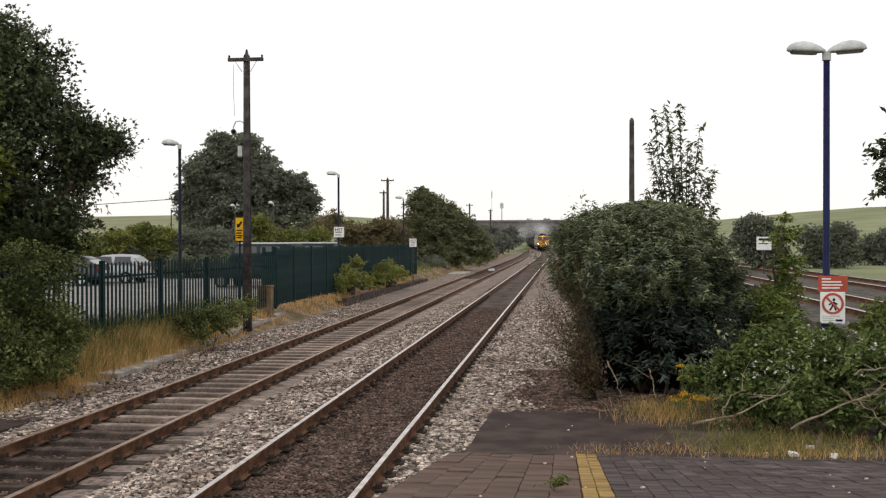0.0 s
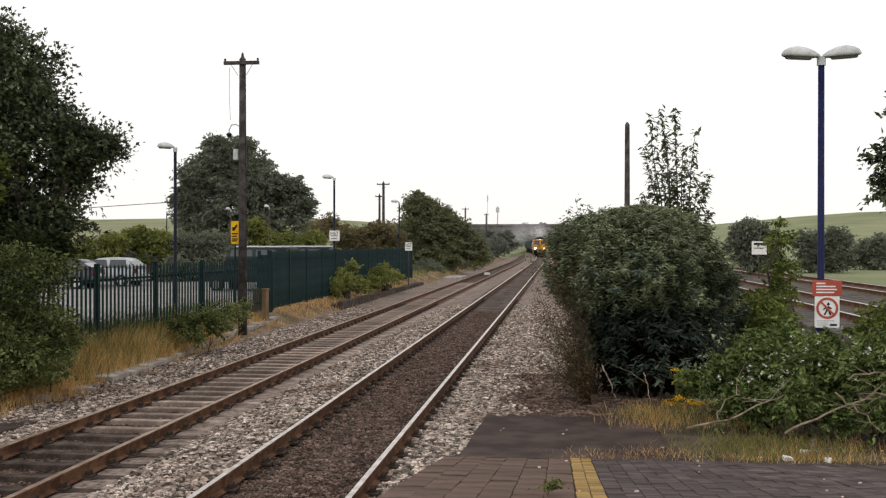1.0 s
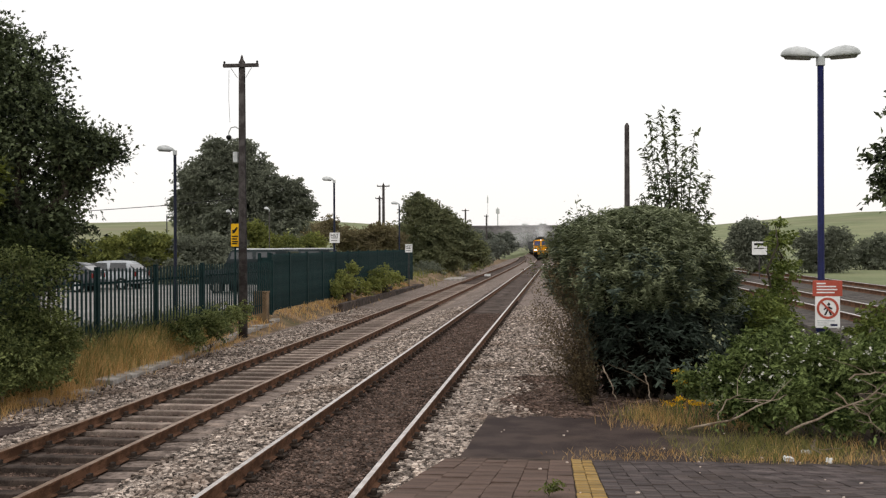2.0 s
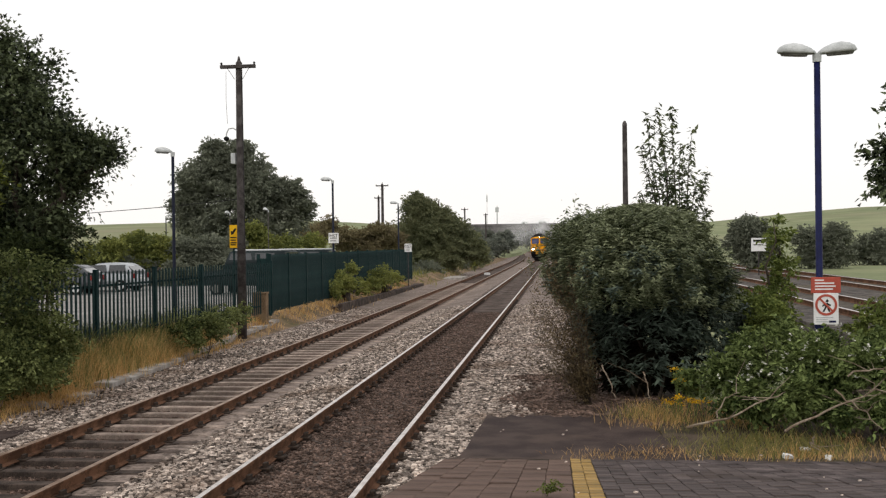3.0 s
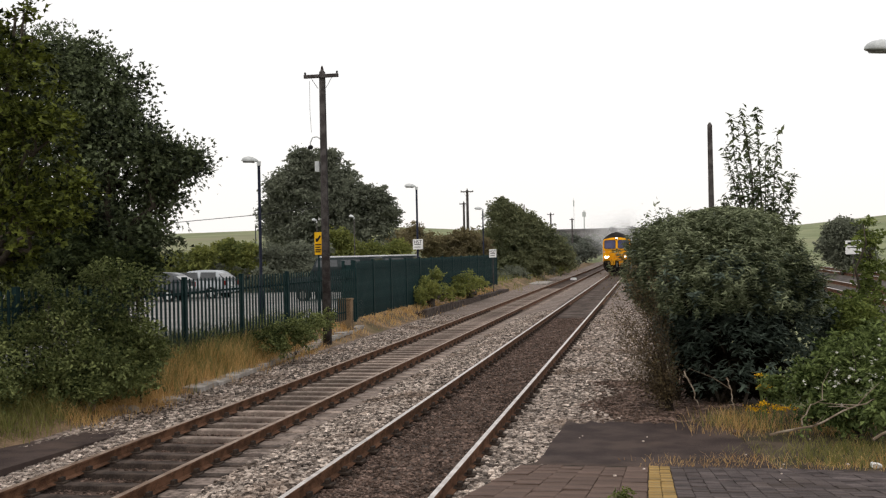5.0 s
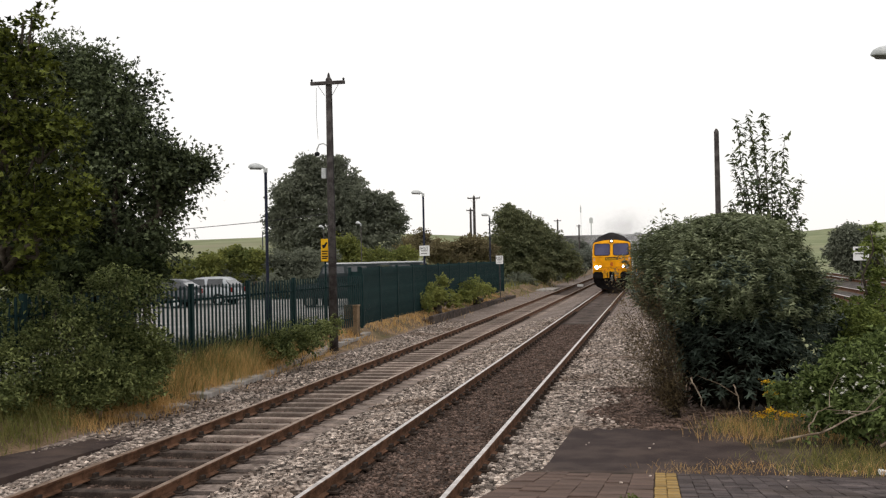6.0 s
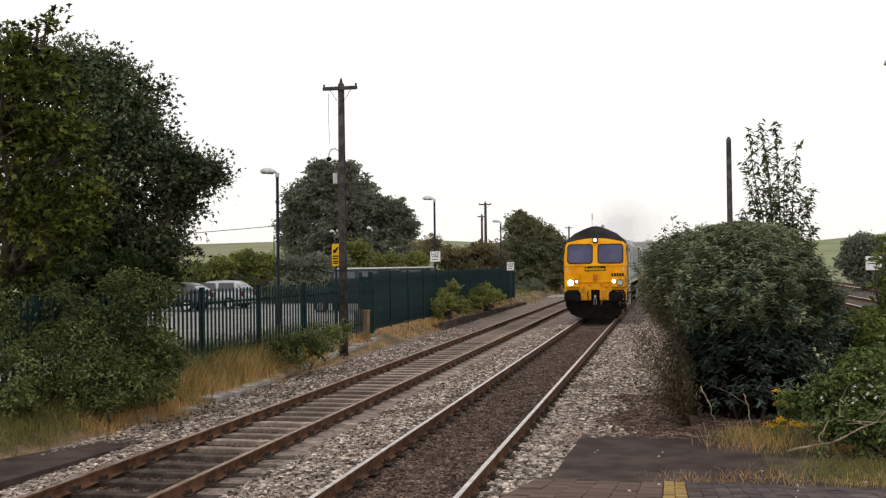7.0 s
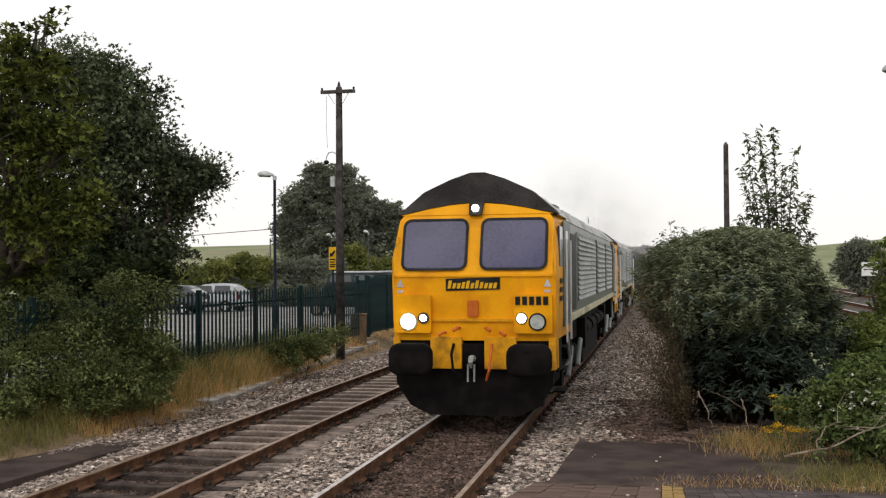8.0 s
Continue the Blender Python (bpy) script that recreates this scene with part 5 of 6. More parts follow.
def right_z(x, y):
    return max(float(np.interp(y, [11.5, 12.6, 14.6], [0.02, -0.04, -0.1])), land_z(x, y)) - 0.01


grass("dry_grass_cess", 5200, (-9.95, -9.15, 17.8, 27), 0.5, 0.0045, "drygrass", "tall straw-coloured dry grass by the fence", 61, 0.45, 0.17, cess_z)
grass("dry_grass_cess", 1300, (-9.6, -8.85, 17.5, 29), 0.24, 0.0045, "drygrass", "short dry grass at the edge of the ballast", 72, 0.7, 0.12, cess_z)
grass("green_grass_cess", 2600, (-10.1, -9.3, 17.6, 27.5), 0.55, 0.006, "greengrass", "green grass and weeds among the dry grass by the fence", 71, 0.4, 0.2, cess_z)
grass("green_grass_cess", 4000, (-10.5, -9.3, 15, 28), 0.5, 0.006, "greengrass", "rough green grass by the fence", 62, 0.5, 0.2, cess_z)
grass("dry_grass_cess", 2200, (-9.9, -8.75, 15.7, 18.6), 0.32, 0.0045, "drygrass", "dry grass in front of the bushes by the fence", 74, 0.6, 0.15, cess_z)
grass("fence_weeds", 3600, (-10.75, -9.95, 17.5, 31), 0.62, 0.011, "leaf_elder", "dark green weeds growing along the foot of the fence", 73, 0.6, 0.2, cess_z)
grass("low_grass_cess", 4000, (-9.9, -9.5, 26, 66), 0.22, 0.01, "drygrass", "low dry grass along the fence", 63, 0.5, 0.3, cess_z)
grass("lineside_grass", 4500, (-14.5, -9.9, 68, 150), 0.4, 0.03, "greengrass", "rough pale grass along the lineside", 68, 0.5, 0.7, lambda x, y: land_z(x, y) if x < -10.2 else bed_z(x) - 0.02)
grass("low_grass_ramp", 5000, (-11.0, -9.3, 12.5, 17.5), 0.25, 0.008, "greengrass", "rough green grass at the ramp foot", 64, 0.5, 0.2, cess_z)
grass("dry_grass_ramp", 1500, (0.25, 5.4, 11.84, 12.5), 0.085, 0.003, "drygrass", "sparse dry straw grass at the end of the platform ramp", 65, 0.9, 0.16, right_z)
grass("dry_grass_ramp", 900, (1.9, 5.6, 11.9, 13.4), 0.17, 0.003, "drygrass", "sparse dry straw grass at the end of the platform ramp", 75, 0.7, 0.2, right_z)
grass("green_grass_ramp", 1500, (1.9, 3.3, 12.0, 13.6), 0.15, 0.004, "greengrass", "rough green grass beside the ramp", 66, 0.7, 0.2, right_z)
grass("green_grass_ramp", 1500, (1.2, 5.6, 12.3, 15.0), 0.12, 0.004, "greengrass", "rough green grass under the brambles", 76, 0.8, 0.2, right_z)
grass("bush_foot_grass", 1300, (0.9, 3.2, 14.4, 16.0), 0.24, 0.003, "drygrass", "dry stalks at the foot of the bush", 67, 0.6, 0.18, right_z)
grass("bush_foot_grass", 900, (0.9, 3.2, 14.4, 16.0), 0.2, 0.004, "greengrass", "green blades at the foot of the bush", 77, 0.6, 0.18, right_z)

tree("low_shrub", (-8.65, 25, -0.25), [(-9.08, 24.6, 0.41, 0.35, 34), (-8.69, 25, 0.52, 0.41, 40), (-8.44, 26, 0.60, 0.37, 34), (-8.76, 24.5, 0.18, 0.27, 24), (-8.46, 25.3, 0.32, 0.31, 26), (-8.40, 27, 0.71, 0.27, 18)], 30, 0.036, M["leaf_elder"], "low shrub with pale leaves beside the cess", 0.012, 71, "bush", fork=0.15)


def ragwort(x, y, z, h, seed):
    rng = np.random.default_rng(seed)
    t = thing("ragwort", pose(x, y, z), "yellow-flowered ragwort weed at the bush's foot", "weed", "ragwort plants")
    bm = bmesh.new()
    heads = []
    for k in range(4):
        tip = Vector((rng.normal() * 0.07, rng.normal() * 0.07, h * rng.uniform(0.8, 1.05)))
        tube(bm, [(0, 0, -0.05), tip * 0.5, tip], [0.006, 0.005, 0.003], 5)
        heads.append(np.array(tip) + rng.normal(size=(14, 3)) * (0.035, 0.035, 0.015))
    part("stem", bm, M["leaf_bramble"], t)
    tagged(link("flower_head", leaves("flower_head", np.concatenate(heads), 0.022, rng, 1.5, 0.8), [M["flower"]], t), kind="stuff")


for k, (px, py, pz, h) in enumerate(((1.72, 15.2, -0.1, 0.7), (1.62, 15.0, -0.1, 0.32), (1.75, 14.9, -0.1, 0.36), (1.9, 14.9, -0.1, 0.33), (2.05, 15.0, -0.1, 0.3), (1.5, 15.0, -0.1, 0.3))):
    ragwort(px, py, pz, h, 80 + k)


def dead_branch(pts, r, seed, forks=4):
    rng = np.random.default_rng(seed)
    bm = bmesh.new()
    pts = [Vector(p) for p in pts]
    fine = []
    for a, b in zip(pts, pts[1:]):
        for k in range(4):
            fine.append(a.lerp(b, k / 4) + Vector(rng.normal(size=3)) * 0.012)
    fine.append(pts[-1])
    n = len(fine)
    tube(bm, fine, [r * (1 - 0.7 * k / n) for k in range(n)], 6)
    for k in range(forks):
        i = int(rng.integers(n // 3, n - 1))
        d = Vector(rng.normal(size=3)) * 0.18
        d.z = abs(d.z) * 0.8
        tube(bm, [fine[i], fine[i] + d * 0.6 + Vector(rng.normal(size=3)) * 0.03, fine[i] + d * 1.5], [r * 0.5, r * 0.35, r * 0.15], 5)
    return tagged(part("dead_branch", bm, M["twig"]), "bare dry dead branch lying by the brambles", "branch", "dead branches")


dead_branch([(1.51, 12.6, 0.23), (2.00, 12.6, 0.35), (2.50, 13, 0.50), (2.82, 13.4, 0.55)], 0.016, 1)
dead_branch([(1.90, 12.8, 0.32), (2.03, 13, 0.53), (2.23, 13.2, 0.57)], 0.010, 2, 1)
dead_branch([(2.53, 12.2, 0.27), (3.02, 12.3, 0.49), (3.64, 12.5, 0.69), (4.01, 12.5, 0.63)], 0.016, 3, 6)
dead_branch([(3.22, 12.6, 0.67), (3.39, 12.3, 0.53), (3.58, 12, 0.33)], 0.012, 4, 5)
dead_branch([(2.83, 11.95, 0.26), (2.79, 11.95, 0.19), (2.88, 11.9, 0.11)], 0.012, 5, 1)
dead_branch([(3.46, 13, 0.82), (3.78, 13, 0.89), (4.04, 12.8, 0.79)], 0.012, 6, 4)
dead_branch([(0.67, 16.1, 0.57), (0.79, 16, 0.32), (0.85, 15.6, 0.13)], 0.014, 7, 2)
dead_branch([(1.29, 15.9, 0.51), (1.32, 15.8, 0.27), (1.34, 15.5, 0.11)], 0.012, 8, 2)
for k, (x, y, a) in enumerate(((2.55, 12.05, 20), (2.98, 12.0, 70), (2.87, 12.6, 130))):
    l = boxed(-0.05, 0.05, -0.03, 0.03, 0, 0.05, 0.012)
    for v in l.verts:
        v.co += Vector((random.uniform(-1, 1), random.uniform(-1, 1), random.uniform(-0.5, 1))) * 0.012
    o = tagged(part("litter_scrap", l, M["white"]), "crumpled white litter scrap in the grass", "litter", "litter")
    o.matrix_world = pose(x, y, right_z(x, y) + 0.01, 10, 5, a)


for x, y, z, c in ((FAR_X - 0.1, 95, -0.36, "white"), (FAR_X - 3.5, 250, -0.3, "black")):
    bx_ = tagged(part("trackside_box", boxed(-0.26, 0.26, -0.3, 0.3, 0, 0.2 if c == "white" else 1.0, 0.03), M[c]), "small trackside equipment box beside the far track", "box", "trackside boxes")
    bx_.matrix_world = pose(line_x(x, y), y, z)
tuft = tree("weed_tuft", (-0.07, 7.55, 0.60), [(-0.09, 7.55, 0.64, 0.05, 10), (-0.04, 7.55, 0.66, 0.04, 8)], 10, 0.018, M["leaf_lime"], "small green weed growing from the paving joint", 0.003, 90, "weed", fork=0.3)
for k in range(26):
    r_ = random.Random(300 + k)
    gx, gy = r_.uniform(-0.9, 4.5), r_.uniform(7.0, 14.2)
    g = bmesh.new()
    bmesh.ops.create_icosphere(g, subdivisions=1, radius=0.016 * r_.uniform(0.6, 1.4))
    for v in g.verts:
        v.co = Vector((v.co.x * r_.uniform(0.7, 1.3), v.co.y * r_.uniform(0.7, 1.3), v.co.z * 0.6))
    o = tagged(part("pebble", g, M["stone"]), "pale stray ballast stone on the ramp", "pebble", "stray pebbles")
    o.matrix_world = pose(gx, gy, ramp_z(gy) + 0.004 if gy < 11.8 else float(np.interp(gy, [11.8, 12.6, 14.5], [0.018, -0.025, -0.062])) + 0.004)


# ---- sidings on the other side, bridge, far masts, cable ----
for x0 in (7.45, 11.7):
    t = thing("siding_track", pose(0, 0, 0), "rusty siding track beyond the brambles", "track", "tracks", kind="structure")
    for s in (-1, 1):
        bm = sweep(bmesh.new(), RAIL, [(x0 + s * GAUGE, y, 0.82) for y in (14, 30, 50, 80, 120, 180)])
        for f in bm.faces:
            f.material_index = 1 if f.calc_center_median().z > 0.815 else 0
        part("rail", bm, [M["rust"], M["railtop"]], t)
    part("sleeper_bed", boxed(x0 - 2.1, x0 + 2.1, 14, 180, 0.45, 0.67, 0.02), M["siding"], t)

br = thing("road_bridge", pose(-11.0, 330, 0), "distant grey brick road bridge with round arches over the railway", "bridge")


def arch(x, half, spring):
    """The outline of an opening, from its left foot over the crown to its right foot."""
    return [(x - half, -1)] + [(x - half * math.cos(math.pi * k / 12), spring + half * 0.8 * math.sin(math.pi * k / 12)) for k in range(13)] + [(x + half, -1)]


wall = [(-32, -1), (-32, 8.1)] + [(x, 8.1) for x in (-20, 0, 20)] + [(32, 8.1), (32, -1)]
for ax, half, spring in ((10.5, 3.4, 2.6), (0.0, 5.2, 2.6), (-10.5, 3.4, 2.6)):
    wall += arch(ax, half, spring)[::-1]
part("wall", prism(bmesh.new(), wall, -3, 3), M["bridge"], br)
for y in (-3.15, 2.85):
    part("parapet", boxed(-32, 32, y, y + 0.3, 8.1, 8.75, 0.05), M["bridge"], br)
for px, py, Y, r in ((-24.62, 17.80, 420, 0.35), (-28.71, 22.83, 421, 0.12)):
    t = thing("radio_mast", pose(px, Y, 0), "thin grey mast far beyond the bridge", "mast", "masts")
    part("shaft", tubed([(0, 0, 0), (0, 0, py)], [r, r * 0.6], 6), M["lampgrey"], t)
    part("antenna", boxed(-r * 2, r * 2, -r, r, py * 0.86, py * 0.97, 0.02), M["lampgrey"], t)
wire = [(-43.67, 60, 4.16), (-35.87, 60, 4.29), (-28.28, 60, 4.59), (-22.71, 60, 4.93), (-19.21, 62, 5.40)]
tagged(part("overhead_cable", tubed(wire, 0.022, 5), M["black"]), "thin overhead telephone cable behind the trees", "cable")


# ---- the train ----
YEL = material("loco_yellow", (0.80, 0.34, 0.003), (0.88, 0.40, 0.006), 0.46, 1.5, 40, 0.03, stain=(0.66, 0.27, 0.006), stain_scale=1.8)
YEL_DIRTY = material("loco_yellow_grimy", (0.66, 0.30, 0.01), (0.84, 0.39, 0.012), 0.6, 3, 40, 0.05, stain=(0.30, 0.14, 0.02), stain_scale=3.0)
ROOF_BLACK = material("loco_roof_black", (0.022, 0.020, 0.020), (0.045, 0.042, 0.042), 0.7, 2, 40, 0.1)
ROOF_GREY = material("loco_roof_grey", (0.40, 0.41, 0.41), (0.55, 0.56, 0.56), 0.6, 2, 40, 0.1, stain=(0.2, 0.19, 0.18), stain_scale=0.6)
# Green greyed in the colour itself, for dust and a glancing reflection.
BODY_GREEN = material("loco_green", (0.055, 0.075, 0.068), (0.09, 0.112, 0.104), 0.4, 1.5, 40, 0.03, stain=(0.05, 0.055, 0.05), stain_scale=0.8)
SLAT_GREY = material("louvre_grey", (0.22, 0.235, 0.23), (0.36, 0.375, 0.37), 0.5, 3, 40, 0.05)
GRIME = material("underframe_grime", (0.004, 0.0035, 0.0035), (0.011, 0.009, 0.0085), 0.9, 4, 50, 0.4)
STRIPE = material("sole_bar_cream", (0.48, 0.42, 0.28), (0.62, 0.56, 0.40), 0.6, 3, 40, 0.05, stain=(0.3, 0.26, 0.2), stain_scale=2)
SCREEN = material("cab_glass", (0.042, 0.042, 0.10), (0.068, 0.068, 0.14), 0.15, 0.8, 20, 0.0, coat=0.1)
SCREEN.node_tree.nodes["Principled BSDF"].inputs["Specular IOR Level"].default_value = 0.2
ORANGE = material("orange_socket", (0.50, 0.12, 0.02), (0.60, 0.16, 0.03), 0.5, 6, 40, 0.05)
DIM_LAMP = material("unlit_lamp", (0.34, 0.36, 0.34), (0.48, 0.50, 0.48), 0.15, 12, 40, 0.0, coat=0.5)
LAMP_ON = glow("lit_headlamp", (1.0, 0.93, 0.78), 14.0)
LAMP_SMALL = glow("lit_marker_lamp", (1.0, 0.96, 0.9), 7.0)

HALF = [(1.30, 0.0), (1.30, 2.05), (1.26, 2.32), (1.12, 2.62), (0.84, 2.74), (0.45, 2.94), (0.12, 3.02), (0.0, 3.03)]


def section(dz=0.0, w=1.0):
    """The body's cross-section from the floor over the roof, closed."""
    r = [(x * w, z) for x, z in HALF]
    return [(x, z + 0.92 + dz) for x, z in r] + [(-x, z + 0.92 + dz) for x, z in r[-2::-1]]


def face(z):
    """How far the cab front stands back at a height."""
    return float(np.interp(z, [0.9, 1.62, 2.32, 3.2, 3.5, 3.95], [0.05, 0.02, 0.0, 0.30, 0.48, 0.75]))


def rounded(x0, x1, z0, z1, r, n=5):
    o = []
    for cx, cz, a0 in ((x1 - r, z1 - r, 0), (x0 + r, z1 - r, 90), (x0 + r, z0 + r, 180), (x1 - r, z0 + r, 270)):
        o += [(cx + r * math.cos(radians(a0 + 90 * k / n)), cz + r * math.sin(radians(a0 + 90 * k / n))) for k in range(n + 1)]
    return o


def plate(o, out, depth, s=1, y_end=0.0):
    """An outline laid on the sloping cab front, standing out from it."""
    bm = bmesh.new()
    f = lambda z: face(z) if s == 1 else y_end - face(z)
    a = [bm.verts.new((x, f(z) - s * out, z)) for x, z in o]
    b = [bm.verts.new((x, f(z) - s * (out - depth), z)) for x, z in o]
    n = len(o)
    bm.faces.new(a)
    for k in range(n):
        bm.faces.new((a[k], b[k], b[(k + 1) % n], a[(k + 1) % n]))
    bmesh.ops.recalc_face_normals(bm, faces=bm.faces)
    return bm


LEN = 21.3


def cab(t, s):
    """One cab: s = 1 is the leading end at y = 0, s = -1 the trailing end."""
    yy = (lambda y: y) if s == 1 else (lambda y: LEN - y)
    side, lo = [], 0.92
    zs = [1.30, 1.62, 2.32, 2.8, 3.2, 3.33]
    bm = bmesh.new()
    front = [[bm.verts.new((x, yy(face(z)), z)) for x in (-xw, -xw * 0.5, 0, xw * 0.5, xw)] for z, xw in zip(zs, (1.27, 1.29, 1.30, 1.29, 1.24, 1.15))]
    for a, b in zip(front, front[1:]):
        for k in range(4):
            bm.faces.new((a[k], a[k + 1], b[k + 1], b[k]))
    back = [[bm.verts.new((e * xw, yy(2.5), z)) for z, xw in zip(zs, (1.3, 1.3, 1.3, 1.3, 1.27, 1.18))] for e in (-1, 1)]
    for e, col in ((0, back[0]), (4, back[1])):
        for k in range(len(zs) - 1):
            bm.faces.new((front[k][e], front[k + 1][e], col[k + 1], col[k]))
    bmesh.ops.recalc_face_normals(bm, faces=bm.faces)
    c = part("cab", bm, YEL, t, "bright yellow driving cab")
    # roof cap over the cab
    o = [(-1.29, 3.30), (-1.24, 3.36), (-0.88, 3.67), (-0.45, 3.87), (-0.12, 3.98), (0.12, 3.98), (0.45, 3.87), (0.88, 3.67), (1.24, 3.36), (1.29, 3.30)]
    low = [(-1.29, 3.30), (-1.1, 3.33), (-0.8, 3.40), (-0.45, 3.46), (-0.12, 3.49), (0.12, 3.49), (0.45, 3.46), (0.8, 3.40), (1.1, 3.33), (1.29, 3.30)]
    bm = bmesh.new()
    A = [bm.verts.new((x, yy(face(z) - 0.03), z)) for x, z in low]
    B = [bm.verts.new((x, yy(0.42 + 0.14 * (z - 3.3)), z)) for x, z in o]
    C = [bm.verts.new((x, yy(0.95), z)) for x, z in o]
    D = [bm.verts.new((x, yy(face(z) + 0.1), z - 0.05)) for x, z in low]
    for p, q in ((D, A), (A, B), (B, C)):
        for k in range(9):
            bm.faces.new((p[k], p[k + 1], q[k + 1], q[k]))
    bmesh.ops.remove_doubles(bm, verts=bm.verts, dist=0.001)
    bmesh.ops.recalc_face_normals(bm, faces=bm.faces)
    part("roof_cap", bm, ROOF_BLACK, t, "black domed cab roof")
    bm = prism(bmesh.new(), o, *sorted((yy(0.93), yy(2.5))))
    for v in bm.verts:
        v.co.x *= 0.992
        v.co.z -= 0.012
    bmesh.ops.recalc_face_normals(bm, faces=bm.faces)
    part("cab_roof", bm, ROOF_GREY, t, "pale grey cab roof")
    brow = [(1.24, 3.29)] + [(x, z - 0.01) for x, z in low[::-1][1:-1]] + [(-1.24, 3.29)]
    part("brow", plate(brow, 0.012, 0.08, s, LEN), YEL, t)
    # windscreens
    for e in (-1, 1):
        x0, x1 = sorted((e * 0.10, e * 1.165))
        w = part("windscreen", plate(rounded(x0 + 0.03, x1 - 0.03, 2.43, 3.20, 0.10), 0.025, 0.05, s, LEN), SCREEN, t, "large windscreen in a black rubber frame")
        oo, ii = rounded(x0, x1, 2.40, 3.23, 0.13), rounded(x0 + 0.04, x1 - 0.04, 2.44, 3.19, 0.10)
        bm = bmesh.new()
        f = lambda z: yy(face(z) - 0.035)
        g = lambda z: yy(face(z) + 0.02)
        n = len(oo)
        O = [bm.verts.new((x, f(z), z)) for x, z in oo]
        I = [bm.verts.new((x, f(z), z)) for x, z in ii]
        K = [bm.verts.new((x, g(z), z)) for x, z in oo]
        for k in range(n):
            bm.faces.new((O[k], O[(k + 1) % n], I[(k + 1) % n], I[k]))
            bm.faces.new((O[k], O[(k + 1) % n], K[(k + 1) % n], K[k]))
        part("rubber_frame", bm, M["black"], w)
    # lamps
    part("lamp_housing", plate([(-0.10, 3.28), (0.10, 3.28), (0.12, 3.50), (-0.12, 3.50)], 0.09, 0.12, s, LEN), M["black"], t)
    part("top_lamp", disc(bmesh.new(), (0, yy(face(3.39) - 0.125), 3.39), 0.06, -0.02 * s, 16), LAMP_SMALL if s == 1 else DIM_LAMP, t, "small lit lamp")
    for e in (-1, 1):
        x0, x1 = sorted((e * 0.66, e * 1.25))
        h = part("lamp_box", plate(rounded(x0, x1, 1.42, 2.02, 0.03, 2), 0.10, 0.16, s, LEN), YEL, t)
        lit = s == 1 and e == -1
        big, sm = (e * 1.02, 1.60), (e * 0.775, 1.655)
        part("bezel", disc(bmesh.new(), (big[0], yy(face(1.5) - 0.10), big[1]), 0.138, -0.02 * s, 22), M["black"] if s == -1 or e == 1 else SLAT_GREY, h)
        part("headlamp", disc(bmesh.new(), (big[0], yy(face(1.5) - 0.12), big[1]), 0.112, -0.025 * s, 22), LAMP_ON if lit else DIM_LAMP, h, "round headlamp")
        part("bezel", disc(bmesh.new(), (sm[0], yy(face(1.5) - 0.10), sm[1]), 0.09, -0.02 * s, 18), M["black"], h)
        part("marker_lamp", disc(bmesh.new(), (sm[0], yy(face(1.5) - 0.12), sm[1]), 0.072 if e == 1 else 0.055, -0.02 * s, 18), LAMP_SMALL if s == 1 else LAMP_RED, h, "small lit marker lamp")
        part("warning_triangle", plate([(e * 1.17 - 0.06, 2.14), (e * 1.17 + 0.06, 2.14), (e * 1.17, 2.27)], 0.012, 0.02, s, LEN), M["lampgrey"], t)
        part("warning_bar", plate([(e * 1.17 - 0.05, 2.05), (e * 1.17 + 0.05, 2.05), (e * 1.17 + 0.05, 2.09), (e * 1.17 - 0.05, 2.09)], 0.012, 0.02, s, LEN), M["lampgrey"], t)
        # buffers
        y0 = yy(0.10)
        part("buffer_shank", disc(bmesh.new(), (e * 0.90, y0, 1.05), 0.17, -0.42 * s, 16), GRIME, t)
        bm = bmesh.new()
        oo = rounded(e * 0.92 - 0.345, e * 0.92 + 0.345, 0.78, 1.28, 0.17)
        A = [bm.verts.new((x, y0 - 0.42 * s, z)) for x, z in oo]
        B = [bm.verts.new((x, y0 - 0.50 * s, z)) for x, z in oo]
        Cc = [bm.verts.new((e * 0.92 + (x - e * 0.92) * 0.8, y0 - 0.53 * s, 1.03 + (z - 1.03) * 0.8)) for x, z in oo]
        for p, q in ((A, B), (B, Cc)):
            for k in range(len(oo)):
                bm.faces.new((p[k], p[(k + 1) % len(oo)], q[(k + 1) % len(oo)], q[k]))
        bm.faces.new(A)
        bm.faces.new(Cc)
        bmesh.ops.recalc_face_normals(bm, faces=bm.faces)
        part("buffer", bm, GRIME, t, "wide black oval buffer", True)
        part("lower_panel", boxed(*sorted((e * 0.18, e * 0.68)), *sorted((yy(-0.04), yy(0.12))), 0.86, 1.36, 0.015), YEL_DIRTY, t, "grimy yellow buffer beam panel")
        part("outer_panel", boxed(*sorted((e * 0.68, e * 1.27)), *sorted((yy(0.06), yy(0.2))), 0.98, 1.35, 0.01), GRIME, t)
        part("corner_panel", boxed(*sorted((e * 1.18, e * 1.29)), *sorted((yy(0.0), yy(0.5))), 0.85, 1.35, 0.015), YEL_DIRTY, t)
        part("handrail", tubed([(e * 1.24, yy(face(2.9) - 0.02), 2.95), (e * 1.27, yy(-0.05), 2.6), (e * 1.27, yy(-0.05), 2.25)], 0.014, 6), YEL_DIRTY, t)
        # air and jumper pipes
        for x, z in ((e * 0.22, 1.50), (e * 0.45, 1.43)):
            part("pipe_cock", tubed([(x, yy(0.0), z), (x, yy(-0.12), z + 0.01), (x + 0.08 * e, yy(-0.15), z - 0.04)], 0.028, 8), ORANGE, t, "orange air pipe cock")
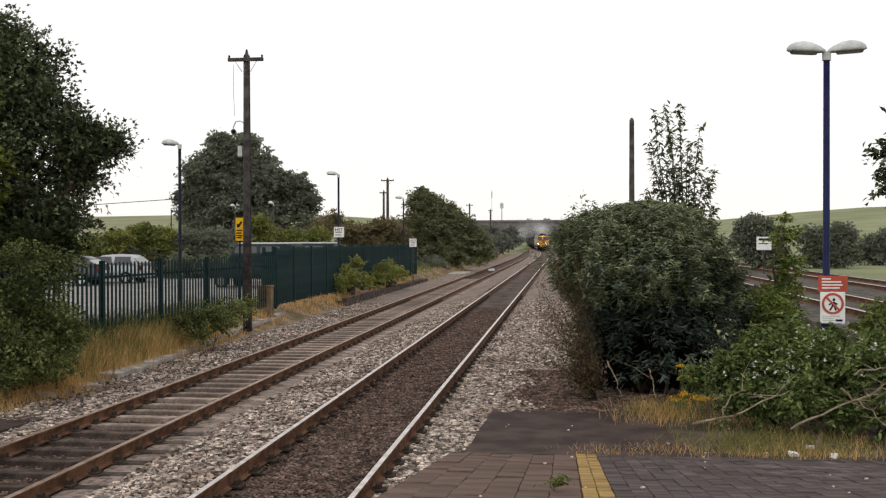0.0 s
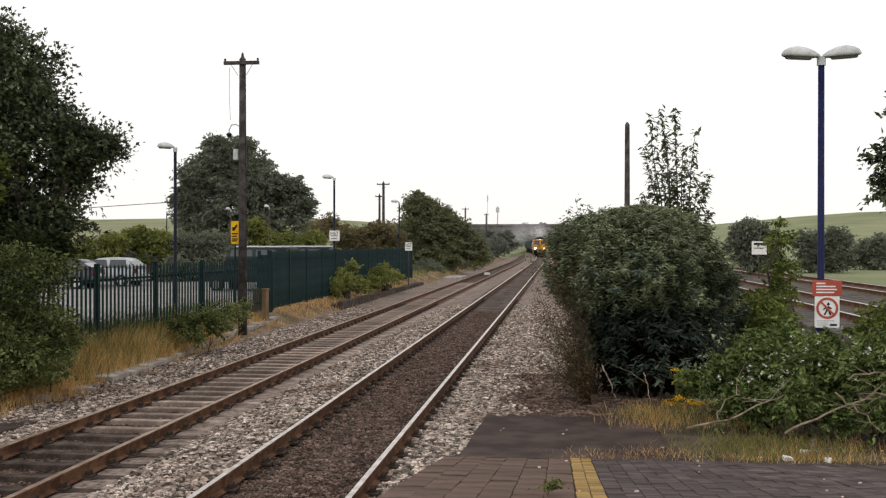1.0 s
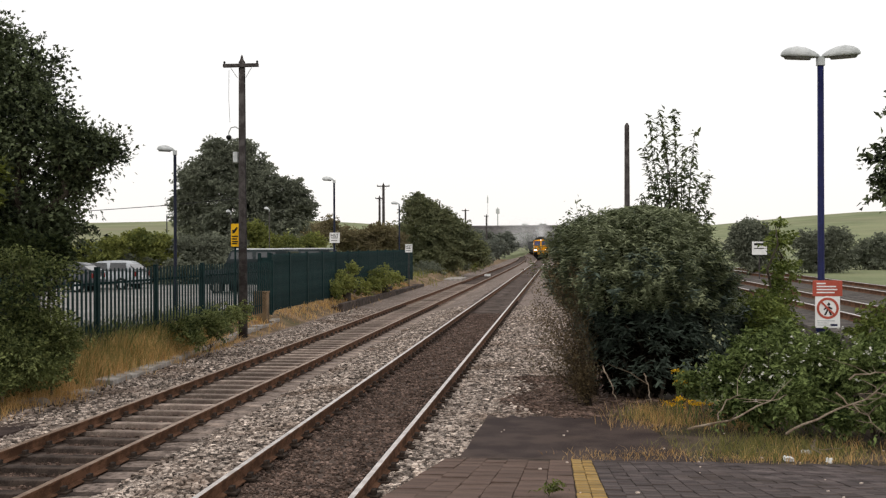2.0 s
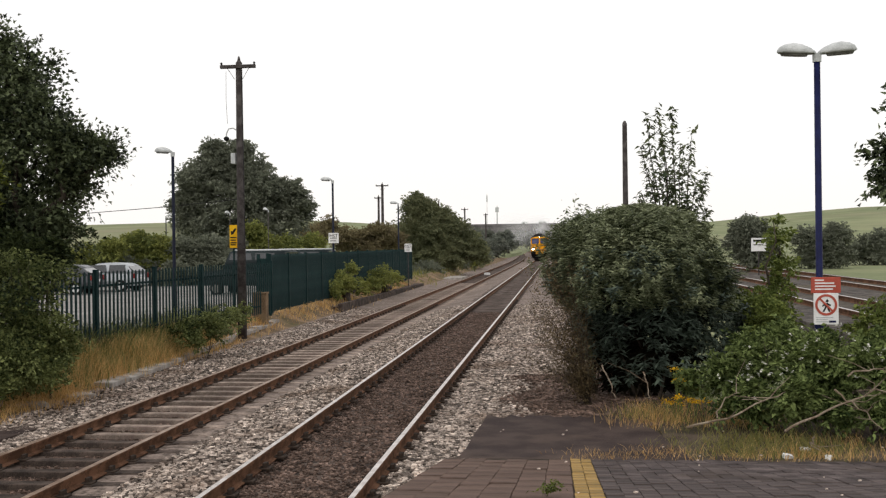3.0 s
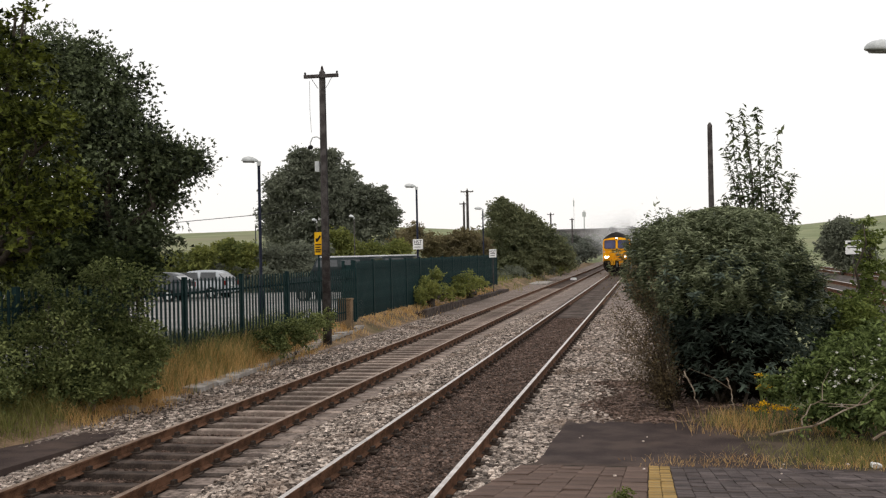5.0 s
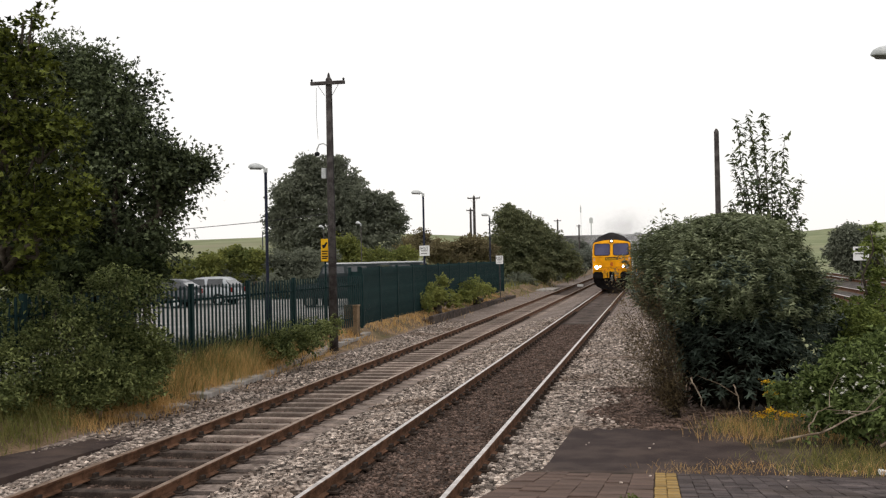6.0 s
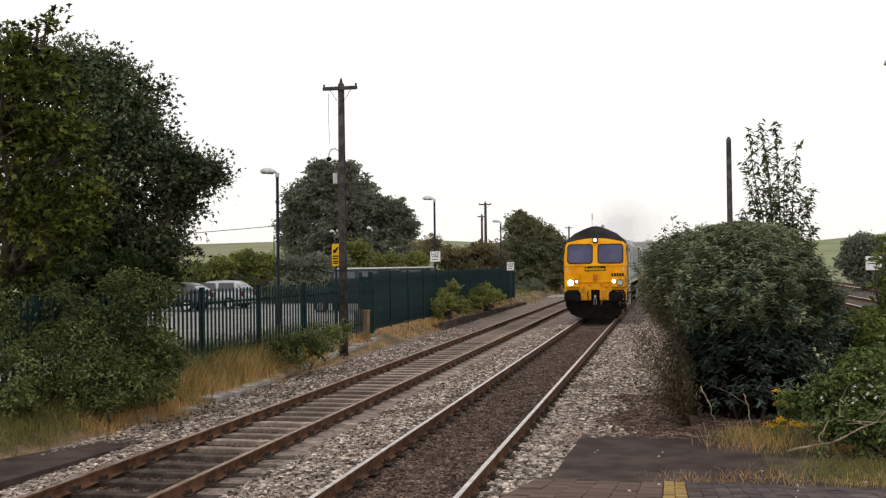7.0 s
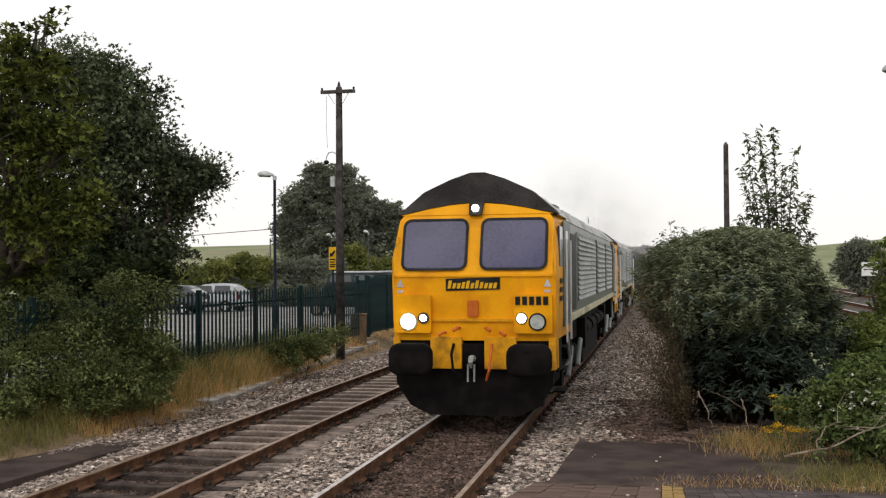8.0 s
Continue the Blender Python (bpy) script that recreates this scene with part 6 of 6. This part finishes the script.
        part("air_hose", tubed([(e * 0.30, yy(-0.05), 1.25), (e * 0.31, yy(-0.2), 1.1), (e * 0.28, yy(-0.22), 0.85), (e * 0.22, yy(-0.1), 0.7)], 0.022, 8), ORANGE if e == 1 else GRIME, t)
        # cab side: window, door, steps
        X = e * 1.305
        part("side_window", boxed(*sorted((X - e * 0.02, X + e * 0.008)), *sorted((yy(0.55), yy(1.05))), 2.45, 3.1, 0.01), SCREEN, t)
        d = part("cab_door", boxed(*sorted((X - e * 0.02, X + e * 0.012)), *sorted((yy(1.2), yy(2.44))), 1.45, 3.2, 0.012), BODY_GREEN, t, "dark green cab door panel")
        part("door_window", boxed(*sorted((X + e * 0.012, X + e * 0.02)), *sorted((yy(1.43), yy(1.87))), 2.4, 3.05, 0.006), SCREEN, d)
        for y in (1.25, 2.05):
            part("grab_rail", tubed([(X + e * 0.05, yy(y), 1.2), (X + e * 0.05, yy(y), 2.9)], 0.018, 6), M["white"], t)
        for y, z0, z1 in ((0.7, 0.75, 1.28), (2.6, 0.8, 1.4), (6.6, 0.7, 1.35)):
            part("equipment_box", boxed(*sorted((X - e * 0.3, X - e * 0.04)), *sorted((yy(y), yy(y + 0.55))), z0, z1, 0.03), GRIME, t)
        part("sand_pipe", tubed([(X - e * 0.06, yy(2.45), 1.3), (X - e * 0.02, yy(2.5), 0.8), (X - e * 0.35, yy(2.3), 0.25)], 0.03, 8), SLAT_GREY, t)
        for z in (0.35, 0.72, 1.08):
            part("step", boxed(*sorted((X - e * 0.2, X)), *sorted((yy(1.35), yy(1.95))), z, z + 0.03, 0.005), GRIME, t)
        bm = bmesh.new()
        for k in range(3):
            box(bm, *sorted((X + e * 0.003, X + e * 0.014)), *sorted((yy(0.62), yy(1.0))), 1.9 + 0.14 * k, 1.98 + 0.14 * k)
        part("side_lettering", bm, M["black"], t)
    # shelf line, socket, name plate, number
    part("shelf", plate([(-0.66, 1.60), (0.66, 1.60), (0.66, 1.64), (-0.66, 1.64)], 0.04, 0.06, s, LEN), YEL_DIRTY, t)
    part("waist_moulding", plate([(-1.27, 2.30), (1.27, 2.30), (1.27, 2.335), (-1.27, 2.335)], 0.02, 0.04, s, LEN), YEL, t)
    part("socket_cover", plate(rounded(-0.085, 0.085, 1.68, 1.93, 0.02, 2), 0.06, 0.08, s, LEN), ORANGE, t, "orange socket cover")
    pl = part("name_plate", plate([(-0.43, 2.08), (0.43, 2.10), (0.43, 2.29), (-0.43, 2.27)], 0.015, 0.03, s, LEN), M["black"], t, "dark plate with yellow lettering shapes")
    for k in range(11):
        x0, tall = -0.40 + 0.072 * k, (0.125, 0.085, 0.085, 0.1, 0.12, 0.085, 0.125, 0.1, 0.085, 0.085, 0.09)[k]
        part("letter_bar", plate([(x0, 2.115), (x0 + 0.05, 2.117), (x0 + 0.072, 2.117 + tall), (x0 + 0.022, 2.115 + tall)], 0.022, 0.012, s, LEN), M["sign_yellow"], pl)
    for k in range(5):
        x = 0.68 + k * 0.108
        part("number_bar", plate([(x, 1.86), (x + 0.075, 1.86), (x + 0.075, 1.99), (x, 1.99)], 0.112, 0.014, s, LEN), M["black"], t)
    # coupling pocket, hook, plough
    part("coupling_pocket", boxed(-0.19, 0.19, *sorted((yy(0.02), yy(0.2))), 0.72, 1.25, 0.01), GRIME, t)
    hk = part("coupling_hook", tubed([(0, yy(0.0), 1.02), (0, yy(-0.18), 1.04), (0, yy(-0.26), 0.98), (0, yy(-0.2), 0.9)], [0.05, 0.05, 0.035, 0.02], 8), SLAT_GREY, t)
    for x in (-0.05, 0.05):
        part("link", tubed([(x, yy(-0.2), 0.95), (x, yy(-0.22), 0.68)], 0.016, 6), SLAT_GREY, hk)
    bm = bmesh.new()
    o = [(-1.26, 0.95), (1.26, 0.95), (1.24, 0.62), (1.02, 0.28), (0.7, 0.13), (-0.7, 0.13), (-1.02, 0.28), (-1.24, 0.62)]
    prism(bm, o, yy(0.02), yy(0.35))
    bmesh.ops.recalc_face_normals(bm, faces=bm.faces)
    part("plough", bm, GRIME, t, "black obstacle deflector plough")


def wheelset(t, y, r=0.53):
    w = part("wheelset", tubed([(-0.85, y, r), (0.85, y, r)], 0.09, 10), GRIME, t)
    for e in (-1, 1):
        part("wheel", disc(bmesh.new(), (e * 0.70, y, r), r, e * 0.13, 26, "x"), GRIME, w)
        part("axlebox", boxed(*sorted((e * 1.0, e * 1.18)), y - 0.17, y + 0.17, r - 0.16, r + 0.18, 0.02), GRIME, w)


def locomotive():
    t = thing("locomotive", pose(0, 0, 0), "yellow and green diesel freight locomotive with lit headlamps", "locomotive", "locomotives")
    cab(t, 1)
    cab(t, -1)
    body = bmesh.new()
    sec = [(1.28, 1.5), (1.28, 2.95), (1.22, 3.28), (-1.22, 3.28), (-1.28, 2.95), (-1.28, 1.5)]
    prism(body, sec, 2.5, LEN - 2.5)
    bmesh.ops.recalc_face_normals(body, faces=body.faces)
    part("body", body, BODY_GREEN, t, "dark green engine-room body side")
    rf = bmesh.new()
    prism(rf, [(1.24, 3.26), (1.16, 3.42), (0.84, 3.62), (0.42, 3.80), (-0.42, 3.80), (-0.84, 3.62), (-1.16, 3.42), (-1.24, 3.26)], 2.48, LEN - 2.48)
    bmesh.ops.recalc_face_normals(rf, faces=rf.faces)
    part("roof", rf, ROOF_GREY, t, "pale grey weathered engine-room roof")
    for k in range(5):
        part("roof_hatch", boxed(-0.5, 0.5, 4 + k * 2.9, 6.2 + k * 2.9, 3.78, 3.86, 0.02), ROOF_GREY, t)
    ex = part("exhaust_port", boxed(-0.35, 0.35, 9.4, 10.6, 3.84, 3.98, 0.02), ROOF_BLACK, t)
    for e in (-1, 1):
        for a, b, n in ((4.3, 9.6, 13), (10.4, 14.0, 10), (14.6, 18.0, 10)):
            g = part("grille", boxed(*sorted((e * 1.27, e * 1.295)), a, b, 1.75, 3.12, 0.01), SLAT_GREY if a < 5 else BODY_GREEN, t, "louvred air grille")
            for k in range(n):
                z = 1.8 + 1.27 * k / n
                bm = bmesh.new()
                vs = [bm.verts.new(p) for p in ((e * 1.296, a + 0.06, z + 0.07), (e * 1.296, b - 0.06, z + 0.07), (e * 1.335, b - 0.06, z), (e * 1.335, a + 0.06, z), (e * 1.296, a + 0.06, z - 0.004), (e * 1.296, b - 0.06, z - 0.004))]
                bm.faces.new(vs[:4])
                bm.faces.new((vs[3], vs[2], vs[5], vs[4]))
                part("slat", bm, SLAT_GREY, g)
        dd = part("body_door", boxed(*sorted((e * 1.27, e * 1.30)), 2.75, 3.9, 1.65, 3.05, 0.02), M["black"], t, "dark engine-room door")
        part("handle", boxed(*sorted((e * 1.30, e * 1.33)), 3.7, 3.76, 1.9, 2.1, 0.005), SLAT_GREY, dd)
        part("sole_bar", boxed(*sorted((e * 1.2, e * 1.315)), 2.3, LEN - 2.3, 1.47, 1.60, 0.01), STRIPE, t, "cream stripe along the sole bar")
        part("side_skirt", boxed(*sorted((e * 0.7, e * 1.08)), 1.0, LEN - 1.0, 0.95, 1.49, 0.01), GRIME, t)
        for y in (7.7, 9.6, 11.4, 13.0):
            part("air_tank", tubed([(e * 1.08, y, 1.05), (e * 1.08, y + 1.3, 1.05)], 0.17, 12), GRIME, t)
    part("fuel_tank", boxed(-1.1, 1.1, 8.0, 13.4, 0.25, 0.92, 0.06), GRIME, t)
    for y0 in (4.15, LEN - 4.15):
        bg = part("bogie", boxed(-1.05, 1.05, y0 - 2.6, y0 + 2.6, 0.55, 0.82, 0.04), GRIME, t, "black three-axle bogie")
        for e in (-1, 1):
            part("side_frame", boxed(*sorted((e * 0.98, e * 1.14)), y0 - 2.75, y0 + 2.75, 0.5, 0.78, 0.04), GRIME, bg)
            for y in (y0 - 1.1, y0 + 1.1):
                part("damper", tubed([(e * 1.2, y, 0.45), (e * 1.22, y + 0.5, 0.95)], 0.05, 8), SLAT_GREY, bg)
        for dy in (-1.85, 0, 1.85):
            wheelset(t, y0 + dy)
    return t


def hopper_wagon():
    t = thing("hopper_wagon", pose(0, 0, 0), "grimy dark grey coal hopper wagon", "wagon", "hopper wagons")
    WAG = material("wagon_grey", (0.06, 0.065, 0.07), (0.11, 0.115, 0.12), 0.7, 1.5, 40, 0.1, stain=(0.03, 0.03, 0.03), stain_scale=1.0)
    bm = bmesh.new()
    a = [(-1.38, 0.3, 3.35), (1.38, 0.3, 3.35), (1.38, 12.3, 3.35), (-1.38, 12.3, 3.35)]
    b = [(-1.38, 1.0, 1.6), (1.38, 1.0, 1.6), (1.38, 11.6, 1.6), (-1.38, 11.6, 1.6)]
    c = [(-0.7, 2.6, 0.6), (0.7, 2.6, 0.6), (0.7, 10.0, 0.6), (-0.7, 10.0, 0.6)]
    R = [[bm.verts.new(p) for p in q] for q in (a, b, c)]
    for p, q in zip(R, R[1:]):
        for k in range(4):
            bm.faces.new((p[k], p[(k + 1) % 4], q[(k + 1) % 4], q[k]))
    bm.faces.new(R[2])
    inner = [bm.verts.new((x * 0.96, 0.06 + y * 0.99, 3.0)) for x, y, z in a]
    bm.faces.new(inner)
    for k in range(4):
        bm.faces.new((R[0][k], R[0][(k + 1) % 4], inner[(k + 1) % 4], inner[k]))
    bmesh.ops.recalc_face_normals(bm, faces=bm.faces)
    part("hopper", bm, WAG, t)
    for e in (-1, 1):
        part("top_rim", boxed(*sorted((e * 1.36, e * 1.44)), 0.28, 12.32, 3.28, 3.40, 0.01), WAG, t)
        for k in range(8):
            part("rib", boxed(*sorted((e * 1.38, e * 1.43)), 1.2 + k * 1.4, 1.28 + k * 1.4, 1.6, 3.28, 0.006), WAG, t)
        part("sole_bar", boxed(*sorted((e * 0.9, e * 1.1)), 0.1, 12.5, 0.95, 1.2, 0.01), GRIME, t)
    part("end_wall", boxed(-1.3, 1.3, 0.2, 0.3, 1.2, 3.3, 0.01), WAG, t)
    for y in (1.2, 3.0, 9.6, 11.4):
        wheelset(t, y, 0.46)
    return t


loco = locomotive()
TRAIN = [(loco, 0.0)]
TRAIN.append((copy_thing(loco, pose(0, 0, 0)), LEN + 1.0))
wagon = hopper_wagon()
TRAIN.append((wagon, 2 * (LEN + 1.0) + 0.2))
for k in range(1, 6):
    TRAIN.append((copy_thing(wagon, pose(0, 0, 0)), 2 * (LEN + 1.0) + 0.2 + 12.9 * k))


def smoke_material():
    """Thin exhaust haze: clear at a puff's rim, faint and uneven in its middle."""
    m = bpy.data.materials.new("exhaust_haze")
    m.use_nodes = True
    n, l = m.node_tree.nodes, m.node_tree.links
    b = n["Principled BSDF"]
    b.inputs["Base Color"].default_value = (0.8, 0.8, 0.82, 1)
    b.inputs["Roughness"].default_value = 1.0
    tc, gr, no = n.new("ShaderNodeTexCoord"), n.new("ShaderNodeTexGradient"), n.new("ShaderNodeTexNoise")
    gr.gradient_type = "QUADRATIC_SPHERE"
    no.inputs["Scale"].default_value, no.inputs["Detail"].default_value = 2.2, 4
    mul, amp = n.new("ShaderNodeMath"), n.new("ShaderNodeMath")
    mul.operation = amp.operation = "MULTIPLY"
    amp.inputs[1].default_value = 0.5
    l.new(tc.outputs["Object"], gr.inputs["Vector"])
    l.new(tc.outputs["Object"], no.inputs["Vector"])
    l.new(gr.outputs["Fac"], mul.inputs[0])
    l.new(no.outputs["Fac"], mul.inputs[1])
    l.new(mul.outputs[0], amp.inputs[0])
    l.new(amp.outputs[0], b.inputs["Alpha"])
    return m


HAZE = smoke_material()
PUFFS = []
for k, (x, back, z, r) in enumerate(((0.1, 12, 4.6, 1.5), (0.4, 18, 5.1, 2.0), (-0.3, 26, 5.4, 2.6), (0.5, 38, 5.8, 3.2), (-0.6, 60, 5.6, 4.2), (-3.0, 85, 5.0, 5.5), (2.0, 30, 4.0, 4.0), (-4.0, 112, 5.0, 8.0), (-6.0, 140, 5.0, 9.0))):
    bm = bmesh.new()
    rows = []
    for i in range(9):
        f = i / 8
        rows.append([bm.verts.new((math.cos(a) * f, 0.25 * f * f, math.sin(a) * f * 0.8)) for a in [2 * math.pi * j / 20 for j in range(20)]] if i else [bm.verts.new((0, 0, 0))])
    for j in range(20):
        bm.faces.new((rows[0][0], rows[1][j], rows[1][(j + 1) % 20]))
        for i in range(1, 8):
            bm.faces.new((rows[i][j], rows[i + 1][j], rows[i + 1][(j + 1) % 20], rows[i][(j + 1) % 20]))
    puff = tagged(part("exhaust_smoke", bm, HAZE, None, "", True), "faint grey puff of diesel exhaust above the train", "smoke", "exhaust puffs")
    puff.scale = (r, r, r)
    puff.visible_shadow = False
    PUFFS.append((puff, back, x, z))


# ---- paving of the near platform, piece by piece ----
def paving(cols, row, mesh_size, mat, name, near=(6.2, 9.6), keep=10 ** 9, rest_mat=None, seed=1, bond=True):
    r = random.Random(seed)
    slope = math.degrees(math.atan2(0.885, 6.4))
    w, l = mesh_size
    bm = boxed(-w / 2, w / 2, -l / 2, l / 2, -0.05, 0.0)
    top = [f for f in bm.faces if f.normal.z > 0.5 or f.calc_center_median().z > -0.001]
    bmesh.ops.bevel(bm, geom=[e for f in top for e in f.edges], offset=0.004, segments=1, affect="EDGES")
    me = bpy.data.meshes.new(name)
    bm.to_mesh(me)
    bm.free()
    me.materials.append(mat)
    base = [v.co.copy() for v in me.vertices]
    polys = [tuple(p.vertices) for p in me.polygons]
    V, Fc, made = [], [], 0
    for ci, x in enumerate(cols):
        y = -3.0 + (row * 0.5 if bond and ci % 2 else 0)
        while y < 11.8 - row / 2:
            ramp = y > 5.4
            z = ramp_z(y) - 0.004
            m = pose(x + r.uniform(-0.003, 0.003), y, z + r.uniform(-0.007, 0.004), (-slope if ramp else 0) + r.uniform(-0.8, 0.8), r.uniform(-1.2, 1.2), r.uniform(-1.0, 1.0))
            if near[0] < y < near[1] and made < keep:
                o = new(name, me)
                o.parent = platform
                o.matrix_basis = m
                made += 1
            else:
                k = len(V)
                V += [tuple(m @ c) for c in base]
                Fc += [tuple(i + k for i in p) for p in polys]
            y += row
    if V:
        rest = link(name + "_field", mesh_from(name + "_field", V, Fc), [rest_mat or mat], platform)
        rest["kind"] = "stuff"


paving([-1.13 + 0.229 * k for k in range(6)], 0.43, (0.2255, 0.427), M["slab"], "paving_slab", (5.6, 11.8), 90, M["slab_rest"], 3)
paving([0.19, 0.30], 0.22, (0.105, 0.214), M["yellow_brick"], "yellow_brick", (5.6, 11.8), 90, M["yellow_rest"], 4, False)
paving([0.425 + 0.136 * k for k in range(40)], 0.226, (0.1315, 0.222), M["paver"], "paving_block", (6.6, 9.0), 290, M["paver_rest"], 5)


# ---- motion of the train ----
NOSE_Y, SPEED = 16.1, 28.0


def motions():
    for ob, back, dx, dz in [(o, b, 0, 0) for o, b in TRAIN] + PUFFS:
        rows = []
        for k in range(33):
            t = k * 0.25
            y = NOSE_Y + SPEED * (8.0 - t) + back
            x = line_x(NEAR_X, y)
            x2 = line_x(NEAR_X, y + 14)
            rows.append((t, pose(x + dx, y, dz, 0, 0, math.degrees(math.atan2(x - x2, 14)))))
        walk(ob, rows)


motions()
